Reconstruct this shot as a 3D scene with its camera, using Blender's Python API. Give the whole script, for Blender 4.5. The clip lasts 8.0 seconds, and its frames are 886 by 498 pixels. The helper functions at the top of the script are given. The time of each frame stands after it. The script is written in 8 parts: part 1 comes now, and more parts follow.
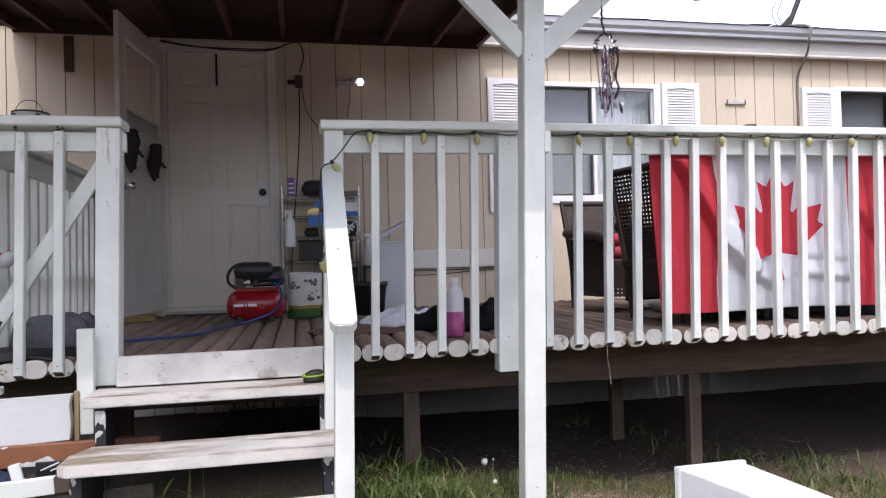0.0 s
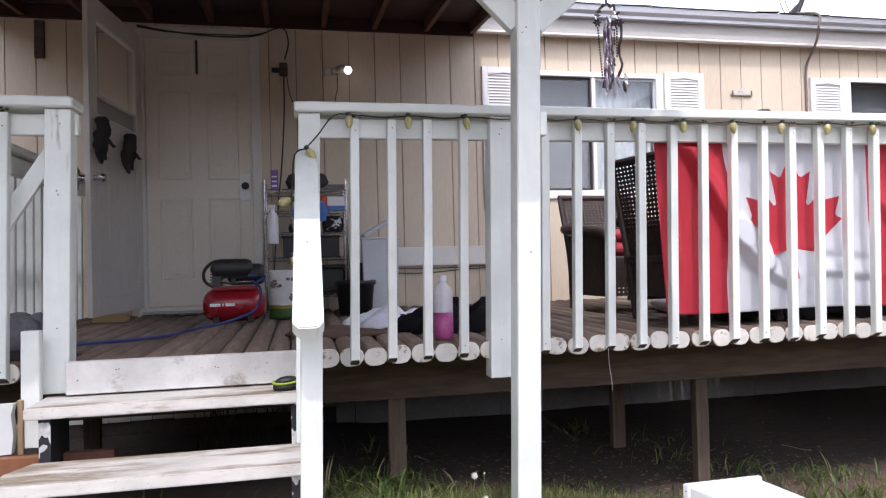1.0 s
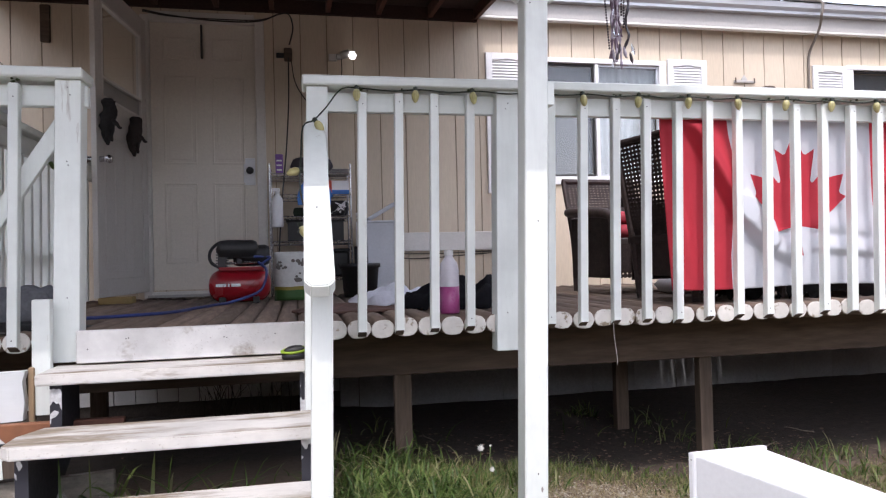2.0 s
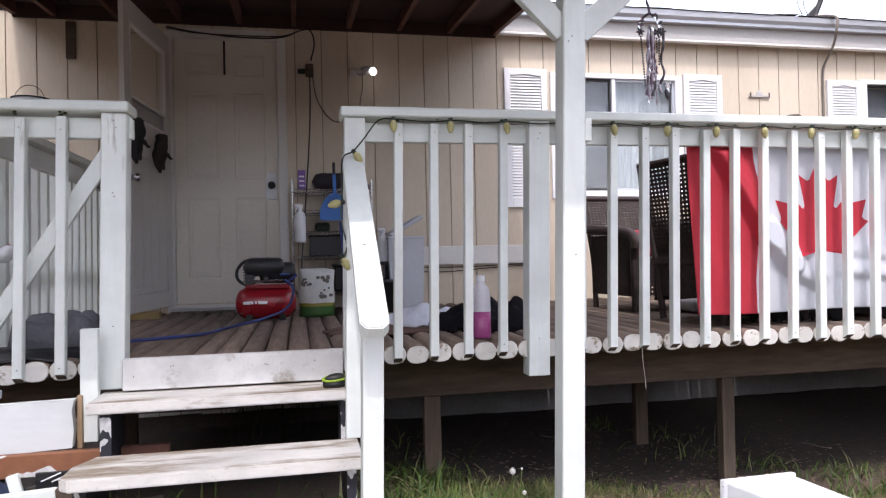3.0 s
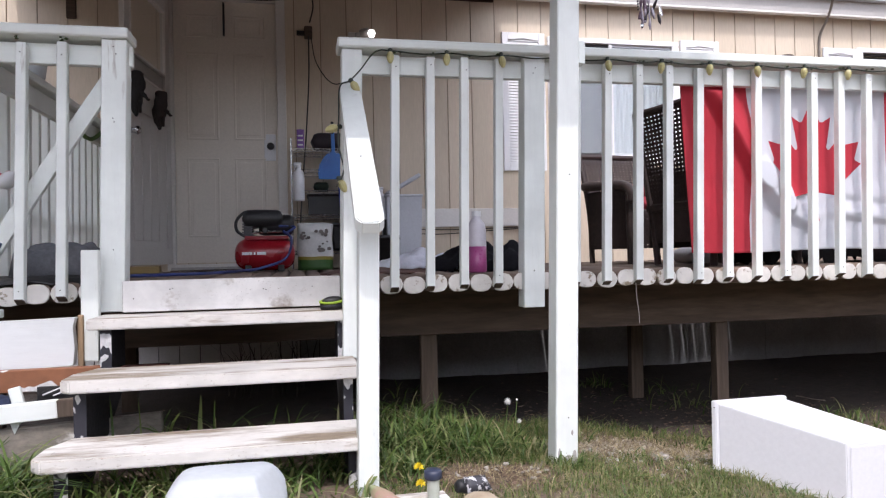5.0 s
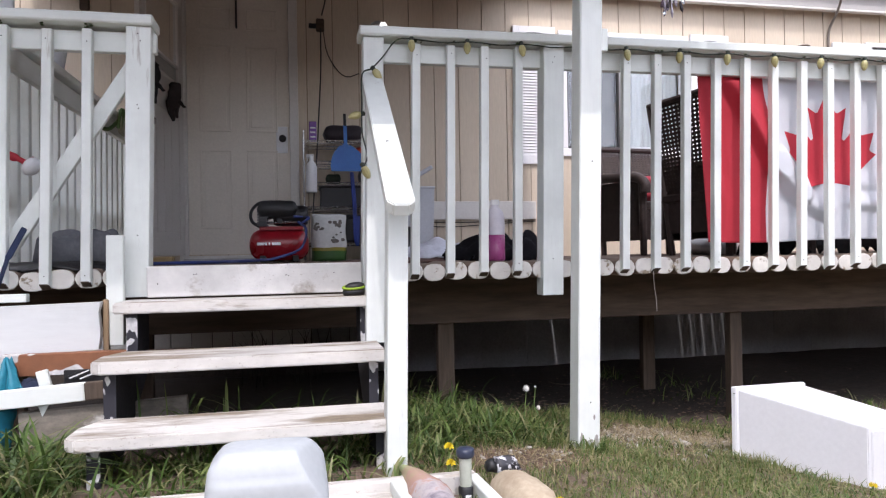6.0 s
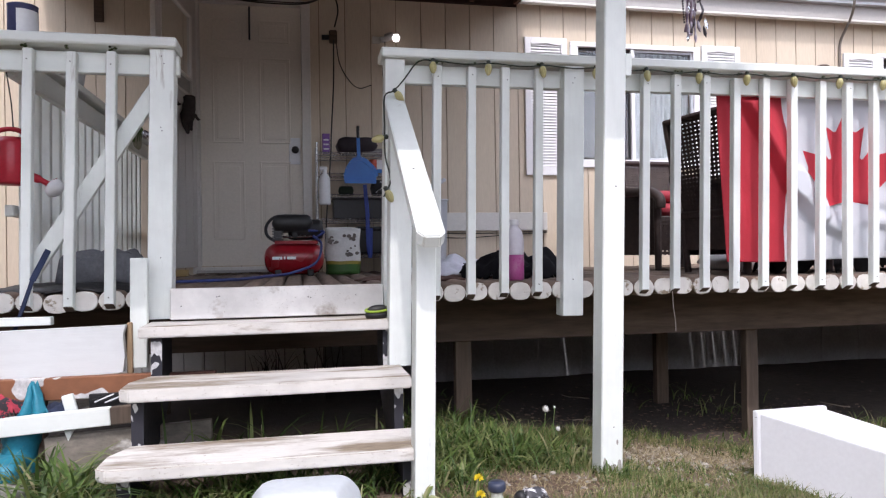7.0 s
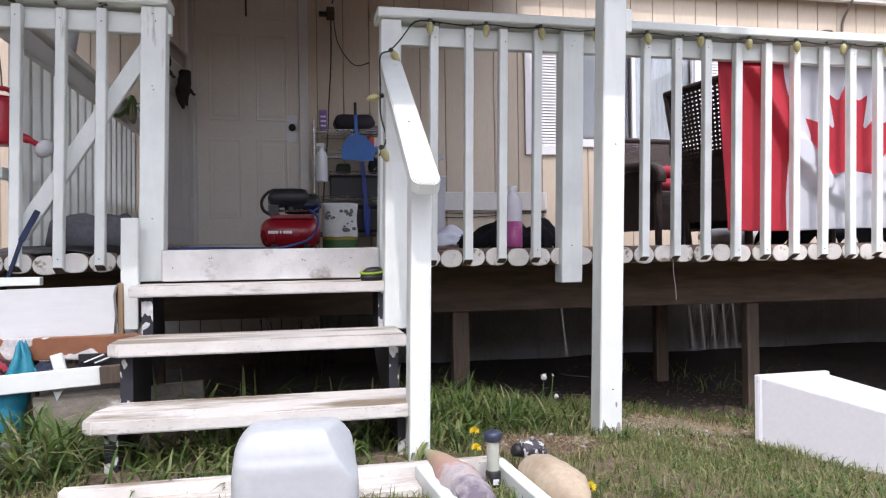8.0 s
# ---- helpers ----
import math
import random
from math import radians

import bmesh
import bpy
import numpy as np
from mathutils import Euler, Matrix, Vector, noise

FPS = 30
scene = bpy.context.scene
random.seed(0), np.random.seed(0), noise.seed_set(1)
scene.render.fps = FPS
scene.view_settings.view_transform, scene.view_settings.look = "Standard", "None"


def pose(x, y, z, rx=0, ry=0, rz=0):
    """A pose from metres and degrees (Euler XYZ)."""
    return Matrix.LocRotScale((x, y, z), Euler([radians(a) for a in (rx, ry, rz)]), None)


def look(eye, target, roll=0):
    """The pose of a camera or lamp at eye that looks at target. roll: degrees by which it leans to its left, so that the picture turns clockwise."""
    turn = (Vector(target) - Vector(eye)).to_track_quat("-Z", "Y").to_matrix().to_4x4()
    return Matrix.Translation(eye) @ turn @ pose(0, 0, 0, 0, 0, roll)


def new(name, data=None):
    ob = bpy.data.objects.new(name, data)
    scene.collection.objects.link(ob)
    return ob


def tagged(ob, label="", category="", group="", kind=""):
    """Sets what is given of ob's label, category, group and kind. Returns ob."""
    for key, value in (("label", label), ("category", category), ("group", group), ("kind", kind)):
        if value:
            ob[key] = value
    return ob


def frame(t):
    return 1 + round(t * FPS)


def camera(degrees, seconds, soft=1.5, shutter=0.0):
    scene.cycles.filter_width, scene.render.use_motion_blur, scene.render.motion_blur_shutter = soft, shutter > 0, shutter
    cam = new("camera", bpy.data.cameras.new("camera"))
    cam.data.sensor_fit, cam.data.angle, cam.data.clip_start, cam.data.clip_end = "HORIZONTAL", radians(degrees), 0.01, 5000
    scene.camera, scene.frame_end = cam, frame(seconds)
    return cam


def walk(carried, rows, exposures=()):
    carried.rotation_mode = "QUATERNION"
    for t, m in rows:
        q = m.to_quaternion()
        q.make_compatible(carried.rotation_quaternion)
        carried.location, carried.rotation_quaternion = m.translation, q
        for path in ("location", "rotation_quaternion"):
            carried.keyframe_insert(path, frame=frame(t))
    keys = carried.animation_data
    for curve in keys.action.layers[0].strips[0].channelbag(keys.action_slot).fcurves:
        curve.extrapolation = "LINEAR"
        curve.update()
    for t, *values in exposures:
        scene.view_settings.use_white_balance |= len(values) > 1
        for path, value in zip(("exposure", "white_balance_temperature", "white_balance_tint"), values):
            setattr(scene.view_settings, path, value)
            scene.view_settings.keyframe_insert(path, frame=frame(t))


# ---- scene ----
cam = camera(64.84, 8.0, soft=1.2)
ROWS = [
    (0.0, -0.112, -3.308, 1.048, 90.93, 1.53, -11.73),
    (0.1, -0.110, -3.299, 1.049, 90.92, 1.52, -11.74),
    (0.2, -0.106, -3.291, 1.045, 90.91, 1.51, -11.76),
    (0.3, -0.100, -3.283, 1.035, 90.91, 1.50, -11.78),
    (0.4, -0.090, -3.275, 1.022, 90.90, 1.50, -11.79),
    (0.5, -0.077, -3.262, 1.014, 90.89, 1.49, -11.81),
    (0.6, -0.060, -3.219, 1.025, 90.89, 1.48, -11.81),
    (0.7, -0.043, -3.172, 1.032, 90.89, 1.48, -11.82),
    (0.8, -0.027, -3.126, 1.033, 90.89, 1.48, -11.82),
    (0.9, -0.013, -3.079, 1.031, 90.89, 1.48, -11.82),
    (1.0, -0.001, -3.039, 1.030, 90.89, 1.47, -11.83),
    (1.1, 0.009, -3.033, 1.023, 90.88, 1.47, -11.82),
    (1.2, 0.019, -3.032, 1.016, 90.87, 1.46, -11.82),
    (2.3, -0.101, -3.059, 0.903, 90.72, 1.40, -11.79),
    (2.4, -0.131, -3.061, 0.905, 90.70, 1.40, -11.79),
    (2.5, -0.159, -3.063, 0.907, 90.69, 1.39, -11.79),
    (2.6, -0.172, -3.067, 0.908, 90.68, 1.36, -11.77),
    (2.7, -0.181, -3.071, 0.916, 90.66, 1.33, -11.76),
    (2.8, -0.187, -3.075, 0.940, 90.65, 1.29, -11.74),
    (2.9, -0.189, -3.079, 0.988, 90.63, 1.26, -11.72),
    (3.0, -0.188, -3.083, 1.053, 90.62, 1.23, -11.71),
    (3.1, -0.183, -3.086, 1.107, 90.64, 1.23, -11.70),
    (3.2, -0.178, -3.088, 1.142, 90.66, 1.24, -11.69),
    (3.3, -0.174, -3.089, 1.152, 90.68, 1.25, -11.67),
    (3.4, -0.170, -3.092, 1.139, 90.70, 1.26, -11.66),
    (3.5, -0.168, -3.095, 1.113, 90.72, 1.26, -11.66),
    (3.6, -0.165, -3.099, 1.083, 90.71, 1.26, -11.67),
    (3.7, -0.163, -3.103, 1.051, 90.69, 1.25, -11.68),
    (3.8, -0.162, -3.105, 1.018, 90.67, 1.25, -11.70),
    (3.9, -0.160, -3.109, 0.984, 90.64, 1.24, -11.71),
    (4.0, -0.159, -3.113, 0.950, 90.62, 1.24, -11.72),
    (4.1, -0.159, -3.116, 0.922, 90.60, 1.24, -11.73),
    (4.2, -0.159, -3.118, 0.896, 90.57, 1.24, -11.73),
    (4.3, -0.161, -3.119, 0.873, 90.55, 1.23, -11.73),
    (4.4, -0.165, -3.121, 0.854, 90.52, 1.23, -11.74),
    (4.5, -0.169, -3.123, 0.836, 90.49, 1.23, -11.74),
    (4.6, -0.174, -3.122, 0.819, 90.48, 1.22, -11.74),
    (4.7, -0.178, -3.122, 0.800, 90.47, 1.21, -11.73),
    (5.8, -0.233, -3.119, 0.708, 90.34, 1.06, -11.72),
    (5.9, -0.255, -3.120, 0.707, 90.33, 1.04, -11.72),
    (6.0, -0.278, -3.121, 0.706, 90.31, 1.03, -11.72),
    (6.1, -0.291, -3.121, 0.704, 90.30, 1.02, -11.70),
    (6.2, -0.305, -3.122, 0.702, 90.29, 1.00, -11.67),
    (6.3, -0.320, -3.124, 0.702, 90.28, 0.99, -11.65),
    (6.4, -0.334, -3.126, 0.700, 90.26, 0.98, -11.63),
    (6.5, -0.346, -3.127, 0.697, 90.25, 0.96, -11.61),
    (6.6, -0.351, -3.124, 0.709, 90.27, 0.94, -11.60),
    (6.7, -0.355, -3.121, 0.738, 90.28, 0.92, -11.60),
    (6.8, -0.358, -3.117, 0.773, 90.29, 0.91, -11.59),
    (6.9, -0.360, -3.114, 0.796, 90.29, 0.89, -11.59),
    (7.0, -0.361, -3.110, 0.803, 90.30, 0.87, -11.58),
    (7.1, -0.357, -3.105, 0.797, 90.28, 0.85, -11.58),
    (7.2, -0.353, -3.100, 0.783, 90.25, 0.83, -11.57),
    (7.3, -0.351, -3.094, 0.764, 90.23, 0.82, -11.56),
    (7.4, -0.350, -3.088, 0.743, 90.20, 0.80, -11.56),
    (7.5, -0.349, -3.082, 0.721, 90.17, 0.78, -11.55),
    (7.6, -0.339, -3.078, 0.707, 90.14, 0.79, -11.56),
    (7.8, -0.342, -3.071, 0.681, 90.09, 0.79, -11.57),
    (8.0, -0.339, -3.063, 0.659, 90.04, 0.79, -11.58),
]
EXPOSURE = 0.27
walk(cam, [(t, pose(x, y, z, rx, ry, rz)) for t, x, y, z, rx, ry, rz in ROWS], [(0.0, EXPOSURE - 0.16, 6250, 19), (0.5, EXPOSURE - 0.05, 6250, 19), (1.2, EXPOSURE, 6250, 19), (8.0, EXPOSURE, 6250, 19)])

# ---- light ----
SUN_ELEV, SUN_AZ = 53.5, -8.0  # height of the sun and its swing to the right of the house's front, in degrees
world = bpy.data.worlds.new("world")
scene.world = world
world.use_nodes = True
wn = world.node_tree.nodes
sky = wn.new("ShaderNodeTexSky")
sky.sky_type = "NISHITA"
sky.sun_disc = False
sky.sun_elevation = radians(SUN_ELEV)
sky.sun_rotation = radians(180 - SUN_AZ)
sky.dust_density = 3.0
wn["Background"].inputs["Strength"].default_value = 0.328
# thin bright haze over the blue
haze = wn.new("ShaderNodeMix")
haze.data_type = "RGBA"
haze.inputs[0].default_value = 0.6
haze.inputs[7].default_value = (6.86, 7.2, 7.5, 1)
world.node_tree.links.new(sky.outputs[0], haze.inputs[6])
world.node_tree.links.new(haze.outputs[2], wn["Background"].inputs["Color"])

sun = new("sun", bpy.data.lights.new("sun", "SUN"))
sun.data.energy, sun.data.angle, sun.data.color = 1.65, radians(0.53), (1.0, 0.96, 0.9)
sun_to = Vector((math.sin(radians(SUN_AZ)) * math.cos(radians(SUN_ELEV)), -math.cos(radians(SUN_AZ)) * math.cos(radians(SUN_ELEV)), math.sin(radians(SUN_ELEV))))
sun.matrix_world = look(sun_to * 40, (0, 0, 0))


# ---- materials ----
def nodes_of(name):
    m = bpy.data.materials.new(name)
    m.use_nodes = True
    t = m.node_tree
    return m, t.nodes, t.links, t.nodes["Principled BSDF"]


def noise_tex(n, l, scale, detail=6.0, stretch=(1, 1, 1), rough=0.6):
    geo, mp, tx = n.new("ShaderNodeNewGeometry"), n.new("ShaderNodeMapping"), n.new("ShaderNodeTexNoise")
    mp.inputs["Scale"].default_value = stretch
    tx.inputs["Scale"].default_value, tx.inputs["Detail"].default_value, tx.inputs["Roughness"].default_value = scale, detail, rough
    l.new(geo.outputs["Position"], mp.inputs[0])
    l.new(mp.outputs[0], tx.inputs["Vector"])
    return tx.outputs["Fac"]


def ramp(n, l, src, a, b, ca=(0, 0, 0, 1), cb=(1, 1, 1, 1)):
    r = n.new("ShaderNodeValToRGB")
    r.color_ramp.elements[0].position, r.color_ramp.elements[1].position = a, b
    r.color_ramp.elements[0].color, r.color_ramp.elements[1].color = ca, cb
    l.new(src, r.inputs[0])
    return r.outputs[0]


def mix(n, l, fac, a, b, mode="MIX"):
    m = n.new("ShaderNodeMix")
    m.data_type, m.blend_type = "RGBA", mode
    for sock, v in ((m.inputs[0], fac), (m.inputs[6], a), (m.inputs[7], b)):
        if isinstance(v, (int, float, tuple)):
            sock.default_value = v
        else:
            l.new(v, sock)
    return m.outputs[2]


def c4(c):
    return (*c, 1.0)


def surface(name, base, dark=None, rough=0.6, scale=6.0, amount=0.5, stretch=(1, 1, 1), bump=0.15, fine=60.0, metal=0.0, piece=0.0, spec=0.5):
    """A surface whose colour wanders between two tones at a broad and a fine scale, with a fine relief."""
    m, n, l, p = nodes_of(name)
    dark = dark or tuple(c * 0.75 for c in base)
    broad = ramp(n, l, noise_tex(n, l, scale, stretch=stretch), 0.35, 0.7)
    col = mix(n, l, broad, c4(base), c4(dark))
    small = noise_tex(n, l, fine, 3.0, stretch)
    col = mix(n, l, amount, col, mix(n, l, ramp(n, l, small, 0.3, 0.75), col, c4(tuple(c * 0.72 for c in dark))))
    if piece:
        oi = n.new("ShaderNodeObjectInfo")
        hs = n.new("ShaderNodeHueSaturation")
        mr = n.new("ShaderNodeMapRange")
        mr.inputs["To Min"].default_value, mr.inputs["To Max"].default_value = 1 - piece, 1 + piece
        l.new(oi.outputs["Random"], mr.inputs["Value"])
        l.new(mr.outputs[0], hs.inputs["Value"])
        l.new(col, hs.inputs["Color"])
        col = hs.outputs[0]
    l.new(col, p.inputs["Base Color"])
    rr = n.new("ShaderNodeMapRange")
    rr.inputs["To Min"].default_value, rr.inputs["To Max"].default_value = max(rough - 0.12, 0.03), min(rough + 0.12, 1)
    l.new(small, rr.inputs["Value"])
    l.new(rr.outputs[0], p.inputs["Roughness"])
    p.inputs["Metallic"].default_value = metal
    p.inputs["Specular IOR Level"].default_value = spec
    if bump:
        b = n.new("ShaderNodeBump")
        b.inputs["Strength"].default_value, b.inputs["Distance"].default_value = bump, 0.004
        l.new(small, b.inputs["Height"])
        l.new(b.outputs[0], p.inputs["Normal"])
    return m


def worn_paint(name, paint, wood, wear=0.62, scale=7.0, stretch=(1, 1, 1), soft=0.06, rough=0.55, piece=0.05, grime=0.25, fine_wear=0.0, detail=8.0, trodden=False):
    """Paint over wood: worn through where a stretched noise is high, and grimy in places; trodden boards wear on top."""
    m, n, l, p = nodes_of(name)
    a = noise_tex(n, l, scale, detail, stretch, 0.65)
    worn = ramp(n, l, a, wear, wear + soft)
    if trodden:
        geo, up = n.new("ShaderNodeNewGeometry"), n.new("ShaderNodeSeparateXYZ")
        l.new(geo.outputs["Normal"], up.inputs[0])
        edge = ramp(n, l, noise_tex(n, l, 11.0, 6.0, (0.5, 1, 2)), 0.58, 0.66)
        worn = mix(n, l, ramp(n, l, up.outputs["Z"], 0.35, 0.8), mix(n, l, 0.6, c4((0, 0, 0)), edge), worn)
    grain = noise_tex(n, l, 40.0, 4.0, tuple(s * 1.0 for s in stretch), 0.7)
    woodc = mix(n, l, ramp(n, l, grain, 0.3, 0.7), c4(wood), c4(tuple(c * 0.55 for c in wood)))
    dirt = ramp(n, l, noise_tex(n, l, 3.1, 5.0), 0.42, 0.75)
    pc = mix(n, l, dirt, c4(paint), c4(tuple(c * (1 - grime) for c in paint)))
    streak = ramp(n, l, noise_tex(n, l, 28.0, 3.0, stretch), 0.45, 0.8)
    pc = mix(n, l, streak, pc, mix(n, l, 0.5, pc, c4(tuple(c * (1 - grime * 0.8) for c in paint))))
    if fine_wear:
        specks = ramp(n, l, noise_tex(n, l, 95.0, 4.0, tuple(min(s * 1.6, 1) for s in stretch), 0.7), 0.60, 0.68)
        patch = ramp(n, l, noise_tex(n, l, 5.0, 3.0), 0.45, 0.7)
        pc = mix(n, l, mix(n, l, fine_wear, c4((0, 0, 0)), mix(n, l, 1.0, specks, patch, "MULTIPLY")), pc, c4(tuple(c * 0.7 for c in wood)))
    oi, hs, mr = n.new("ShaderNodeObjectInfo"), n.new("ShaderNodeHueSaturation"), n.new("ShaderNodeMapRange")
    mr.inputs["To Min"].default_value, mr.inputs["To Max"].default_value = 1 - piece, 1 + piece
    l.new(oi.outputs["Random"], mr.inputs["Value"])
    l.new(mr.outputs[0], hs.inputs["Value"])
    l.new(pc, hs.inputs["Color"])
    l.new(mix(n, l, worn, hs.outputs[0], woodc), p.inputs["Base Color"])
    p.inputs["Roughness"].default_value = rough
    b = n.new("ShaderNodeBump")
    b.inputs["Strength"].default_value, b.inputs["Distance"].default_value = 0.25, 0.003
    l.new(mix(n, l, worn, grain, c4((1, 1, 1)), "ADD"), b.inputs["Height"])
    l.new(b.outputs[0], p.inputs["Normal"])
    return m


def glass(name, tint=(1, 1, 1), rough=0.02):
    m, n, l, p = nodes_of(name)
    p.inputs["Base Color"].default_value = c4(tint)
    p.inputs["Roughness"].default_value = rough
    p.inputs["Transmission Weight"].default_value = 1.0
    p.inputs["IOR"].default_value = 1.45
    return m


WHITE = (0.745, 0.785, 0.748)
GREYWOOD = (0.36, 0.31, 0.25)
M_PAINT = worn_paint("white_painted_wood", WHITE, GREYWOOD, 0.69, 6.0, (1, 1, 0.12), grime=0.2, fine_wear=0.22)
M_PAINT_X = worn_paint("white_painted_rail", WHITE, GREYWOOD, 0.69, 6.0, (0.12, 1, 1), grime=0.16)
M_PAINT_Y = worn_paint("white_painted_rail_side", WHITE, GREYWOOD, 0.69, 6.0, (1, 0.12, 1), grime=0.16)
M_TREAD = worn_paint("worn_white_tread", (0.67, 0.65, 0.61), (0.31, 0.25, 0.18), 0.455, 4.3, (0.4, 1.9, 1.9), 0.14, 0.8, grime=0.3, fine_wear=1.0, detail=11.0, trodden=True)
M_RISER = worn_paint("scuffed_white_riser", (0.75, 0.74, 0.71), (0.34, 0.28, 0.21), 0.565, 8.5, (0.7, 1, 0.8), 0.14, 0.7, grime=0.35, fine_wear=0.8, detail=11.0)
M_LOG = surface("weathered_log", (0.28, 0.205, 0.155), (0.14, 0.10, 0.078), 0.85, 5.0, 0.8, (1, 0.1, 1), 0.5, 45.0, piece=0.22)
M_LOGEND = worn_paint("white_log_end", (0.66, 0.64, 0.59), (0.33, 0.27, 0.19), 0.585, 16.0, (1, 1, 1), 0.06, 0.7, 0.08, 0.35, fine_wear=0.8)
M_BEAM = surface("dark_treated_beam", (0.15, 0.105, 0.072), (0.065, 0.046, 0.036), 0.85, 4.0, 0.8, (0.14, 1, 1), 0.3, 30.0)
M_LEG = surface("grey_timber_leg", (0.165, 0.12, 0.085), (0.07, 0.052, 0.04), 0.85, 6.0, 0.7, (1, 1, 0.1), 0.4, 50.0)
M_SIDING = surface("beige_siding", (0.645, 0.556, 0.436), (0.60, 0.51, 0.392), 0.75, 1.6, 0.35, (1, 1, 0.15), 0.2, 70.0, piece=0.03)
M_GROOVE = surface("siding_groove", (0.40, 0.32, 0.23), (0.30, 0.235, 0.165), 0.9, 5.0, 0.4)
M_VINYL = surface("white_vinyl", (0.80, 0.80, 0.80), (0.77, 0.77, 0.78), 0.45, 3.0, 0.2, bump=0.03)
M_TRIM = surface("off_white_trim", (0.72, 0.70, 0.66), (0.66, 0.64, 0.60), 0.5, 2.5, 0.3, bump=0.05)
M_STORM = surface("storm_door_enamel", (0.60, 0.575, 0.54), (0.55, 0.525, 0.49), 0.5, 1.3, 0.3, bump=0.06)
M_DOOR = surface("grey_white_door", (0.77, 0.715, 0.63), (0.71, 0.655, 0.575), 0.5, 1.3, 0.3, bump=0.06)
M_SOFFIT = surface("grey_soffit", (0.47, 0.455, 0.435), (0.43, 0.413, 0.395), 0.6, 2.0, 0.3, bump=0.05)
M_GUTTER = surface("pale_metal_gutter", (0.58, 0.60, 0.63), (0.52, 0.54, 0.575), 0.35, 2.0, 0.3, (0.2, 1, 1), 0.03, metal=0.2)
M_SHINGLE = surface("dark_roof_shingle", (0.09, 0.085, 0.08), (0.05, 0.05, 0.05), 0.95, 9.0, 0.7, bump=0.5)
M_JOIST = surface("red_brown_joist", (0.11, 0.038, 0.021), (0.07, 0.025, 0.015), 0.75, 5.0, 0.6, (1, 0.15, 1), 0.25, 40.0, piece=0.15)
M_SHEATH = surface("dark_brown_sheathing", (0.05, 0.021, 0.016), (0.03, 0.014, 0.011), 0.85, 3.0, 0.6, bump=0.2)
M_SKIRT = surface("pale_grey_skirting", (0.46, 0.46, 0.47), (0.33, 0.33, 0.33), 0.75, 2.5, 0.6, bump=0.1, piece=0.03)
M_DIRT = surface("bare_dirt", (0.10, 0.08, 0.062), (0.055, 0.045, 0.037), 0.95, 3.0, 0.8, bump=0.6)
M_BLACK = surface("black_plastic", (0.014, 0.014, 0.015), (0.009, 0.009, 0.010), 0.5, 8.0, 0.4, bump=0.08)
M_CHROME = surface("chrome_wire", (0.62, 0.62, 0.64), (0.5, 0.5, 0.52), 0.25, 8.0, 0.3, metal=1.0, bump=0.02)
M_CABLE = surface("dark_cable", (0.03, 0.028, 0.027), None, 0.6, 8.0, 0.3, bump=0.0)
M_PANE = glass("window_glass", (0.95, 0.97, 0.98))
M_DARKROOM = surface("dim_interior", (0.30, 0.31, 0.33), (0.24, 0.25, 0.26), 0.9, 1.0, 0.3, bump=0.0)
M_BLIND = surface("grey_blind_cloth", (0.15, 0.16, 0.175), (0.11, 0.12, 0.13), 0.8, 2.0, 0.3, bump=0.05)
M_CURTAIN = surface("pale_curtain", (0.40, 0.44, 0.46), (0.34, 0.375, 0.395), 0.9, 4.0, 0.4, (1, 1, 0.1), 0.1)
M_REDPAINT = surface("red_enamel", (0.27, 0.008, 0.016), (0.22, 0.007, 0.012), 0.28, 3.0, 0.0, bump=0.0, fine=2.0)
M_BLUE = surface("blue_plastic", (0.02, 0.16, 0.52), (0.015, 0.12, 0.42), 0.4, 5.0, 0.3, bump=0.02)
M_WHITEPL = surface("white_plastic", (0.78, 0.79, 0.80), (0.72, 0.73, 0.75), 0.4, 3.0, 0.25, bump=0.03)

# ---- building blocks ----
WORLD = {None: Matrix()}


def thing(name, at=(0, 0, 0), turn=0.0, **tags):
    """An empty at a thing's base, to which its parts belong."""
    ob = new(name)
    ob.empty_display_size = 0.05
    ob.matrix_basis = pose(*at, 0, 0, turn)
    WORLD[ob] = ob.matrix_basis.copy()
    return tagged(ob, **tags)


def part(name, bm, material, parent=None, label="", smooth=False, local=False):
    """Links a bmesh, given in the world's places, as one mesh object under its thing."""
    mesh = bpy.data.meshes.new(name)
    if not local:
        bm.transform(WORLD[parent].inverted())
    if smooth:
        for fc in bm.faces:
            fc.smooth = True
    bmesh.ops.recalc_face_normals(bm, faces=bm.faces)
    bm.to_mesh(mesh)
    bm.free()
    for m in material if isinstance(material, (list, tuple)) else [material]:
        mesh.materials.append(m)
    ob = new(name, mesh)
    ob.parent = parent
    WORLD[ob] = WORLD[parent]
    return tagged(ob, label=label)


def mesh_of(name, bm, material, smooth=False):
    mesh = bpy.data.meshes.new(name)
    if smooth:
        for fc in bm.faces:
            fc.smooth = True
    bmesh.ops.recalc_face_normals(bm, faces=bm.faces)
    bm.to_mesh(mesh)
    bm.free()
    for m in material if isinstance(material, (list, tuple)) else [material]:
        mesh.materials.append(m)
    return mesh


def piece(name, mesh, m, parent, label=""):
    """One of many alike pieces: an object of its own on a shared mesh; m is its pose in the world."""
    ob = new(name, mesh)
    ob.parent = parent
    ob.matrix_basis = WORLD[parent].inverted() @ m
    WORLD[ob] = m
    return tagged(ob, label=label)


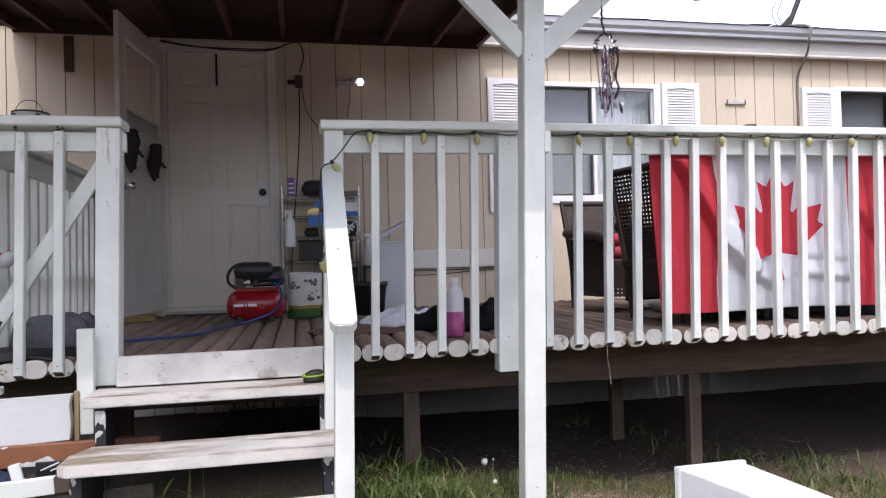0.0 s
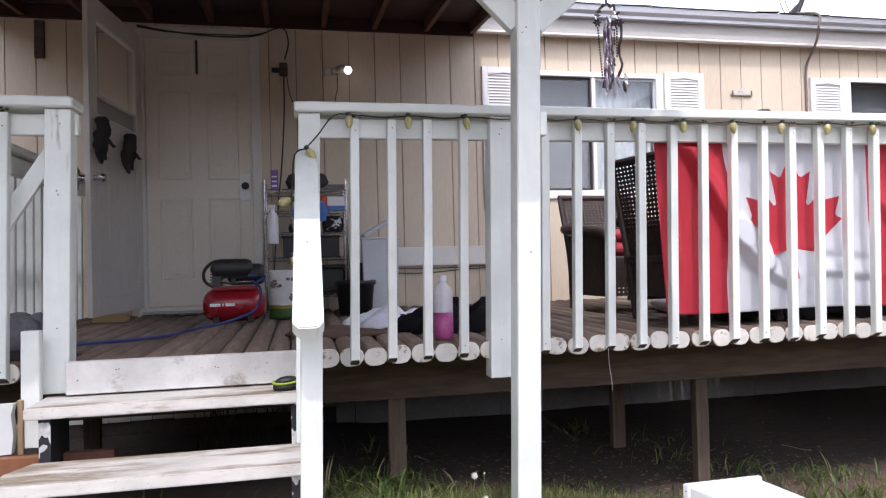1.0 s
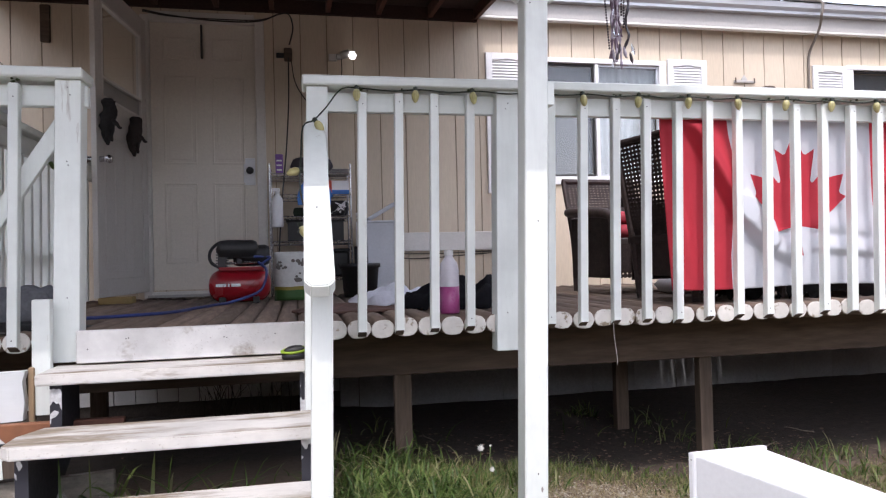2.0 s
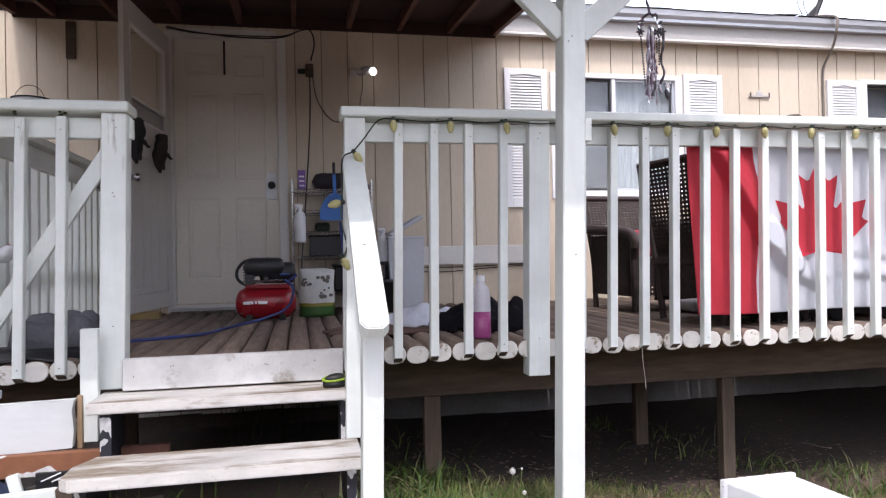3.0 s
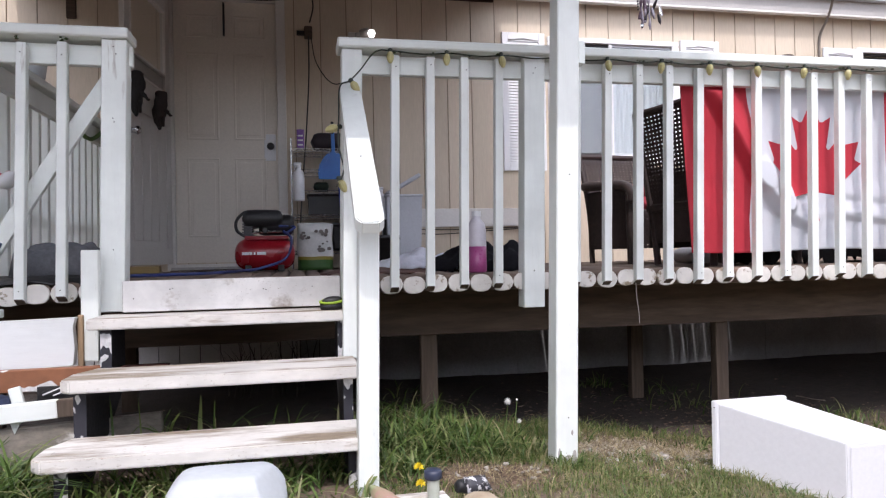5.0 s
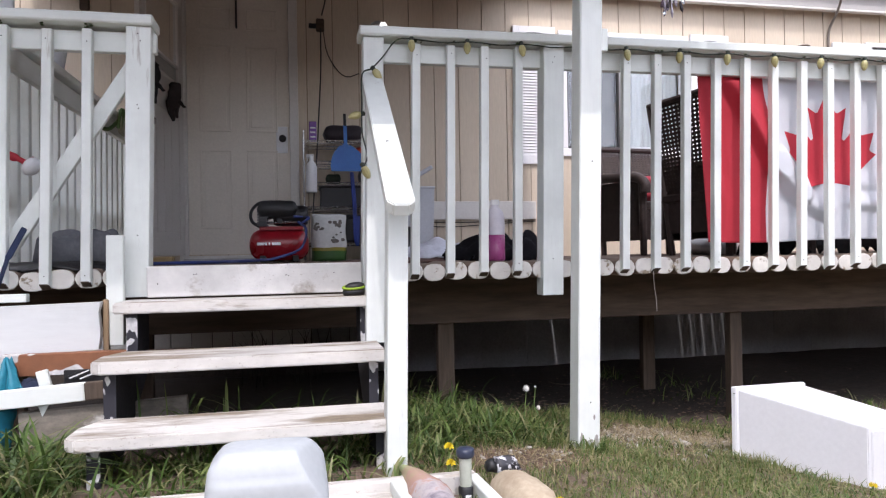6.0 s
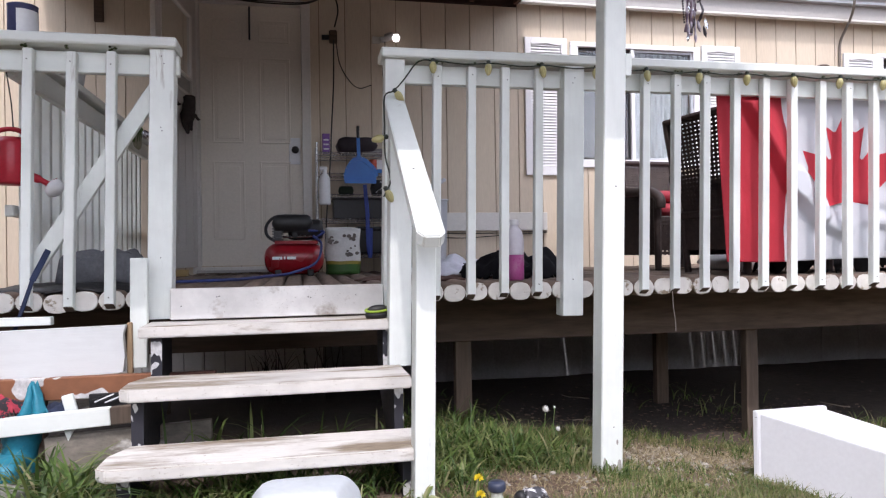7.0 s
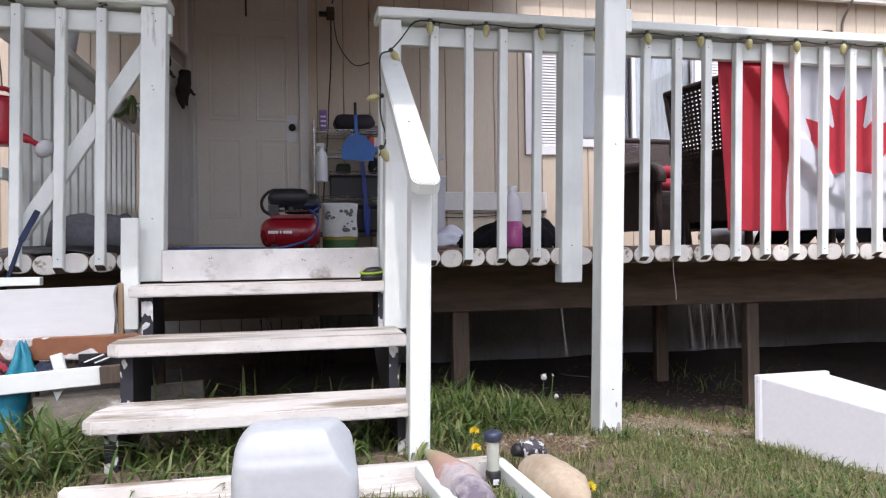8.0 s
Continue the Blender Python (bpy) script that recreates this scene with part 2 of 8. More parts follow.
def add_box(bm, x0, x1, y0, y1, z0, z1, m=None, bevel=0.0):
    vs = [bm.verts.new((x, y, z)) for x in (x0, x1) for y in (y0, y1) for z in (z0, z1)]
    fs = [bm.faces.new([vs[i] for i in q]) for q in ((0, 1, 3, 2), (4, 6, 7, 5), (0, 4, 5, 1), (2, 3, 7, 6), (0, 2, 6, 4), (1, 5, 7, 3))]
    if bevel:
        es = list({e for fc in fs for e in fc.edges})
        r = bmesh.ops.bevel(bm, geom=es, offset=bevel, segments=1, affect="EDGES", profile=0.5)
        vs = list({v for fc in r["faces"] for v in fc.verts} | {v for v in vs if v.is_valid})
        seen, stack = set(vs), list(vs)
        while stack:
            for e in stack.pop().link_edges:
                for v in e.verts:
                    if v not in seen:
                        seen.add(v)
                        stack.append(v)
        vs = list(seen)
    if m is not None:
        bmesh.ops.transform(bm, matrix=m, verts=vs)
    return bm


def box(x0, x1, y0, y1, z0, z1, m=None, bevel=0.003):
    return add_box(bmesh.new(), x0, x1, y0, y1, z0, z1, m, bevel)


def beam(a, b, w, h, up=(0, 0, 1), bevel=0.003, bm=None):
    """A bar from a to b, w wide and h high."""
    a, b = Vector(a), Vector(b)
    d = b - a
    ax = d.normalized()
    sx = ax.cross(Vector(up)).normalized()
    sz = sx.cross(ax)
    m = Matrix((sx, ax, sz)).transposed().to_4x4()
    m.translation = a
    return add_box(bm or bmesh.new(), -w / 2, w / 2, 0, d.length, -h / 2, h / 2, m, bevel)


def tube(points, r, sides=8, bm=None, caps=True):
    """A round bar swept along points; r may be one radius or one for each point."""
    bm = bm or bmesh.new()
    pts = [Vector(p) for p in points]
    rs = r if isinstance(r, (list, tuple)) else [r] * len(pts)
    rings, side = [], None
    for i, p in enumerate(pts):
        d = (pts[min(i + 1, len(pts) - 1)] - pts[max(i - 1, 0)]).normalized()
        if side is None:
            side = d.orthogonal().normalized()
        side = (side - d * side.dot(d)).normalized()
        up = d.cross(side)
        rings.append([bm.verts.new(p + (side * math.cos(a) + up * math.sin(a)) * rs[i]) for a in (2 * math.pi * k / sides for k in range(sides))])
    for r0, r1 in zip(rings, rings[1:]):
        for k in range(sides):
            bm.faces.new((r0[k], r0[(k + 1) % sides], r1[(k + 1) % sides], r1[k]))
    if caps:
        bm.faces.new(rings[0])
        bm.faces.new(rings[-1])
    return bm


def lathe(profile, at, sides=24, bm=None, m=None):
    """A turned body from (radius, height) pairs."""
    bm = bm or bmesh.new()
    at, rings, made = Vector(at), [], []
    for r, z in profile:
        if r < 1e-5:
            rings.append([bm.verts.new(at + Vector((0, 0, z)))])
        else:
            rings.append([bm.verts.new(at + Vector((r * math.cos(2 * math.pi * k / sides), r * math.sin(2 * math.pi * k / sides), z))) for k in range(sides)])
        made += rings[-1]
    for r0, r1 in zip(rings, rings[1:]):
        for k in range(sides):
            q = [r0[k % len(r0)], r0[(k + 1) % len(r0)], r1[(k + 1) % len(r1)], r1[k % len(r1)]]
            q = list(dict.fromkeys(q))
            if len(q) > 2:
                bm.faces.new(q)
    if m is not None:
        bmesh.ops.transform(bm, matrix=m, verts=made)
    return bm


def smooth_path(points, n=6):
    """More points along a soft curve through the given ones."""
    p = [Vector(q) for q in points]
    p = [2 * p[0] - p[1]] + p + [2 * p[-1] - p[-2]]
    out = []
    for i in range(1, len(p) - 2):
        for k in range(n):
            t = k / n
            a, b, c, d = p[i - 1], p[i], p[i + 1], p[i + 2]
            out.append(0.5 * ((2 * b) + (c - a) * t + (2 * a - 5 * b + 4 * c - d) * t * t + (3 * b - a - 3 * c + d) * t ** 3))
    return out + [p[-2]]


def ground_z(x, y):
    """The yard falls away to the right and towards the house."""
    xx, yy = min(max(x, -2.5), 5.0), min(max(y, -1.2), 2.8)
    z = 0.015 - 0.075 * max(xx, 0.2) - 0.06 * max(xx - 0.7, 0) - (0.075 if yy > -0.6 else 0.03) * (yy + 0.6) - 0.0075
    z = max(z, -0.285)
    return z + 0.018 * noise.noise((x * 1.7, y * 1.7, 0.3)) + 0.008 * noise.noise((x * 6, y * 6, 2.3))

# ---- the ground and the house ----
LEAN = 1.25  # the deck's uprights lean a little, in degrees
WALL_Y = 2.675
DECK_Z = 0.665


def build_ground():
    xs = [-400, -120, -40, -15, -7] + [-4 + 0.1 * i for i in range(0, 101)] + [8, 12, 20, 50, 150, 500]
    ys = [-500, -150, -50, -20, -9, -5.5] + [-3.6 + 0.1 * i for i in range(0, 67)] + [4.5, 8, 20, 60, 200, 500]
    bm = bmesh.new()
    grid = [[bm.verts.new((x, y, ground_z(x, y))) for x in xs] for y in ys]
    for r0, r1 in zip(grid, grid[1:]):
        for i in range(len(xs) - 1):
            bm.faces.new((r0[i], r0[i + 1], r1[i + 1], r1[i]))
    m, n, l, p = nodes_of("patchy_lawn")
    green = mix(n, l, ramp(n, l, noise_tex(n, l, 35.0, 4.0), 0.3, 0.7), c4((0.05, 0.065, 0.02)), c4((0.085, 0.082, 0.04)))
    dry = mix(n, l, ramp(n, l, noise_tex(n, l, 60.0, 4.0), 0.35, 0.65), c4((0.15, 0.115, 0.07)), c4((0.08, 0.06, 0.042)))
    col = mix(n, l, ramp(n, l, noise_tex(n, l, 1.7, 6.0), 0.36, 0.52), dry, green)
    # a pale, stony patch of dry ground beside the porch post, and a brown one at the stair's foot
    def worn_patch(col, place, size, tone_a, tone_b):
        tc2, mp2, ln2 = n.new("ShaderNodeTexCoord"), n.new("ShaderNodeMapping"), n.new("ShaderNodeVectorMath")
        mp2.vector_type = "TEXTURE"
        mp2.inputs["Location"].default_value = (*place, 0)
        mp2.inputs["Scale"].default_value = (*size, 50)
        ln2.operation = "LENGTH"
        l.new(tc2.outputs["Object"], mp2.inputs[0])
        l.new(mp2.outputs[0], ln2.inputs[0])
        edge = n.new("ShaderNodeMath")
        edge.operation = "MULTIPLY_ADD"
        edge.inputs[1].default_value = 1.6
        l.new(noise_tex(n, l, 7.0, 5.0), edge.inputs[0])
        l.new(ln2.outputs["Value"], edge.inputs[2])
        fleck = mix(n, l, ramp(n, l, noise_tex(n, l, 70.0, 4.0), 0.35, 0.65), c4(tone_a), c4(tone_b))
        return mix(n, l, ramp(n, l, edge.outputs[0], 1.35, 1.95), fleck, col)

    col = worn_patch(col, (1.45, -0.16), (0.75, 0.34), (0.40, 0.34, 0.25), (0.24, 0.195, 0.135))
    col = worn_patch(col, (0.50, -0.76), (0.36, 0.20), (0.21, 0.15, 0.11), (0.13, 0.095, 0.07))
    # bare earth under the deck, its colour darkened inwards to deepen the shade
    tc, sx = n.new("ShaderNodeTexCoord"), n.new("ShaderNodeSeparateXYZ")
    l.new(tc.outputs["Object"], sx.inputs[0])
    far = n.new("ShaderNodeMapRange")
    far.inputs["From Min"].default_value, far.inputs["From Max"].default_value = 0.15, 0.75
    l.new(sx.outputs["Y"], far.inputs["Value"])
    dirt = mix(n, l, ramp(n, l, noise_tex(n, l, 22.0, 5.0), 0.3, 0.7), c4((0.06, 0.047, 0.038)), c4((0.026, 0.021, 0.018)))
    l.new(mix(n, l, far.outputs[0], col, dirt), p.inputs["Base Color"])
    p.inputs["Roughness"].default_value = 0.95
    b = n.new("ShaderNodeBump")
    b.inputs["Strength"].default_value, b.inputs["Distance"].default_value = 0.8, 0.02
    l.new(noise_tex(n, l, 45.0, 6.0), b.inputs["Height"])
    l.new(b.outputs[0], p.inputs["Normal"])
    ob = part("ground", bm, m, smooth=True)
    tagged(ob, "patchy lawn and bare earth falling towards the house", "ground", kind="structure")


build_ground()

GROOVES = [round(3.203 + 0.2118 * (i - 35), 4) for i in range(60)]
DOOR = (-1.135, -0.318, DECK_Z + 0.06, 2.83)
WIN_A = (2.03, 3.20, 1.575, 2.60)
WIN_B = (5.182, 6.45, 1.575, 2.628)
WALL_TOP = 2.965


def build_wall():
    wall = thing("wall_front", (0, WALL_Y, 0.4), label="beige grooved wood siding of the house front", category="wall", kind="structure")
    holes = [DOOR, WIN_A, WIN_B]

    def cut(x0, x1, z0, z1):
        """The rectangles of wall that the openings leave."""
        rects = [(x0, x1, z0, z1)]
        for hx0, hx1, hz0, hz1 in holes:
            out = []
            for a, b, c, d in rects:
                if hx1 <= a or hx0 >= b or hz1 <= c or hz0 >= d:
                    out.append((a, b, c, d))
                    continue
                if hx0 > a:
                    out.append((a, hx0, c, d))
                if hx1 < b:
                    out.append((hx1, b, c, d))
                a2, b2 = max(a, hx0), min(b, hx1)
                if hz0 > c:
                    out.append((a2, b2, c, hz0))
                if hz1 < d:
                    out.append((a2, b2, hz1, d))
            rects = out
        return rects

    # the sheet behind the grooves, thick as the wall
    bm = bmesh.new()
    for a, b, c, d in cut(GROOVES[0], GROOVES[-1], 0.3, WALL_TOP):
        add_box(bm, a, b, WALL_Y + 0.008, WALL_Y + 0.14, c, d)
    part("sheathing", bm, M_GROOVE, wall)
    for a, b in zip(GROOVES, GROOVES[1:]):
        for x0, x1, c, d in cut(a + 0.004, b - 0.004, 0.3, WALL_TOP):
            if x1 - x0 > 0.012:
                part("siding_plank", box(x0, x1, WALL_Y - 0.004, WALL_Y + 0.008, c, d, bevel=0.0), M_SIDING, wall)
    return wall


wall_front = build_wall()


def build_house_shell():
    x0, x1 = GROOVES[0], GROOVES[-1]
    part_back = part("wall_back", box(x0, x1, 6.6, 6.74, -0.6, WALL_TOP), M_SIDING)
    tagged(part_back, "beige back wall of the house", "wall", kind="structure")
    for nm, x in (("wall_left", x0 - 0.14), ("wall_right", x1)):
        tagged(part(nm, box(x, x + 0.14, WALL_Y + 0.008, 6.74, -0.6, WALL_TOP), M_SIDING), "beige end wall of the house", "wall", kind="structure")
    tagged(part("floor", box(x0, x1, WALL_Y + 0.14, 6.6, 0.55, 0.62), M_DARKROOM), "dim floor inside the house", "floor", kind="structure")
    tagged(part("ceiling", box(x0, x1, WALL_Y + 0.14, 6.6, WALL_TOP - 0.05, WALL_TOP), M_DARKROOM), "dim ceiling inside the house", "ceiling", kind="structure")
    # low roof above the eave
    bm = bmesh.new()
    add_box(bm, 0, x1 - x0 + 0.6, 0, 4.6, 0, 0.05, pose(x0 - 0.3, 2.54, 3.119, 7.0))
    tagged(part("roof", bm, M_SHINGLE), "dark shingled low roof of the house", "roof", kind="structure")


build_house_shell()

# an unseen timber fence behind the viewer, added to block low sky light
tagged(part("wall_opposite", box(-16, 18, -11.3, -11.0, -0.6, 2.7), M_BEAM), "unseen dark timber fence added to block low sky light", "fence", kind="structure")

# unseen dark walls to either side, added to keep side skylight off the porch
tagged(part("wall_neighbour_right", box(10.0, 10.3, -11.0, 4.0, -0.6, 5.6), M_BEAM), "unseen dark wall added to block sky light from the side", "wall", kind="structure")
tagged(part("wall_neighbour_left", box(-8.3, -8.0, -11.0, 4.0, -0.6, 5.6), M_BEAM), "unseen dark wall added to block sky light from the side", "wall", kind="structure")

EAVE_Y = 2.545


def build_eave():
    x0, x1 = GROOVES[0] - 0.3, GROOVES[-1] + 0.3
    f = part("soffit", box(1.505, x1, EAVE_Y, EAVE_Y + 0.05, 2.943, 3.163), M_SOFFIT)
    tagged(f, "pale grey frieze board under the gutter", "soffit", kind="structure")
    t = part("trim", box(1.505, x1, EAVE_Y - 0.006, EAVE_Y + 0.05, 2.921, 2.943, bevel=0.004), M_TRIM)
    tagged(part("soffit_back", box(1.505, x1 - 0.3, EAVE_Y + 0.05, WALL_Y - 0.005, 2.952, WALL_TOP), M_SOFFIT), "pale grey board between the frieze and the siding", "soffit", kind="structure")
    tagged(t, "narrow off-white strip along the foot of the frieze board", "trim", kind="structure")
    g = thing("gutter", (2.0, EAVE_Y, WALL_TOP), label="pale metal rain gutter along the house eave", category="gutter")
    prof = [(0.0, 0.0), (-0.06, 0.0), (-0.06, 0.025), (-0.092, 0.048), (-0.1, 0.092), (-0.09, 0.10), (-0.084, 0.094), (-0.084, 0.054), (-0.052, 0.03), (-0.052, 0.008), (0.0, 0.008)]
    bm = bmesh.new()
    ends = [[bm.verts.new((x, EAVE_Y - 0.004 + a, 3.070 + b)) for a, b in prof] for x in (1.45, x1)]
    k = len(prof)
    for i in range(k):
        bm.faces.new((ends[0][i], ends[0][(i + 1) % k], ends[1][(i + 1) % k], ends[1][i]))
    for e in ends:
        bm.faces.new(e)
    part("trough", bm, M_GUTTER, g)
    # spikes that hold the trough to the frieze board
    for k in range(9):
        x = 1.75 + 0.61 * k
        if x < x1 - 0.1:
            part("spike", tube([(x, EAVE_Y - 0.001, 3.150), (x, EAVE_Y - 0.106, 3.150)], 0.004, 8), M_GUTTER, g)


build_eave()


def build_shingle_ends():
    """Lifted and curled ends of roof shingles that show over the gutter."""
    t = thing("shingle_ends", (3.0, 2.54, 3.19), label="dark curled shingle ends along the roof edge", category="shingles", kind="structure")
    rnd = random.Random(21)
    x = 1.75
    while x < 6.2:
        w, lift = rnd.uniform(0.12, 0.30), rnd.choice((0.0, 0.0, 0.004, 0.01, 0.02)) * rnd.uniform(0.5, 1.2)
        part("shingle", box(0, w, -0.05, 0.12, 0, 0.006, pose(x, 2.48, 3.170, 7 - lift * 250, rnd.uniform(-2, 2) * lift * 60, 0), 0.001), M_SHINGLE, t)
        x += w + 0.004


build_shingle_ends()


def build_skirting():
    s = thing("skirting", (0, WALL_Y, -0.3), label="pale grey skirting panels round the house base", category="skirting", kind="structure")
    x = GROOVES[0]
    part("backing", box(GROOVES[0], GROOVES[-1], WALL_Y + 0.03, WALL_Y + 0.06, -0.75, 0.5), M_DIRT, s)
    while x < GROOVES[-1]:
        w = 0.155 if x < 0.4 else 0.405
        # panels left of -0.3 are coloured paler for light from the deck's open end
        part("skirting_panel", box(x, x + w - (0.006 if x < 0.4 else 0.0004), WALL_Y, WALL_Y + 0.02, (-0.14 if x < 0.25 else -0.33) + 0.015 * noise.noise((x * 3, 0, 0)), 0.42), M_SKIRT if x > -0.3 else M_TRIM, s)
        x += w
    return s


build_skirting()


def build_window(name, hole, label, split=0.47):
    x0, x1, z0, z1 = hole
    w = thing(name, ((x0 + x1) / 2, WALL_Y, z0), label=label, category="window", kind="structure")
    y = WALL_Y
    fr = bmesh.new()
    for a, b, c, d in ((x0 - 0.045, x1 + 0.045, z1 - 0.002, z1 + 0.042), (x0 - 0.045, x1 + 0.045, z0 - 0.04, z0 + 0.03), (x0 - 0.045, x0 + 0.03, z0 + 0.03, z1 - 0.002), (x1 - 0.022, x1 + 0.045, z0 + 0.03, z1 - 0.002)):
        add_box(fr, a, b, y - 0.03, y + 0.05, c, d, bevel=0.004)
    part("window_frame", fr, M_VINYL, w)
    xm = x0 + split * (x1 - x0)
    part("mullion", box(xm - 0.016, xm + 0.016, y - 0.02, y + 0.045, z0 + 0.03, z1 - 0.002), M_VINYL, w)
    for a, b, lab in ((x0 + 0.03, xm - 0.016, "dark window pane"), (xm + 0.016, x1 - 0.022, "window pane before pale curtains")):
        sash = bmesh.new()
        for q in ((a, b, z1 - 0.022, z1 - 0.002), (a, b, z0 + 0.03, z0 + 0.052), (a, a + 0.016, z0 + 0.052, z1 - 0.022), (b - 0.016, b, z0 + 0.052, z1 - 0.022)):
            add_box(sash, q[0], q[1], y, y + 0.03, q[2], q[3], bevel=0.002)
        frame_ob = part("sash", sash, M_GUTTER if "pale" in lab else M_CABLE, w)
        pane = part("pane", box(a + 0.014, b - 0.014, y + 0.012, y + 0.017, z0 + 0.05, z1 - 0.02, bevel=0.0), M_PANE, frame_ob, lab)
        pane.visible_shadow = False
    # curtain folds behind the second pane
    bm = bmesh.new()
    n = 60
    for xa, xb in ((xm + 0.02, x1 - 0.01),):
        top, bot = [], []
        for i in range(n + 1):
            x = xa + (xb - xa) * i / n
            yy = y + 0.1 + 0.006 * math.sin(i * 0.95) + 0.008 * math.sin(i * 0.37 + 1)
            top.append(bm.verts.new((x, yy, z1)))
            bot.append(bm.verts.new((x, yy, z0 - 0.02)))
        for i in range(n):
            bm.faces.new((top[i], top[i + 1], bot[i + 1], bot[i]))
    c = part("curtain", bm, M_CURTAIN, None, smooth=True)
    tagged(c, "pale grey curtain hanging behind the window", "curtain")
    bl = part("window_blind", box(x0 + 0.01, xm, y + 0.13, y + 0.136, z0 - 0.01, z1 - 0.005, bevel=0), M_BLIND)
    tagged(bl, "drawn grey blind behind the window", "blind")


build_window("window_1", WIN_A, "white vinyl sliding window with pale curtains")
build_window("window_2", WIN_B, "white vinyl sliding window with dark pane", 0.53)


def build_shutter(x, z0, z1, w):
    s = thing("shutter", (x + w / 2, WALL_Y - 0.03, z0), label="white louvred plastic shutter beside a window", category="shutter", group="window shutters")
    y0, y1 = WALL_Y - 0.034, WALL_Y - 0.005
    st = 0.055
    fr = bmesh.new()
    for a, b, c, d in ((x, x + st, z0, z1), (x + w - st, x + w, z0, z1), (x + st, x + w - st, z0, z0 + 0.075)):
        add_box(fr, a, b, y0, y1, c, d, bevel=0.003)
    part("frame", fr, M_VINYL, s)
    # the head board with its arched lower edge
    bm = bmesh.new()
    n = 16
    arch = []
    for i in range(n + 1):
        u = i / n
        arch.append((x + st + (w - 2 * st) * u, z1 - 0.062 + 0.013 * max(0.0, math.sin(math.pi * u)) ** 3))
    outline = arch + [(x + w - st, z1), (x + st, z1)]
    f0, f1 = [[bm.verts.new((a, yy, b)) for a, b in outline] for yy in (y0, y1)]
    bm.faces.new(f0)
    bm.faces.new(f1)
    for i in range(len(outline)):
        k = (i + 1) % len(outline)
        bm.faces.new((f0[i], f0[k], f1[k], f1[i]))
    part("head_board", bm, M_VINYL, s)
    part("back_panel", box(x + st, x + w - st, y1 - 0.004, y1, z0 + 0.075, z1 - 0.03, bevel=0), M_VINYL, s)
    slat = mesh_of("slat", box(-(w - 2 * st) / 2, (w - 2 * st) / 2, -0.0125, 0.0125, -0.002, 0.002, bevel=0), M_VINYL)
    z = z0 + 0.09
    while z < z1 - 0.055:
        piece("slat", slat, pose(x + w / 2, WALL_Y - 0.018, z, 58), s)
        z += 0.0255


for sx in (1.566, 3.262):
    build_shutter(sx, 1.463, 2.662, 0.388)
build_shutter(4.765, 1.463, 2.655, 0.375)

# ---- doors ----
def build_main_door():
    x0, x1, z0, z1 = DOOR
    f = thing("door_frame", (x0, WALL_Y, z0), label="off-white painted frame round the entrance door", category="door frame", kind="structure")
    for a, b, c, d in ((x0 - 0.05, x0 + 0.012, z0 - 0.06, z1 + 0.03), (x1 - 0.012, x1 + 0.06, z0 - 0.06, z1 + 0.03), (x0 + 0.012, x1 - 0.012, z1 - 0.012, z1 + 0.06)):
        part("jamb", box(a, b, WALL_Y - 0.03, WALL_Y + 0.1, c, d), M_TRIM, f)
    for i, (yy, zz) in enumerate(((0.10, 0.0), (0.055, 0.022), (0.02, 0.045))):
        part("threshold_step", box(x0 - 0.02, x1 + 0.02, WALL_Y - yy, WALL_Y + 0.1, z0 - 0.06 + zz - 0.02 if i else z0 - 0.06, z0 - 0.055 + zz), M_TRIM if i == 2 else (M_LEG, M_SOFFIT)[i], f)
    d = thing("door_1", ((x0 + x1) / 2, WALL_Y + 0.03, z0), label="closed off-white six-panel entrance door", category="door", kind="structure")
    xa, xb, za, zb = x0 + 0.014, x1 - 0.014, z0 - 0.003, z1 - 0.014
    y = WALL_Y + 0.02
    bm = bmesh.new()
    add_box(bm, xa, xb, y, y + 0.04, za, zb)
    part("slab", bm, M_DOOR, d)
    w = xb - xa
    for cx in (0.27, 0.73):
        for lo, hi in ((0.10, 0.40), (0.47, 0.80), (0.86, 0.945)):
            px0, px1 = xa + w * (cx - 0.155), xa + w * (cx + 0.155)
            pz0, pz1 = za + (zb - za) * lo, za + (zb - za) * hi
            bm = bmesh.new()
            # moulding round a raised field
            for q in ((px0, px1, pz1 - 0.014, pz1), (px0, px1, pz0, pz0 + 0.014), (px0, px0 + 0.014, pz0 + 0.014, pz1 - 0.014), (px1 - 0.014, px1, pz0 + 0.014, pz1 - 0.014)):
                add_box(bm, q[0], q[1], y - 0.007, y + 0.001, q[2], q[3], bevel=0.003)
            add_box(bm, px0 + 0.035, px1 - 0.035, y - 0.004, y + 0.001, pz0 + 0.035, pz1 - 0.035, bevel=0.003)
            part("door_panel", bm, M_DOOR, d)
    kx, kz = -0.392, 1.655
    plate = part("lock_plate", box(kx - 0.045, kx + 0.045, y - 0.006, y, kz - 0.115, kz + 0.1, bevel=0.003), M_WHITEPL, d, "white plate round the lock")
    part("door_knob", lathe([(0, -0.045), (0.018, -0.044), (0.029, -0.032), (0.03, -0.02), (0.02, -0.008), (0.016, 0.0)], (0, 0, 0), 20, m=pose(kx + 0.005, y - 0.004, kz, -90)), M_BLACK, plate, "round black knob", True)


build_main_door()


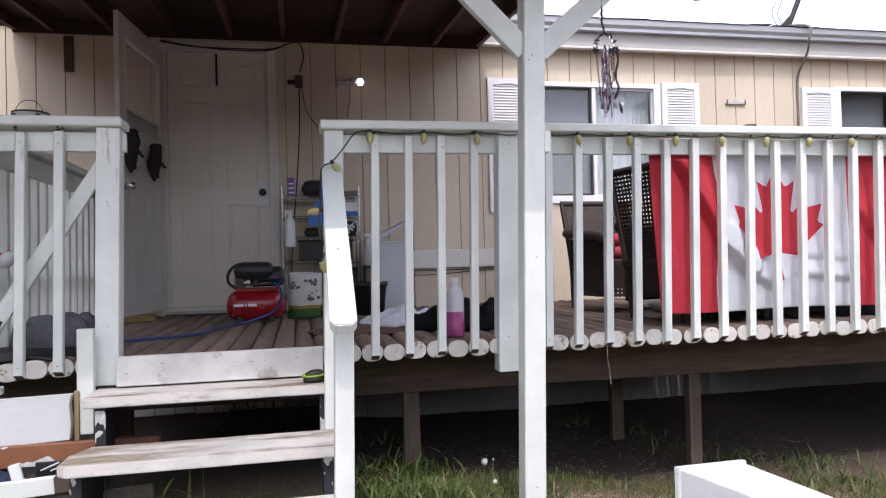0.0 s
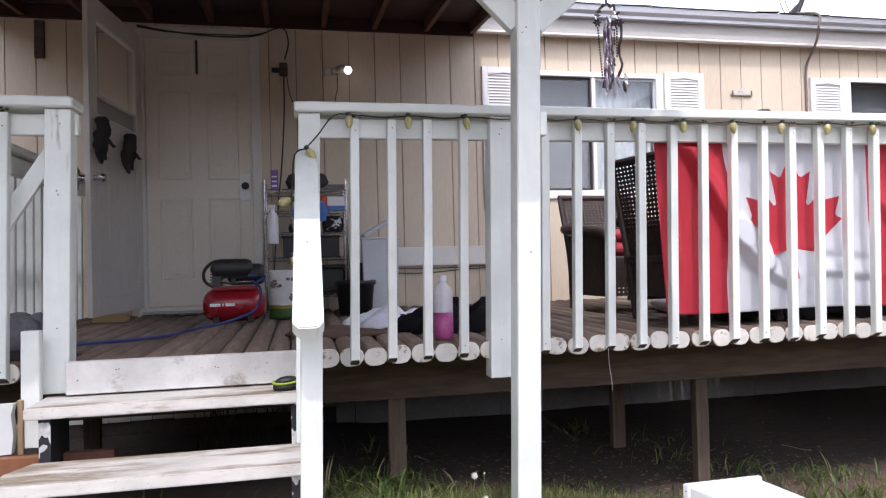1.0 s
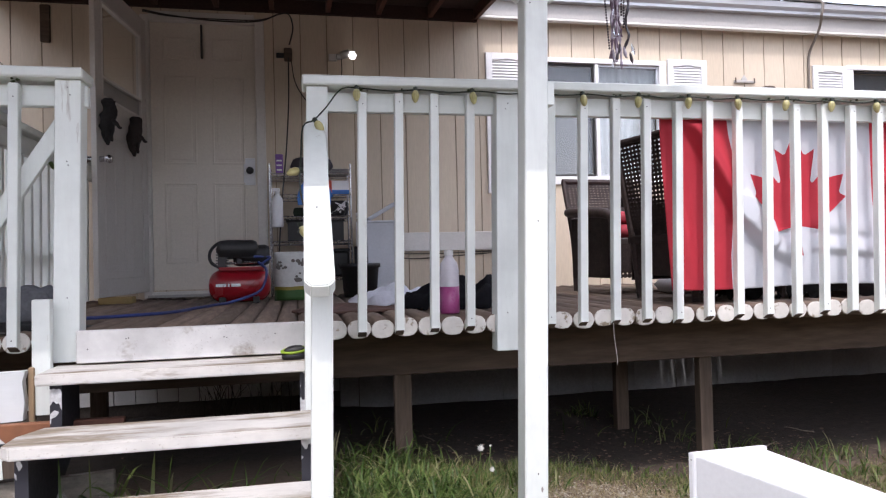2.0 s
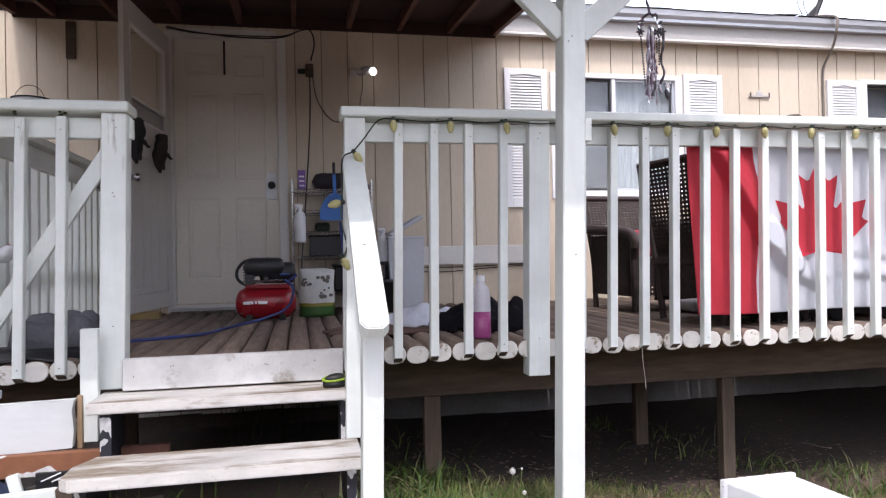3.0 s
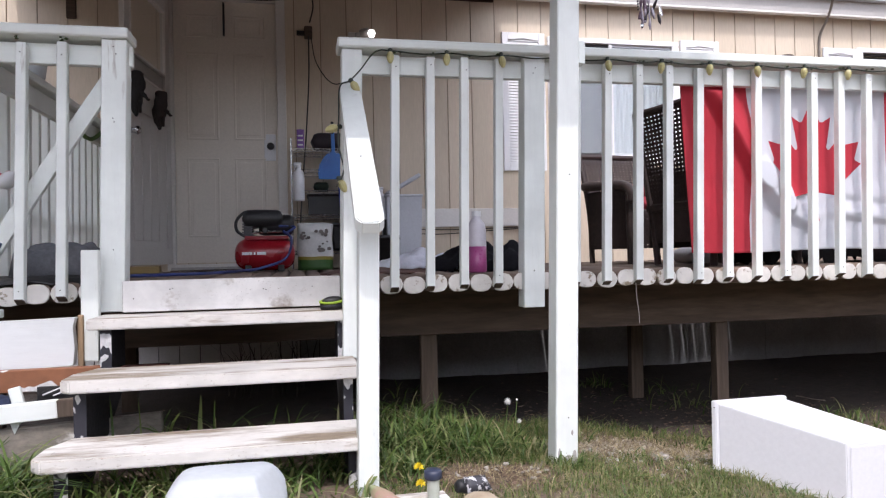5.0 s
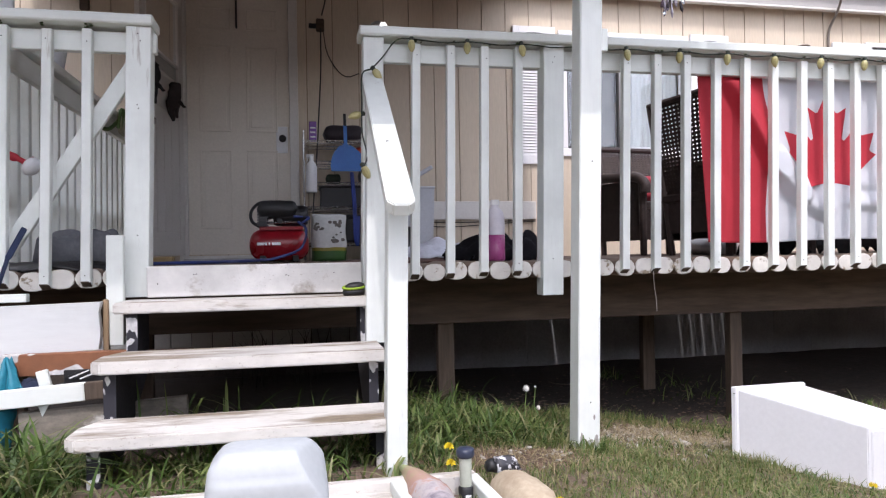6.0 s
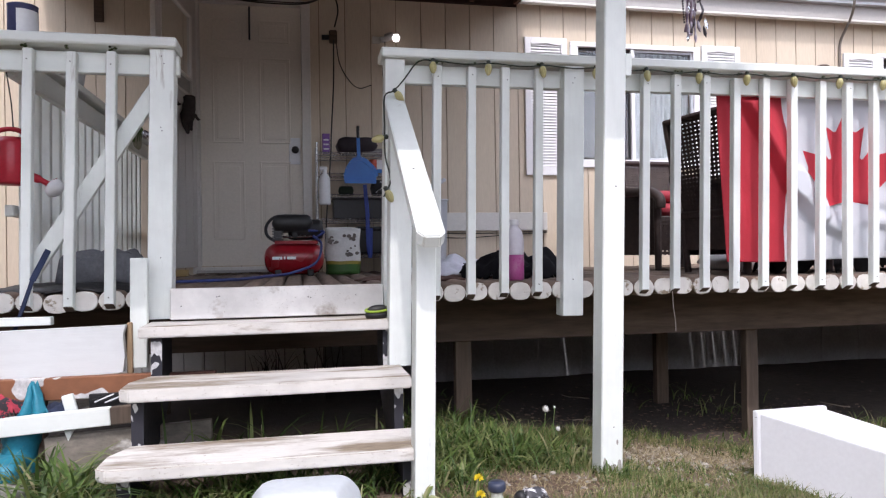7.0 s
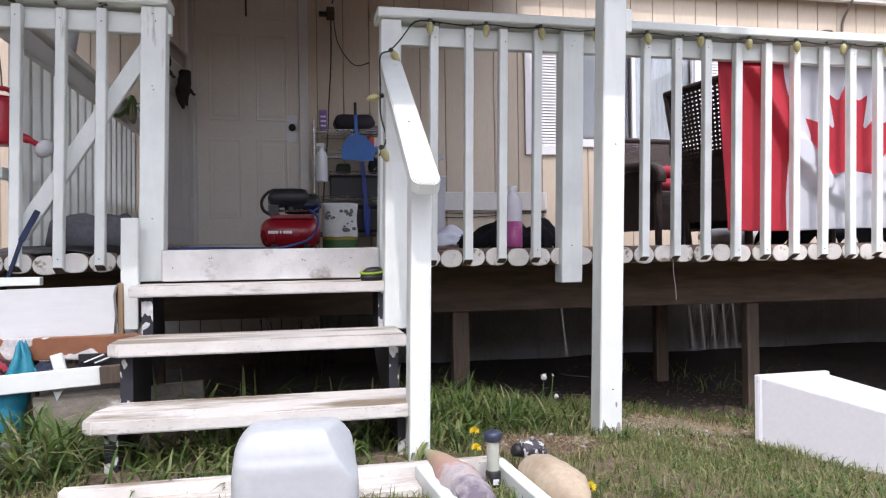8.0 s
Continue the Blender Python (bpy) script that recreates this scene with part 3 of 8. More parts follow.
def build_storm_door():
    """The outer door stands open, square to the wall, hinged at the left jamb."""
    hx, hy = -1.16, WALL_Y - 0.035
    w, z0, z1, th = 0.93, DECK_Z + 0.055, 2.80, 0.034
    ang = 82.5
    s = thing("storm_door", (hx, hy, z0), -180 + ang, label="open white storm door with a window in its upper half", category="door")
    m = pose(hx, hy, 0, 0, 0, -180 + ang)
    # local x runs from the hinge to the free edge
    st = 0.1
    body = bmesh.new()
    for a, b, c, d in ((0, st, z0, z1), (w - st, w, z0, z1), (st, w - st, z1 - 0.14, z1), (st, w - st, z0, z0 + 0.12), (st, w - st, z0 + 1.06, z0 + 1.30)):
        add_box(body, a, b, -th / 2, th / 2, c, d, m, bevel=0.003)
    leaf = part("frame", body, M_STORM, s)
    low = bmesh.new()
    add_box(low, st, w - st, -th / 2 + 0.008, th / 2 - 0.008, z0 + 0.12, z0 + 1.06, m)
    for i in range(4):
        xa = st + 0.03 + i * (w - 2 * st - 0.06) / 4
        for sgn in (-1, 1):
            add_box(low, xa + 0.012, xa + (w - 2 * st - 0.06) / 4 - 0.012, sgn * (th / 2 - 0.008) - 0.003, sgn * (th / 2 - 0.008) + 0.003, z0 + 0.17, z0 + 1.0, m, 0.002)
    part("lower_panel", low, M_STORM, s)
    pane = part("pane", box(st, w - st, -0.003, 0.003, z0 + 1.30, z1 - 0.14, m, 0), M_PANE, s)
    pane.visible_shadow = False
    bead = bmesh.new()
    za, zb = z0 + 1.30, z1 - 0.14
    for q in ((st, w - st, zb - 0.018, zb), (st, w - st, za, za + 0.018), (st, st + 0.018, za, zb), (w - st - 0.018, w - st, za, zb), (st, w - st, za + 0.13, za + 0.15)):
        add_box(bead, q[0], q[1], -th / 2 - 0.004, th / 2 + 0.004, q[2], q[3], m, 0.002)
    part("glazing_bead", bead, M_TRIM, leaf)
    part("blind", box(st + 0.01, w - st - 0.01, -0.012, -0.006, za + 0.02, za + 0.13, m, 0), M_SOFFIT, s, "grey screen strip at the window's foot")
    hm = m @ pose(w - 0.05, 0, 1.61)
    h = bmesh.new()
    for sgn in (-1, 1):
        lathe([(0.0, 0.075), (0.022, 0.073), (0.031, 0.056), (0.018, 0.036), (0.02, 0.0)], (0, 0, 0), 16, h, hm @ pose(0, sgn * th / 2, 0, -90 * sgn))
    part("handle", h, M_CHROME, leaf, "chrome knob", True)


build_storm_door()


# ---- porch roof ----
ROOF_L, ROOF_R, ROOF_F = -2.25, 1.50, -1.55


def roof_z(y):
    """Underside of the joists: level at the house, falling gently outwards."""
    return 2.895 - 0.075 * (WALL_Y - y)


def build_porch_roof():
    r = thing("porch_roof", (0, 0.5, 2.8), label="porch roof of red-brown joists and dark boards", category="roof", kind="structure")
    tilt = math.degrees(math.atan(0.075))
    ln = WALL_Y - 0.035 - ROOF_F
    x = ROOF_L + 0.03
    m0 = pose(0, ROOF_F, roof_z(ROOF_F), tilt)
    joist = mesh_of("joist", box(-0.019, 0.019, 0, ln - 0.004, 0.035, 0.13, bevel=0.002), M_JOIST)
    for x in (-2.23, -1.96, -1.51, -1.06, -0.61, -0.19, 0.25, 0.66, 1.09, 1.48):
        piece("joist", joist, pose(x, ROOF_F, roof_z(ROOF_F), tilt), r)
    n = 9
    for i in range(n):
        w = (ROOF_R - ROOF_L) / n
        part("roof_board", box(ROOF_L + i * w, ROOF_L + (i + 1) * w - 0.006, 0, ln + 0.12, 0.132, 0.15, m0), M_SHEATH, r)
    part("fascia", box(ROOF_L, ROOF_R + 0.002, -0.03, -0.002, -0.01, 0.16, m0), M_PAINT_X, r)
    part("covering", box(ROOF_L - 0.02, ROOF_R + 0.03, -0.04, ln + 0.12, 0.1515, 0.17, m0), M_SHINGLE, r)
    part("ledger", box(ROOF_L, ROOF_R, WALL_Y - 0.034, WALL_Y - 0.006, roof_z(WALL_Y) + 0.022, roof_z(WALL_Y) + 0.1295), M_SHEATH, r)
    part("header", box(ROOF_L + 0.05, ROOF_R + 0.40, -0.605, -0.515, roof_z(-0.56) - 0.19, roof_z(-0.56) - 0.002), M_PAINT_X, r)


build_porch_roof()

hg = thing("hanging_globe", (1.672, -0.5, 2.184), label="grey glass globe hung from the porch header", category="globe")
part("globe", lathe([(0.0, 0.0), (0.022, 0.004), (0.04, 0.016), (0.052, 0.036), (0.054, 0.055), (0.046, 0.08), (0.028, 0.1), (0.012, 0.108), (0, 0.108)], (1.672, -0.5, 2.184), 28), surface("grey_frosted_glass", (0.66, 0.67, 0.68), (0.56, 0.57, 0.58), 0.3, 14, 0.4, bump=0.05), hg, "", True)
part("hook", tube([(1.672, -0.5, 2.29), (1.672, -0.516, 2.49)], 0.003, 6), M_CABLE, hg)


def build_porch_post(x, y, braces=True):
    g = ground_z(x, y) - 0.03
    p = thing("porch_post", (x, y, g), label="white painted timber post of the porch with knee braces", category="post")
    m = pose(x - 0.02, y, 0, 0, LEAN * 1.2, 0)
    top = roof_z(y) - 0.2
    part("shaft", box(-0.045, 0.045, -0.045, 0.045, g, top, m, 0.005), M_PAINT, p)
    part("cleat", box(0.046, 0.074, -0.035, 0.03, 1.485, 1.573, m, 0.003), M_PAINT, p)
    if braces:
        for sg in (-1, 1):
            a = m @ Vector((sg * 0.03, 0, 1.905))
            b = m @ Vector((sg * 0.62, 0, 2.46))
            part("knee_brace", beam(a, b, 0.04, 0.09, up=(0, 0, 1)), M_PAINT, p)
    bare = surface("bare_weathered_wood", (0.44, 0.42, 0.39), (0.30, 0.28, 0.26), 0.85, 20, 0.6, (1, 1, 0.15), 0.3)
    # bare grey wood where the paint has come away near the foot
    for k, (dx, dz, w, h) in enumerate(((-0.030, 0.035, 0.010, 0.035), (0.004, 0.030, 0.014, 0.024), (0.030, 0.040, 0.009, 0.032), (0.020, 0.135, 0.004, 0.010))):
        bm = bmesh.new()
        rim = [(dx + w * math.cos(a) * (1 + 0.45 * noise.noise((k * 3.0, math.cos(a) * 1.6, math.sin(a) * 1.6))), g + 0.03 + dz + h * math.sin(a) * (1 + 0.45 * noise.noise((k * 5.0, math.sin(a) * 1.6, math.cos(a) * 1.6)))) for a in (2 * math.pi * i / 14 for i in range(14))]
        rim = [(max(-0.041, min(0.041, a)), b) for a, b in rim]
        near, far = [[bm.verts.new(m @ Vector((a, yy, b))) for a, b in rim] for yy in (-0.0462, -0.0445)]
        bm.faces.new(near)
        for i in range(14):
            bm.faces.new((near[i], near[(i + 1) % 14], far[(i + 1) % 14], far[i]))
        part("bare_patch", bm, bare, p)


build_porch_post(0.827, -0.556)
build_porch_post(-2.2, -0.556)


# ---- the deck ----
DECK_L, DECK_R = -1.80, 6.4


def log_profile(rx, rz):
    """A landscaping timber: flat above and below, round at the sides."""
    out = []
    for k in range(14):
        a = 2 * math.pi * k / 14
        out.append((rx * math.cos(a), max(min(rz * 1.12 * math.sin(a), rz), -rz)))
    return out


def build_deck():
    d = thing("deck", (1.2, 1.3, 0.3), label="raised porch deck of weathered round timbers with white-painted ends", category="deck", kind="structure")
    meshes, widths = [], []
    rnd = random.Random(5)
    for k in range(6):
        rx, rz = 0.0495 + 0.004 * rnd.random(), 0.037 + 0.004 * rnd.random()
        prof = log_profile(rx, rz)
        bm = bmesh.new()
        rings = []
        for y in (0.0, 0.006, 0.5, 1.1, 1.8, WALL_Y - 0.03):
            s = 0.93 if y == 0.0 else 1.0
            rings.append([bm.verts.new((a * s * (1 + 0.02 * rnd.uniform(-1, 1)), y, b * s - (0.04 - rz))) for a, b in prof])
        for r0, r1 in zip(rings, rings[1:]):
            for i in range(14):
                fc = bm.faces.new((r0[i], r0[(i + 1) % 14], r1[(i + 1) % 14], r1[i]))
                fc.smooth = True
        e = bm.faces.new(rings[0])
        e.material_index = 1
        bm.faces.new(rings[-1])
        for fc in bm.faces:
            if all(v.co.y < 0.01 for v in fc.verts):
                fc.material_index = 1
        widths.append(rx)
        meshes.append(mesh_of("deck_timber", bm, [M_LOG, M_LOGEND]))
    # rows of timbers pushed tight, but for the chinks where the sun shines down between two
    marks = [DECK_L, 1.725, 1.832, 1.947, 3.05, 3.162, 3.275, 3.385, 3.490, 3.643, DECK_R]
    for a, b in zip(marks, marks[1:]):
        n = max(1, round((b - a) / 0.1045))
        w = (b - a) / n
        for i in range(n):
            x0, x1 = a + w * i - 0.0008, a + w * (i + 1) + 0.0008
            x0 += 0.003 + 0.0025 * abs(math.sin(a * 37)) if i == 0 and a > 0 else 0
            x1 -= 0.003 + 0.0025 * abs(math.sin(b * 37)) if i == n - 1 and b < 5 else 0
            x = (x0 + x1) / 2
            yf = -0.014 if not -0.9 < x < 0.0 else -0.06
            k = rnd.randrange(6)
            piece("deck_timber", meshes[k], pose(x, yf + rnd.uniform(-0.006, 0.004), 0.622 + rnd.uniform(-0.004, 0.004), 0, rnd.uniform(-4, 4), 0) @ Matrix.Diagonal(((x1 - x0) / 2 / widths[k], 1, 1, 1)), d)
    part("rim_beam", box(DECK_L, DECK_R, 0.46, 0.50, 0.335, 0.58), M_BEAM, d, "dark stained beam under the timbers")
    part("rear_beam", box(DECK_L, DECK_R, 1.9, 1.94, 0.335, 0.58), M_BEAM, d)
    for x, w in ((-1.6, 0.045), (0.482, 0.044), (2.202, 0.038), (3.9, 0.045), (5.6, 0.045)):
        part("leg", box(x - w, x + w, 0.50, 0.56, ground_z(x, 0.5) - 0.05, 0.56), M_LEG, d)
    for x in (-1.2, 2.13, 4.9):
        part("leg", box(x - 0.045, x + 0.045, 1.40, 1.46, ground_z(x, 1.4) - 0.05, 0.58), M_LEG, d)
    return d


build_deck()

st = thing("string", (1.402, -0.03, 0.58), label="thin pale string hanging from the deck's edge", category="string")
part("strand", tube(smooth_path([(1.400, -0.028, 0.60), (1.402, -0.03, 0.53), (1.410, -0.032, 0.46), (1.414, -0.03, 0.405)]), 0.0014, 6), surface("pale_string", (0.55, 0.50, 0.46), None, 0.8), st)

# ---- railings ----
CAP_Z = 1.71


def lean_at(x, y, z=0.6):
    return pose(x, y, z, 0, LEAN, 0)


def sawn_baluster(z0, z1):
    """A square baluster, its foot sawn off at a slant that shows bare wood."""
    bm = box(-0.019, 0.019, -0.019, 0.019, z0, z1, bevel=0.003)
    for v in bm.verts:
        if v.co.z < z0 + 0.01:
            v.co.z += 0.62 * (0.019 - v.co.y) * 0.95
    bmesh.ops.recalc_face_normals(bm, faces=bm.faces)
    for fc in bm.faces:
        if fc.normal.z < -0.5:
            fc.material_index = 1
    return bm


def build_front_railing(name, x0, x1, pickets, posts, label):
    r = thing(name, ((x0 + x1) / 2, 0, DECK_Z), label=label, category="railing")
    part("cap_rail", box(x0, x1, -0.076, 0.085, CAP_Z - 0.042, CAP_Z, bevel=0.006), M_PAINT_X, r)
    part("top_rail", box(x0 + 0.03, x1, -0.003, 0.035, 1.568, 1.652), M_PAINT_X, r)
    bal = mesh_of("baluster", sawn_baluster(-0.014, 1.645 - 0.6), [M_PAINT, M_LEG])
    rnd = random.Random(int(abs(x0) * 100) + 3)
    for x in pickets:
        piece("baluster", bal, pose(x + rnd.uniform(-0.003, 0.003), -0.031, 0.6 + rnd.uniform(-0.006, 0.006), 0, LEAN + rnd.uniform(-0.25, 0.25), 0), r)
    for px0, px1, py0, py1, zb in posts:
        part("post", box(px0, px1, py0, py1, zb - 0.6, CAP_Z - 0.044 - 0.6, pose(0, 0, 0.6) @ Matrix.Shear("XY", 4, (math.tan(radians(LEAN)), 0))), M_PAINT, r)
    return r


build_front_railing("front_railing", 0.0, 6.4, [0.235 + 0.16 * i for i in range(4)] + [1.09 + 0.1607 * i for i in range(33)], [(-0.005, 0.085, -0.05, 0.04, 0.57), (0.832, 0.932, -0.05, 0.04, 0.5)], "white painted deck railing with square balusters")
corner_railing = build_front_railing("side_front_railing", -1.85, -0.85, [-1.13, -1.285, -1.44, -1.595], [(-0.982, -0.885, -0.05, 0.04, 0.545), (-1.77, -1.68, -0.05, 0.04, 0.5)], "white painted railing between the stairs and the deck corner")


def build_side_railing():
    r = thing("side_railing", (-1.52, 1.3, DECK_Z), label="white painted railing along the deck's end", category="railing")
    part("cap_rail", box(-1.60, -1.465, 0.09, WALL_Y - 0.04, CAP_Z - 0.042, CAP_Z, bevel=0.006), M_PAINT_Y, r)
    part("top_rail", box(-1.538, -1.503, 0.05, WALL_Y - 0.04, 1.555, 1.66), M_PAINT_Y, r)
    bal = mesh_of("baluster", box(-0.019, 0.019, -0.019, 0.019, 0, 0.97, bevel=0.003), M_PAINT)
    for i in range(17):
        piece("baluster", bal, pose(-1.560, 0.298 + 0.138 * i, 0.66, 0, 0.6, 0), r)
    part("lower_rail", box(-1.617, -1.582, 0.24, WALL_Y - 0.04, 0.99, 1.04), M_PAINT_Y, r)
    part("diagonal_brace", beam((-1.454, 0.05, 0.736), (-0.914, 0.05, 1.58), 0.03, 0.066, up=(0, 0, 1)), M_PAINT, corner_railing, "board nailed diagonally behind the balusters")


build_side_railing()


def build_moss():
    """Small tufts of moss where the balusters meet the cap rail."""
    rnd = random.Random(41)
    bm = bmesh.new()
    for x in [0.235 + 0.16 * i for i in range(4)] + [1.09 + 0.1607 * i for i in range(14)] + [-1.13, -1.285, -1.44, -1.595]:
        for _ in range(rnd.randint(2, 5)):
            r = rnd.uniform(0.004, 0.009)
            cx, cy, cz = x + 0.023 + rnd.uniform(-0.022, 0.022), -0.046 + rnd.uniform(-0.012, 0.004), CAP_Z - 0.046 - rnd.uniform(0, 0.012)
            lathe([(0, -r * 0.6), (r * 0.9, -r * 0.3), (r, 0.1 * r), (r * 0.6, r * 0.5), (0, r * 0.6)], (cx, cy, cz), 7, bm)
    for v in bm.verts:
        v.co += Vector((1, 1, 1)) * 0.002 * noise.noise(v.co * 160)
    tagged(part("moss", bm, surface("dark_green_moss", (0.055, 0.075, 0.03), (0.03, 0.045, 0.02), 0.95, 90, 0.6, bump=0.4), smooth=True), "dark green moss tufts under the cap rail", "moss", kind="stuff")


build_moss()


# ---- stairs ----
def build_stairs():
    s = thing("stairs", (-0.47, -0.5, 0.0), label="worn white plank steps with black peeling stringers", category="stairs")
    part("riser", box(-0.883, -0.012, -0.105, -0.068, 0.545, 0.672, bevel=0.004), M_RISER, s, "scuffed white board under the deck's edge")
    for x0, x1, y0, y1, z in ((-0.966, -0.005, -0.30, -0.05, 0.537), (-0.955, 0.02, -0.665, -0.39, 0.367), (-0.975, 0.03, -0.87, -0.60, 0.170)):
        bm = bmesh.new()
        # a plank with a clipped, rounded front corner at its free end
        out = [(x0 + 0.05, y1), (x1, y1), (x1, y0), (x0 + 0.035, y0), (x0, y0 + 0.03), (x0, y1 - 0.12)] if z < 0.5 else [(x0, y1), (x1, y1), (x1, y0), (x0, y0)]
        lo, hi = [[bm.verts.new((a, b, zz)) for a, b in out] for zz in (z - 0.042, z)]
        bm.faces.new(lo)
        bm.faces.new(hi)
        for i in range(len(out)):
            j = (i + 1) % len(out)
            bm.faces.new((lo[i], lo[j], hi[j], hi[i]))
        bmesh.ops.bevel(bm, geom=list(bm.edges), offset=0.005, segments=2, affect="EDGES")
        part("tread", bm, M_TREAD, s)


build_stairs()


def build_handrail():
    h = thing("stair_handrail", (0.03, -0.5, 0.0), label="white painted stair handrail on square posts", category="handrail")
    part("upper_newel", box(-0.013, 0.077, -0.325, -0.235, 0.348 - 0.6, 1.325 - 0.6, pose(0, 0, 0.6) @ Matrix.Shear("XY", 4, (0.02, 0))), M_PAINT, h)
    part("lower_newel", box(0.0, 0.066, -0.90, -0.815, -0.02 - 0.6, 0.925 - 0.6, pose(0, 0, 0.6) @ Matrix.Shear("XY", 4, (0.02, 0))), M_PAINT, h)
    # the rail's foot has clipped corners
    a, e = Vector((0.047, -0.065, 1.485)), Vector((0.026, -1.06, 0.835))
    d = (e - a).normalized()
    sx = Vector((1, 0, 0))
    up = sx.cross(d) * -1
    up = up if up.z > 0 else -up
    n = (e - a).length
    out = [(-0.044, 0), (0.044, 0), (0.044, n - 0.028), (0.026, n), (-0.026, n), (-0.044, n - 0.028)]
    bm = bmesh.new()
    lo, hi = [[bm.verts.new(a + sx * p + d * q + up * t) for p, q in out] for t in (-0.021, 0.021)]
    bm.faces.new(lo)
    bm.faces.new(hi)
    for i in range(6):
        bm.faces.new((lo[i], lo[(i + 1) % 6], hi[(i + 1) % 6], hi[i]))
    bmesh.ops.bevel(bm, geom=list(bm.edges), offset=0.004, segments=2, affect="EDGES")
    part("rail", bm, M_PAINT_Y, h)
    part("nail", lathe([(0.004, 0), (0.004, 0.002), (0, 0.002)], tuple(a + d * 0.62 * n + up * 0.021 + sx * 0.0), 8), M_CABLE, h)


build_handrail()

# ---- things on the house wall ----
def glow(name, color, strength):
    m, n, l, p = nodes_of(name)
    p.inputs["Base Color"].default_value = c4(color)
    p.inputs["Emission Color"].default_value = c4(color)
    p.inputs["Emission Strength"].default_value = strength
    return m


def build_wall_things():
    b = part("trim_board", box(0.45, 1.75, WALL_Y - 0.03, WALL_Y - 0.006, 0.985, 1.14), M_TRIM)
    tagged(b, "pale grey horizontal board fixed across the siding", "board", kind="structure")
    w = thing("wall_wire", (1.1, WALL_Y - 0.02, 0.95), label="thin loose wire sagging along the siding", category="wire")
    part("strand", tube(smooth_path([(0.5, WALL_Y - 0.02, 0.955), (0.95, WALL_Y - 0.02, 0.925), (1.35, WALL_Y - 0.02, 0.945), (1.75, WALL_Y - 0.02, 0.968)]), 0.004, 6), M_CABLE, w)
    part("strand", tube(smooth_path([(0.5, WALL_Y - 0.016, 0.975), (1.1, WALL_Y - 0.016, 0.962), (1.75, WALL_Y - 0.016, 0.978)]), 0.0035, 6), M_CABLE, w)
    # lamp by the door
    y = WALL_Y
    lamp = thing("wall_lamp", (0.33, y, 2.5), label="white outdoor wall lamp with a lit round bulb", category="lamp")
    part("backplate", box(0.25, 0.315, y - 0.035, y - 0.006, 2.545, 2.60), M_TRIM, lamp)
    part("arm", box(0.31, 0.36, y - 0.07, y - 0.02, 2.555, 2.59), M_SOFFIT, lamp)
    sock = part("socket", lathe([(0.03, 0), (0.034, 0.03), (0.03, 0.07), (0.018, 0.08)], (0, 0, 0), 16, m=pose(0.345, y - 0.10, 2.568, 0, 75, -20)), M_SOFFIT, lamp, "", True)
    part("bulb", lathe([(0, -0.033), (0.02, -0.027), (0.033, 0), (0.02, 0.027), (0, 0.033)], (0.432, y - 0.14, 2.562), 20), glow("lit_bulb", (1, 0.97, 0.92), 2.2), sock, "lit round bulb", True)
    part("pull_cord", tube(smooth_path([(0.35, y - 0.05, 2.57), (0.352, y - 0.04, 2.45), (0.335, y - 0.03, 2.36), (0.33, y - 0.02, 2.28)]), 0.0035, 6), M_CABLE, lamp)
    # outlet box with its cables
    j = thing("junction_box", (-0.08, y, 2.58), label="dark outlet box on the siding with cables", category="outlet box")
    part("box_body", box(-0.105, -0.04, y - 0.045, y - 0.006, 2.53, 2.635, bevel=0.008), M_BEAM, j)
    part("plug", box(-0.165, -0.105, y - 0.05, y - 0.02, 2.555, 2.59), M_BLACK, j)
    c = thing("extension_cable", (-0.6, y - 0.03, 2.8), label="black cable looped over the door and down the wall", category="cable")
    part("door_run", tube(smooth_path([(-1.16, y - 0.05, 2.885), (-0.95, y - 0.05, 2.85), (-0.6, y - 0.05, 2.822), (-0.3, y - 0.045, 2.835), (-0.14, y - 0.04, 2.9), (-0.06, y - 0.03, 2.905), (-0.03, y - 0.03, 2.8), (-0.06, y - 0.04, 2.66)]), 0.006, 8), M_CABLE, c)
    part("straight_run", tube(smooth_path([(-1.16, y - 0.045, 2.875), (-0.95, y - 0.045, 2.845), (-0.62, y - 0.045, 2.838), (-0.33, y - 0.045, 2.842), (-0.2, y - 0.04, 2.872)]), 0.0045, 8), M_CABLE, c)
    part("drop_run", tube(smooth_path([(-0.07, y - 0.05, 2.55), (-0.075, y - 0.06, 2.2), (-0.10, y - 0.12, 1.8), (-0.12, y - 0.36, 1.55), (-0.15, y - 0.4, 1.2), (-0.17, y - 0.42, 0.9)]), 0.0055, 8), M_CABLE, c)
    part("thin_run", tube(smooth_path([(-0.05, y - 0.04, 2.54), (-0.02, y - 0.03, 2.36), (0.06, y - 0.03, 2.22), (0.14, y - 0.02, 2.17), (0.24, y - 0.02, 2.2)]), 0.004, 6), M_CABLE, c)
    s = thing("door_stay", (-0.735, y, 2.5), label="dark metal strip hanging on the door", category="door stay")
    part("strip", box(-0.742, -0.728, y - 0.02, y + 0.012, 2.535, 2.80), M_CABLE, s)
    p = thing("wall_plaque", (-1.85, y, 2.6), label="narrow dark wooden plaque hung on the siding", category="plaque")
    part("board", box(-1.885, -1.815, y - 0.03, y - 0.005, 2.615, 2.90, bevel=0.006), M_BEAM, p)
    # a small bracket with a figureless ornament
    k = thing("wall_hook_rail", (4.04, y, 2.48), label="small dark wall bracket with upturned ends", category="bracket")
    part("bar", box(3.935, 4.15, y - 0.03, y - 0.006, 2.47, 2.492), M_SOFFIT, k)
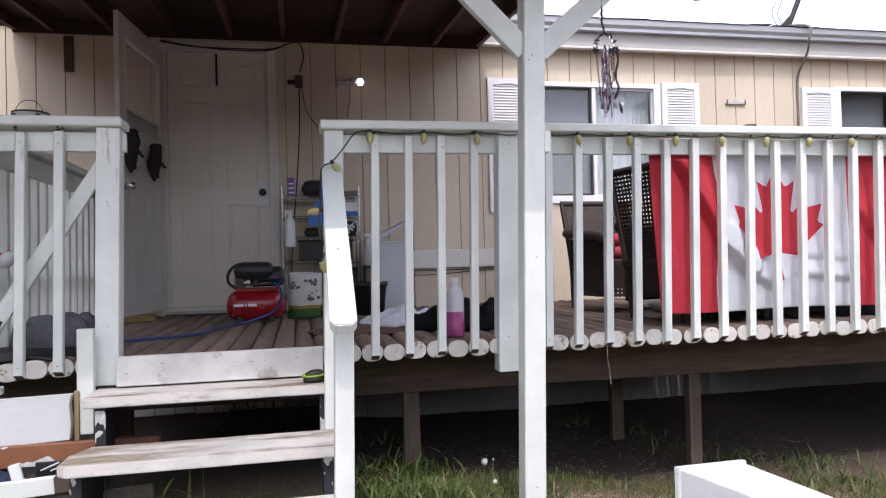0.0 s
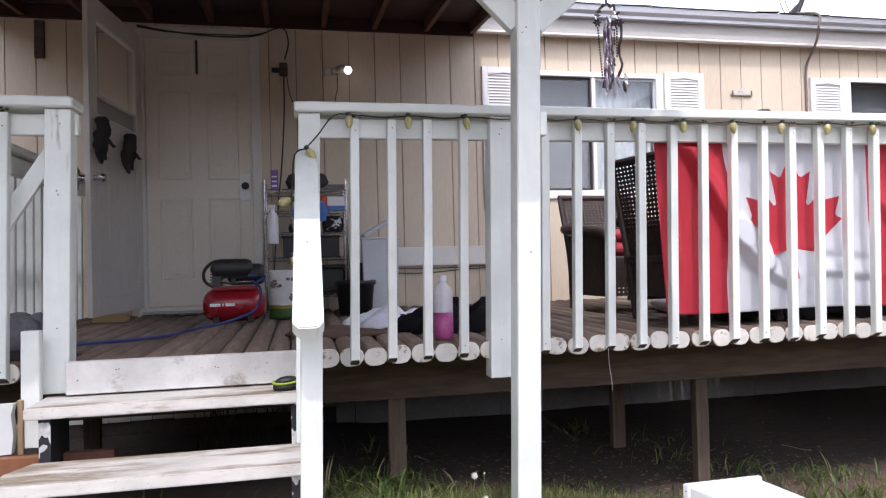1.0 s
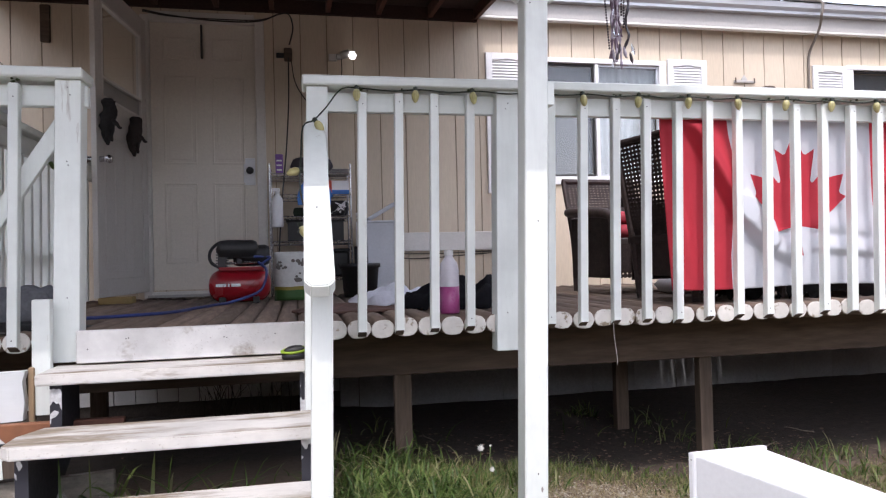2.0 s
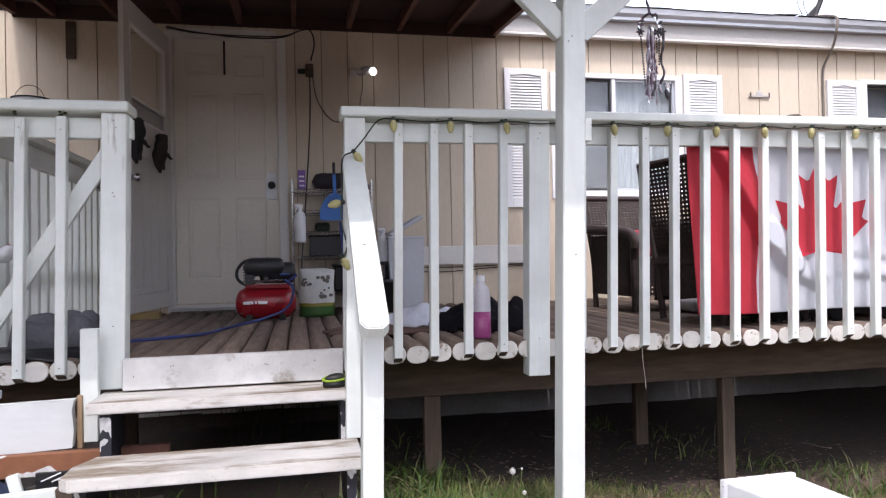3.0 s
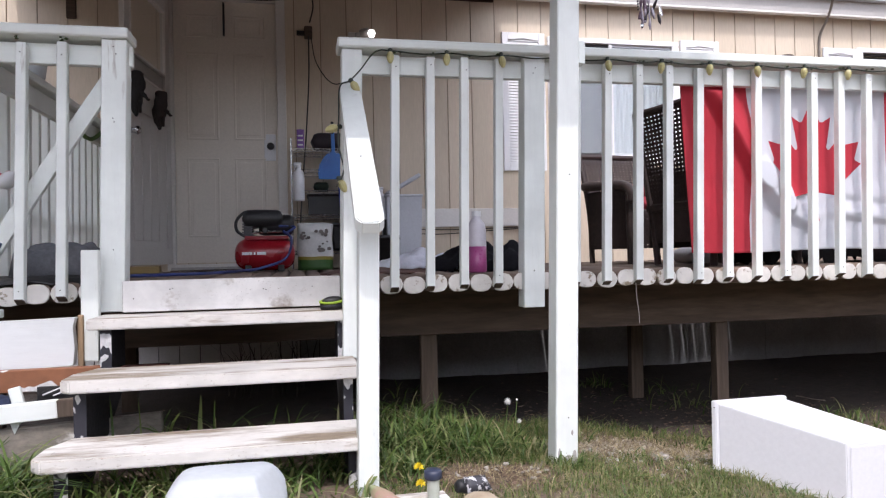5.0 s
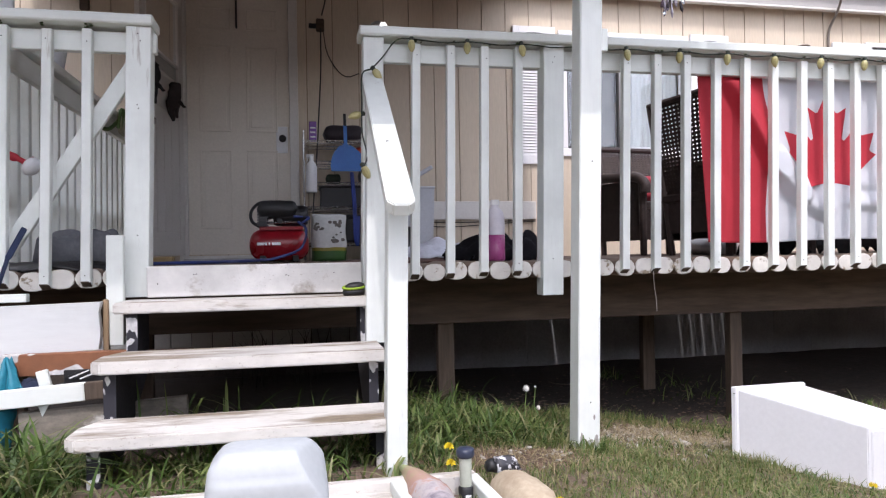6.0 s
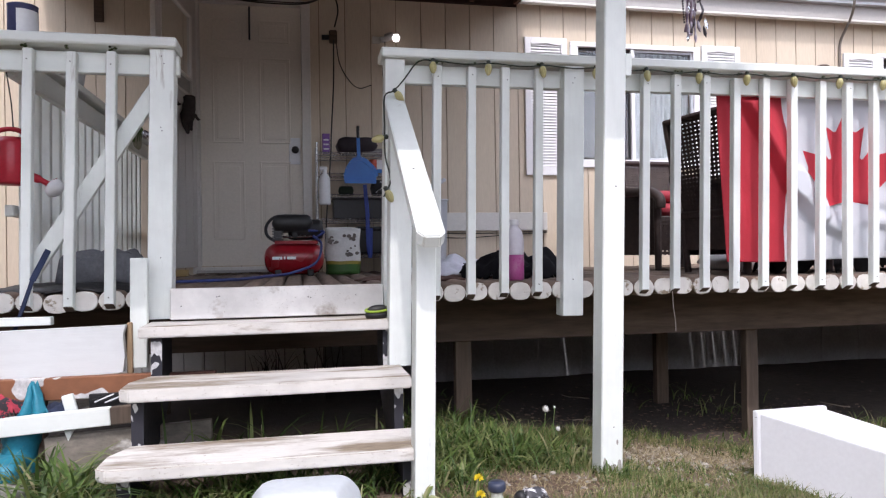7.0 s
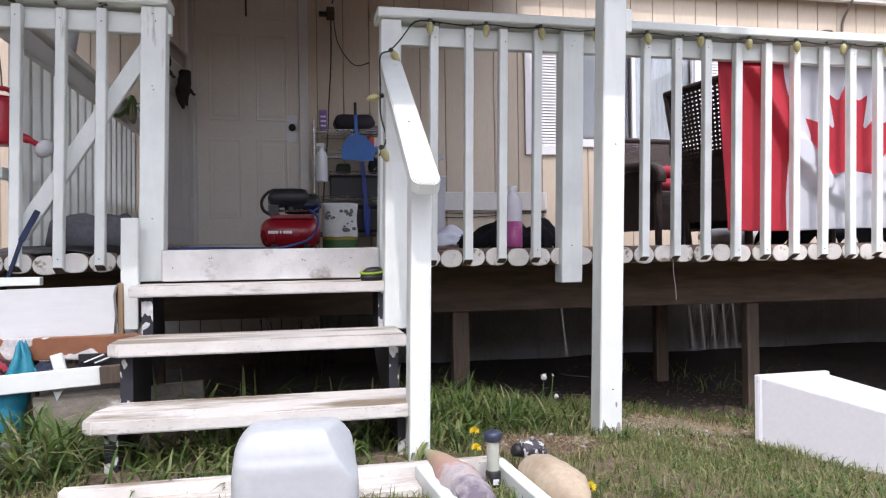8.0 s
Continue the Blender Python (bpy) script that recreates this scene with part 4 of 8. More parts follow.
    for xx in (3.935, 4.128):
        part("end", box(xx, xx + 0.014, y - 0.036, y - 0.03, 2.47, 2.515), M_LEG, k)
    part("crest", lathe([(0.035, 0), (0.03, 0.02), (0.012, 0.04), (0.004, 0.052), (0, 0.053)], (0, 0, 0), 14, m=pose(4.04, y - 0.016, 2.492) @ Matrix.Diagonal((1, 0.25, 1, 1))), M_SOFFIT, k)
    d = thing("dish_mount", (4.55, 2.55, 3.15), label="dark metal satellite dish arm on the roof edge", category="antenna")
    part("foot", beam((4.44, 2.55, 3.175), (4.60, 2.55, 3.185), 0.1, 0.03), M_CABLE, d)
    part("brace", beam((4.47, 2.55, 3.17), (4.60, 2.55, 3.30), 0.04, 0.05), M_CABLE, d)
    part("arm", tube([(4.55, 2.55, 3.18), (4.73, 2.52, 3.62)], 0.024, 10), M_CABLE, d)
    for e in (-0.06, 0.0):
        part("lead", tube(smooth_path([(4.52 + e, 2.55, 3.18), (4.45 + e, 2.55, 3.33), (4.50 + e, 2.55, 3.46), (4.46, 2.55, 3.6)]), 0.004, 5), M_CABLE, d)
    c2 = thing("dish_cable", (4.74, 2.5, 2.5), label="grey cable from the roof down the siding", category="cable")
    part("run", tube(smooth_path([(4.56, 2.53, 3.215), (4.645, 2.44, 3.19), (4.672, 2.39, 3.145), (4.662, 2.395, 3.04), (4.725, 2.495, 2.97), (4.745, 2.58, 2.885), (4.742, 2.65, 2.79), (4.728, 2.656, 2.67), (4.726, 2.656, 2.33), (4.728, 2.656, 1.4)]), 0.012, 8), surface("weathered_cable", (0.22, 0.19, 0.16), None, 0.7), c2)


build_wall_things()

ld = thing("jar_lid", (2.245, -0.035, CAP_Z), label="small grey metal jar lid lying on the railing", category="lid")
part("disc", lathe([(0, 0.012), (0.03, 0.012), (0.036, 0.008), (0.037, 0.0), (0, 0.0)], (2.245, -0.035, CAP_Z), 24), M_LEG, ld, "", True)


def build_wind_chime():
    x, y = 0.988, -1.02
    c = thing("wind_chime", (x, y, 1.5), label="wind chime of clear crystals with dark bead strings and ribbons", category="wind chime")
    met = surface("tarnished_metal", (0.05, 0.038, 0.045), (0.022, 0.018, 0.022), 0.5, 20, 0.5, metal=0.2)
    plum = surface("plum_cord", (0.16, 0.10, 0.14), (0.09, 0.06, 0.08), 0.8, 60, 0.6)
    pale = surface("frosted_crystal", (0.45, 0.40, 0.45), (0.28, 0.24, 0.29), 0.2, 60, 0.6, spec=0.7)
    clear = glass("clear_crystal", (0.93, 0.93, 0.96), 0.08)
    rnd = random.Random(31)
    part("cord", tube([(x - 0.010, y, 2.28), (x - 0.010, y, 1.925)], 0.0016, 6), pale, c)
    knot = bmesh.new()
    for i in range(7):
        lathe([(0, -0.007), (0.004 + 0.003 * math.sin(i * 0.5), 0), (0, 0.007)], (x - 0.010 + 0.002 * math.sin(i * 2), y, 1.925 - i * 0.009), 8, knot)
    part("bead_knot", knot, met, c)
    part("plaited_cord", tube(smooth_path([(x - 0.010, y, 1.87), (x - 0.004, y, 1.85), (x - 0.002, y, 1.828)]), 0.0042, 8), plum, c)
    # an arched hanger wound with leaves
    arch = [(x + 0.037 * math.cos(a), y + 0.006 * math.sin(3 * a), 1.785 + 0.045 * math.sin(a)) for a in (math.pi * k / 18 for k in range(-2, 21))]
    hang = part("arched_hanger", tube(arch, 0.0042, 8), clear, c, "clear arched hanger", True)
    for k in range(9):
        a = math.pi * (0.30 + 0.09 * k) if k < 8 else math.pi * 0.14
        px, pz = x + 0.037 * math.cos(a), 1.785 + 0.045 * math.sin(a)
        t = rnd.uniform(0, 6.3)
        part("leaf", lathe([(0, -0.013), (0.004, -0.004), (0.0045, 0.004), (0, 0.013)], (0, 0, 0), 6, m=pose(px, y - 0.004, pz, 0, math.degrees(t), 0) @ Matrix.Diagonal((1, 0.4, 1, 1))), (met, plum)[k % 2], hang)
    for dx, z, n in ((-0.037, 1.772, 6), (0.024, 1.772, 5), (0.040, 1.775, 6)):
        bm = bmesh.new()
        for q in range(n):
            a = q * 6.28 / n + 0.4
            lathe([(0, 0), (0.0045, 0.006), (0.003, 0.013), (0, 0.016)], (0, 0, 0), 6, bm, pose(x + dx, y - 0.003, z, 0, math.degrees(a), 0) @ Matrix.Diagonal((1, 0.5, 1, 1)))
        part("flower_knot", bm, met, c)
    # strings of square dark beads
    for dx, za, zb, slope in ((-0.034, 1.757, 1.592, 0.075), (0.022, 1.752, 1.70, 0.0), (0.031, 1.757, 1.665, -0.02)):
        bm = bmesh.new()
        z = za
        while z > zb:
            px = x + dx + slope * (za - z)
            add_box(bm, px - 0.0026, px + 0.0026, y - 0.0026, y + 0.0026, z - 0.0028, z + 0.0028, bevel=0.0008)
            z -= 0.0088
        part("bead_string", bm, met, c)
    # twisted column of crystals and thin drops
    for k in range(10):
        dx, za = -0.016 + 0.0036 * k, 1.80 - rnd.uniform(0, 0.05)
        ln = rnd.uniform(0.13, 0.23)
        path = smooth_path([(x + dx, y + rnd.uniform(-0.012, 0.012), za), (x + dx * 0.6 + rnd.uniform(-0.006, 0.006), y, za - ln * 0.5), (x + dx * 1.1 + rnd.uniform(-0.008, 0.008), y, za - ln)], 7)
        part("crystal_drop", tube(path, [0.0013 + 0.0045 * abs(math.sin(i * (0.8 + 0.07 * k))) ** 2 for i in range(len(path))], 6), (plum, pale, clear, pale, plum)[k % 5], c)
    rib = bmesh.new()
    prev = None
    for i in range(15):
        z = 1.775 - 0.0145 * i
        a = x + 0.046 + 0.006 * math.sin(i * 0.9) - 0.0006 * i
        k = 0.0035 + 0.0022 * math.sin(i * 1.3) ** 2
        cur = [rib.verts.new((a + sg * k, y + 0.006 * math.sin(i * 1.1) + sg * 0.003, z)) for sg in (-1, 1)]
        if prev:
            rib.faces.new((prev[0], prev[1], cur[1], cur[0]))
        prev = cur
    r = part("ribbon", rib, met, c)
    r.modifiers.new("thick", "SOLIDIFY").thickness = 0.003
    for dx, z, q in ((0.052, 1.572, met), (0.012, 1.60, met), (0.004, 1.575, met), (0.03, 1.59, pale), (0.058, 1.60, clear), (-0.008, 1.555, clear)):
        part("leaf_drop", lathe([(0, -0.022), (0.006, -0.009), (0.004, 0.01), (0, 0.02)], (0, 0, 0), 8, m=pose(x + dx, y, z, 0, -14 if dx > 0.02 else 8)), q, c)
    # hung from the face of the porch header
    c.matrix_basis = pose(1.166, -0.608, 1.582) @ Matrix.Scale(1.19, 4)


build_wind_chime()


def build_string_lights():
    s = thing("string_lights", (2.0, -0.08, 1.65), label="string of pale yellow bulbs on a dark green wire", category="string lights")
    wire = surface("dark_green_wire", (0.02, 0.03, 0.02), None, 0.5, bump=0)
    yel = surface("pale_yellow_bulb", (0.46, 0.42, 0.20), (0.38, 0.345, 0.15), 0.35, 30, 0.4, bump=0.05)
    hang = [0.228, 0.482, 0.739, 1.0, 1.259, 1.532, 1.789, 2.049, 2.314, 2.57, 2.83, 3.09, 3.35, 3.61]
    pts = [(0.045, -0.13, 1.502), (0.10, -0.085, 1.57), (0.165, -0.068, 1.652)]
    x = 0.25
    k = 0
    while x < 4.4:
        pts.append((x, -0.066, 1.657 - 0.009 * (k % 2)))
        x += 0.13
        k += 1
    part("wire", tube(smooth_path(pts, 3), 0.0035, 6), wire, s)
    part("wire", tube(smooth_path([(0.045, -0.13, 1.502), (0.0, -0.16, 1.47), (-0.012, -0.25, 1.33), (-0.018, -0.30, 1.2), (0.0, -0.32, 1.1), (-0.03, -0.34, 1.03)], 4), 0.0035, 6), wire, s)
    prof = [(0, -0.041), (0.007, -0.038), (0.0135, -0.026), (0.017, -0.012), (0.0165, -0.001), (0.012, 0.008), (0.009, 0.012)]
    sock = [(0.0095, 0.010), (0.010, 0.026), (0.005, 0.03), (0, 0.03)]
    rnd = random.Random(3)
    spots = [((hx, -0.078, 1.637), (rnd.uniform(-12, 12), rnd.uniform(-12, 12))) for hx in hang]
    spots += [((0.06, -0.135, 1.488), (0, -35)), ((-0.03, -0.27, 1.275), (0, 75)), ((-0.012, -0.33, 1.045), (0, -25))]
    for p, (a, b) in spots:
        m = pose(*p, a, b, 0)
        bulb = part("bulb", lathe(prof, (0, 0, 0), 10, m=m), yel, s)
        part("socket", lathe(sock, (0, 0, 0), 8, m=m), wire, bulb)


build_string_lights()

# ---- the flag behind the balusters ----
from mathutils.geometry import delaunay_2d_cdt


def build_flag():
    x0, x1, z0, z1 = 1.708, 3.325, 0.735, 1.60
    # half of a maple leaf, stem at the foot
    half = [(0, 2000), (332, 1348), (423, 1321), (750, 1510), (546, 458), (600, 390), (657, 401), (1080, 855), (1185, 608), (1258, 570), (1800, 685), (1614, 113), (1648, 34), (1860, -65), (919, -827), (899, -900), (1015, -1220), (156, -1069), (62, -1120), (45, -1167), (85, -2030)]
    cx, ztop, sx, sz = 2.456, 1.510, 0.000155, 0.000155
    half = [(a * sx, ztop - (2000 - b) * sz) for a, b in half]
    leaf = [(cx + a, b) for a, b in half] + [(cx - a, b) for a, b in reversed(half) if a > 0]
    reds = (2.070, 2.902)
    nx, nz = 170, 92
    pts = [(x0 + (x1 - x0) * i / nx, z0 + (z1 - z0) * k / nz) for i in range(nx + 1) for k in range(nz + 1)]
    pts += leaf
    n0 = (nx + 1) * (nz + 1)
    edges = [(n0 + i, n0 + (i + 1) % len(leaf)) for i in range(len(leaf))]
    for r in reds:
        b = len(pts)
        pts += [(r, z0 + (z1 - z0) * k / nz) for k in range(nz + 1)]
        edges += [(b + k, b + k + 1) for k in range(nz)]
    v, e, f, *_ = delaunay_2d_cdt([Vector(p) for p in pts], edges, [], 0, 1e-5)

    def inside(x, z):
        hit = False
        for (ax, az), (bx, bz) in zip(leaf, leaf[1:] + leaf[:1]):
            if (az > z) != (bz > z) and x < (bx - ax) * (z - az) / (bz - az) + ax:
                hit = not hit
        return hit

    def crease(x, z, ax, az, bx, bz, size, reach, sharp=0.045):
        """A fold that swells above the line a-b and tucks in sharply below it."""
        a, b, p = Vector((ax, az)), Vector((bx, bz)), Vector((x, z))
        along = (b - a).normalized()
        t = (p - a).dot(along) / (b - a).length
        d = (p - a).cross(along) * -1
        fade = max(0.0, min(1.0, 4 * t + 0.6)) * max(0.0, min(1.0, 4 * (1 - t) + 0.4))
        if d < 0.01 - sharp:
            return 0.0
        k = (d - 0.01 + sharp) / sharp if d < 0.01 else max(0.0, 1 - (d - 0.01) / reach)
        return -size * k * k * (3 - 2 * k) * fade

    bm = bmesh.new()
    out = []
    for p in v:
        s, w = (p.x - x0) / (x1 - x0), (p.y - z0) / (z1 - z0)
        # cloth pulled to its upper corner, hanging close behind the balusters in slanted folds
        yy = 0.066 - 0.012 * w ** 6
        yy += crease(p.x, p.y, 1.85, 1.56, 2.10, 1.08, 0.075, 0.17)
        yy += crease(p.x, p.y, 2.07, 1.13, 2.27, 0.93, 0.070, 0.16)
        yy += crease(p.x, p.y, 2.22, 0.97, 2.44, 0.84, 0.040, 0.12)
        yy += crease(p.x, p.y, 1.75, 1.58, 1.82, 0.85, 0.016, 0.06)
        yy += crease(p.x, p.y, 2.56, 0.92, 2.95, 0.89, 0.024, 0.08)
        yy += crease(p.x, p.y, 2.55, 1.03, 2.90, 1.00, 0.012, 0.10)
        yy += crease(p.x, p.y, 2.95, 1.30, 3.2, 0.86, 0.035, 0.14)
        yy += 0.003 * math.sin(16 * s + 3.0 * (1 - w)) + 0.005 * noise.noise((p.x * 5, p.y * 5, 0.7)) + 0.002 * noise.noise((p.x * 17, p.y * 17, 2.7))
        yy += 0.003 * (1 - w) ** 2 * math.sin(34 * s)
        shift = 0.05 * (1 - w) * (1 - s) ** 4 + 0.085 * s * s * (1 - w) + 0.024 * math.exp(-((s - 0.24) / 0.12) ** 2) * math.sin(math.pi * min(1.0, 1.25 * (1 - w)))
        out.append(bm.verts.new((p.x + shift, max(yy, 0.039 if p.y > 1.55 else -0.007), p.y - 0.006 * math.sin(s * 9) * (1 - w))))
    for tri in f:
        try:
            fc = bm.faces.new([out[i] for i in tri])
        except ValueError:
            continue
        mx, mz = sum(v[i].x for i in tri) / len(tri), sum(v[i].y for i in tri) / len(tri)
        fc.material_index = 1 if (mx < reds[0] or mx > reds[1] or inside(mx, mz)) else 0
    white = surface("white_flag_cloth", (0.60, 0.62, 0.66), (0.56, 0.58, 0.62), 0.7, 5, 0.2, bump=0.08, fine=220)
    red = surface("red_flag_cloth", (0.50, 0.030, 0.05), (0.455, 0.026, 0.043), 0.75, 5, 0.2, bump=0.08, fine=220)
    fl = thing("flag", ((x0 + x1) / 2, 0.03, z0), label="red and white maple leaf flag hung inside the railing", category="flag")
    ob = part("cloth", bm, [white, red], fl, smooth=True)
    ob.modifiers.new("thick", "SOLIDIFY").thickness = 0.0015


build_flag()


# ---- wicker chairs ----
M_WICKER = surface("dark_brown_wicker", (0.060, 0.040, 0.036), (0.03, 0.02, 0.018), 0.62, 30, 0.6, bump=0.3, fine=150, spec=0.4)
M_CUSHION = surface("red_cushion_cloth", (0.42, 0.045, 0.065), (0.34, 0.035, 0.05), 0.85, 5, 0.4, bump=0.3, fine=120)


def weave(w, h, nu, nv, strand, at):
    """An open lattice of flat strands, over and under; at(u, v) gives the place of a point."""
    bm = bmesh.new()

    def strip(fn, n, wid, cross):
        prev = None
        for i in range(n + 1):
            t = i / n
            p = fn(t)
            cur = [bm.verts.new(p + cross * s * wid + nrm * d) for s in (-1, 1) for d in (-0.0025, 0.0025)]
            if prev:
                for a, b in ((0, 1), (1, 3), (3, 2), (2, 0)):
                    bm.faces.new((prev[a], prev[b], cur[b], cur[a]))
            prev = cur

    o, ux, vx = at(0, 0), at(1, 0) - at(0, 0), at(0, 1) - at(0, 0)
    nrm = ux.cross(vx).normalized()
    for j in range(nu):
        u = (j + 0.5) / nu
        strip(lambda t: at(u, t) + nrm * 0.003 * math.sin(t * nv * math.pi + j * math.pi), nv, strand, ux.normalized())
    for k in range(nv):
        v = (k + 0.5) / nv
        strip(lambda t: at(t, v) - nrm * 0.003 * math.sin(t * nu * math.pi + k * math.pi), nu, strand, vx.normalized())
    return bm


def build_wicker_chair(m, height, label, by=(0.25, 0.37), splay=(0.28, 0.285), dense=0.34):
    """An armchair facing -y in its own frame."""
    c = new("wicker_chair")
    c.matrix_basis = m
    WORLD[c] = m.copy()
    tagged(c, label, "chair", "wicker chairs on the deck")

    def put(name, bm, mat, lab="", smooth=False):
        return part(name, bm, mat, c, lab, smooth, local=True)

    seat, arm = 0.36, 0.53
    by0, by1 = by
    w0, w1 = splay
    put("back_weave", weave(0.5, 1, 19, 21, 0.0075, lambda u, v: Vector(((2 * u - 1) * (w0 - 0.01 + (w1 - w0) * v), by0 + (by1 - by0) * v, seat + 0.02 + (height - seat - 0.03) * v))), M_WICKER)
    for s in (-1, 1):
        put("back_post", tube(smooth_path([(s * (w0 - (w1 - w0) * 0.5), by0 - 0.02, 0.0), (s * w0, by0, seat), (s * w1, by1, height)]), [0.02] * 12 + [0.018], 8), M_WICKER)
    put("back_top", tube([(-w1 - 0.008, by1, height), (w1 + 0.008, by1, height)], 0.019, 8), M_WICKER)
    put("back_skirt", box(-w0 + 0.01, w0 - 0.01, by0 - 0.016, by0 - 0.004, 0.13, dense, bevel=0.003), M_WICKER)
    seat_ob = put("seat", box(-0.29, 0.29, -0.29, 0.27, seat - 0.05, seat, bevel=0.01), M_WICKER)
    put("apron_weave", weave(1, 1, 18, 8, 0.009, lambda u, v: Vector((-0.28 + 0.56 * u, -0.285, 0.10 + (seat - 0.14) * v))), M_WICKER)
    for s in (-1, 1):
        put("side_weave", weave(1, 1, 17, 16, 0.0115, lambda u, v: Vector((s * 0.295, -0.28 + 0.52 * u, 0.10 + (arm - 0.12) * v))), M_WICKER)
        put("side_lining", box(s * 0.286 - 0.003, s * 0.286 + 0.003, -0.27, 0.24, 0.16, arm - 0.03, bevel=0), M_WICKER)
        put("arm", tube(smooth_path([(s * 0.30, 0.28, arm + 0.03), (s * 0.305, 0.0, arm + 0.012), (s * 0.305, -0.24, arm - 0.01), (s * 0.30, -0.33, arm - 0.06), (s * 0.30, -0.335, arm - 0.12)]), 0.034, 10), M_WICKER, "", True)
        put("front_leg", tube([(s * 0.29, -0.29, 0.0), (s * 0.29, -0.29, arm - 0.03)], [0.022, 0.028], 8), M_WICKER)
    put("seat_cushion", cushion(0.52, 0.5, 0.1, (0, -0.03, seat + 0.045)), M_CUSHION, "red seat cushion", True)
    if height < 0.85:
        put("upper_cushion", cushion(0.52, 0.48, 0.09, (0, -0.02, seat + 0.135)), M_CUSHION, "second red cushion on top", True)
    return c


def cushion(w, d, h, at, n=14):
    bm = bmesh.new()
    top, bot = {}, {}
    for i in range(n + 1):
        for k in range(n + 1):
            u, v = 2 * i / n - 1, 2 * k / n - 1
            t = (max(0.0, (1 - u ** 6)) * max(0.0, (1 - v ** 6))) ** 0.5
            q = 1 - 0.06 * (u * u * v * v)
            z = h / 2 * t * (1 + 0.1 * noise.noise((u * 2 + at[0], v * 2 + at[1], 1)))
            top[i, k] = bm.verts.new((at[0] + u * w / 2 * q, at[1] + v * d / 2 * q, at[2] + z))
            bot[i, k] = top[i, k] if t < 1e-4 else bm.verts.new((at[0] + u * w / 2 * q, at[1] + v * d / 2 * q, at[2] - z))
    for g in (top, bot):
        for i in range(n):
            for k in range(n):
                q = list(dict.fromkeys((g[i, k], g[i + 1, k], g[i + 1, k + 1], g[i, k + 1])))
                if len(q) > 2 and bm.faces.get(q) is None:
                    bm.faces.new(q)
    return bm


build_wicker_chair(pose(2.21, 1.43, DECK_Z, 0, 0, 6), 0.795, "dark brown wicker armchair with a red cushion facing the railing")
build_wicker_chair(pose(2.17, 0.48, DECK_Z, 0, 0, 100), 0.90, "dark brown wicker armchair turned sideways beside the flag", (0.255, 0.30), (0.26, 0.33), 0.53)
pl = part("pillow", cushion(0.52, 0.28, 0.11, (2.48, 1.0, DECK_Z + 0.05)), surface("white_pillow_cloth", (0.74, 0.72, 0.72), (0.66, 0.63, 0.64), 0.9, 8, 0.4, bump=0.3), smooth=True)
tagged(pl, "crumpled white pillow lying on the deck timbers", "pillow")


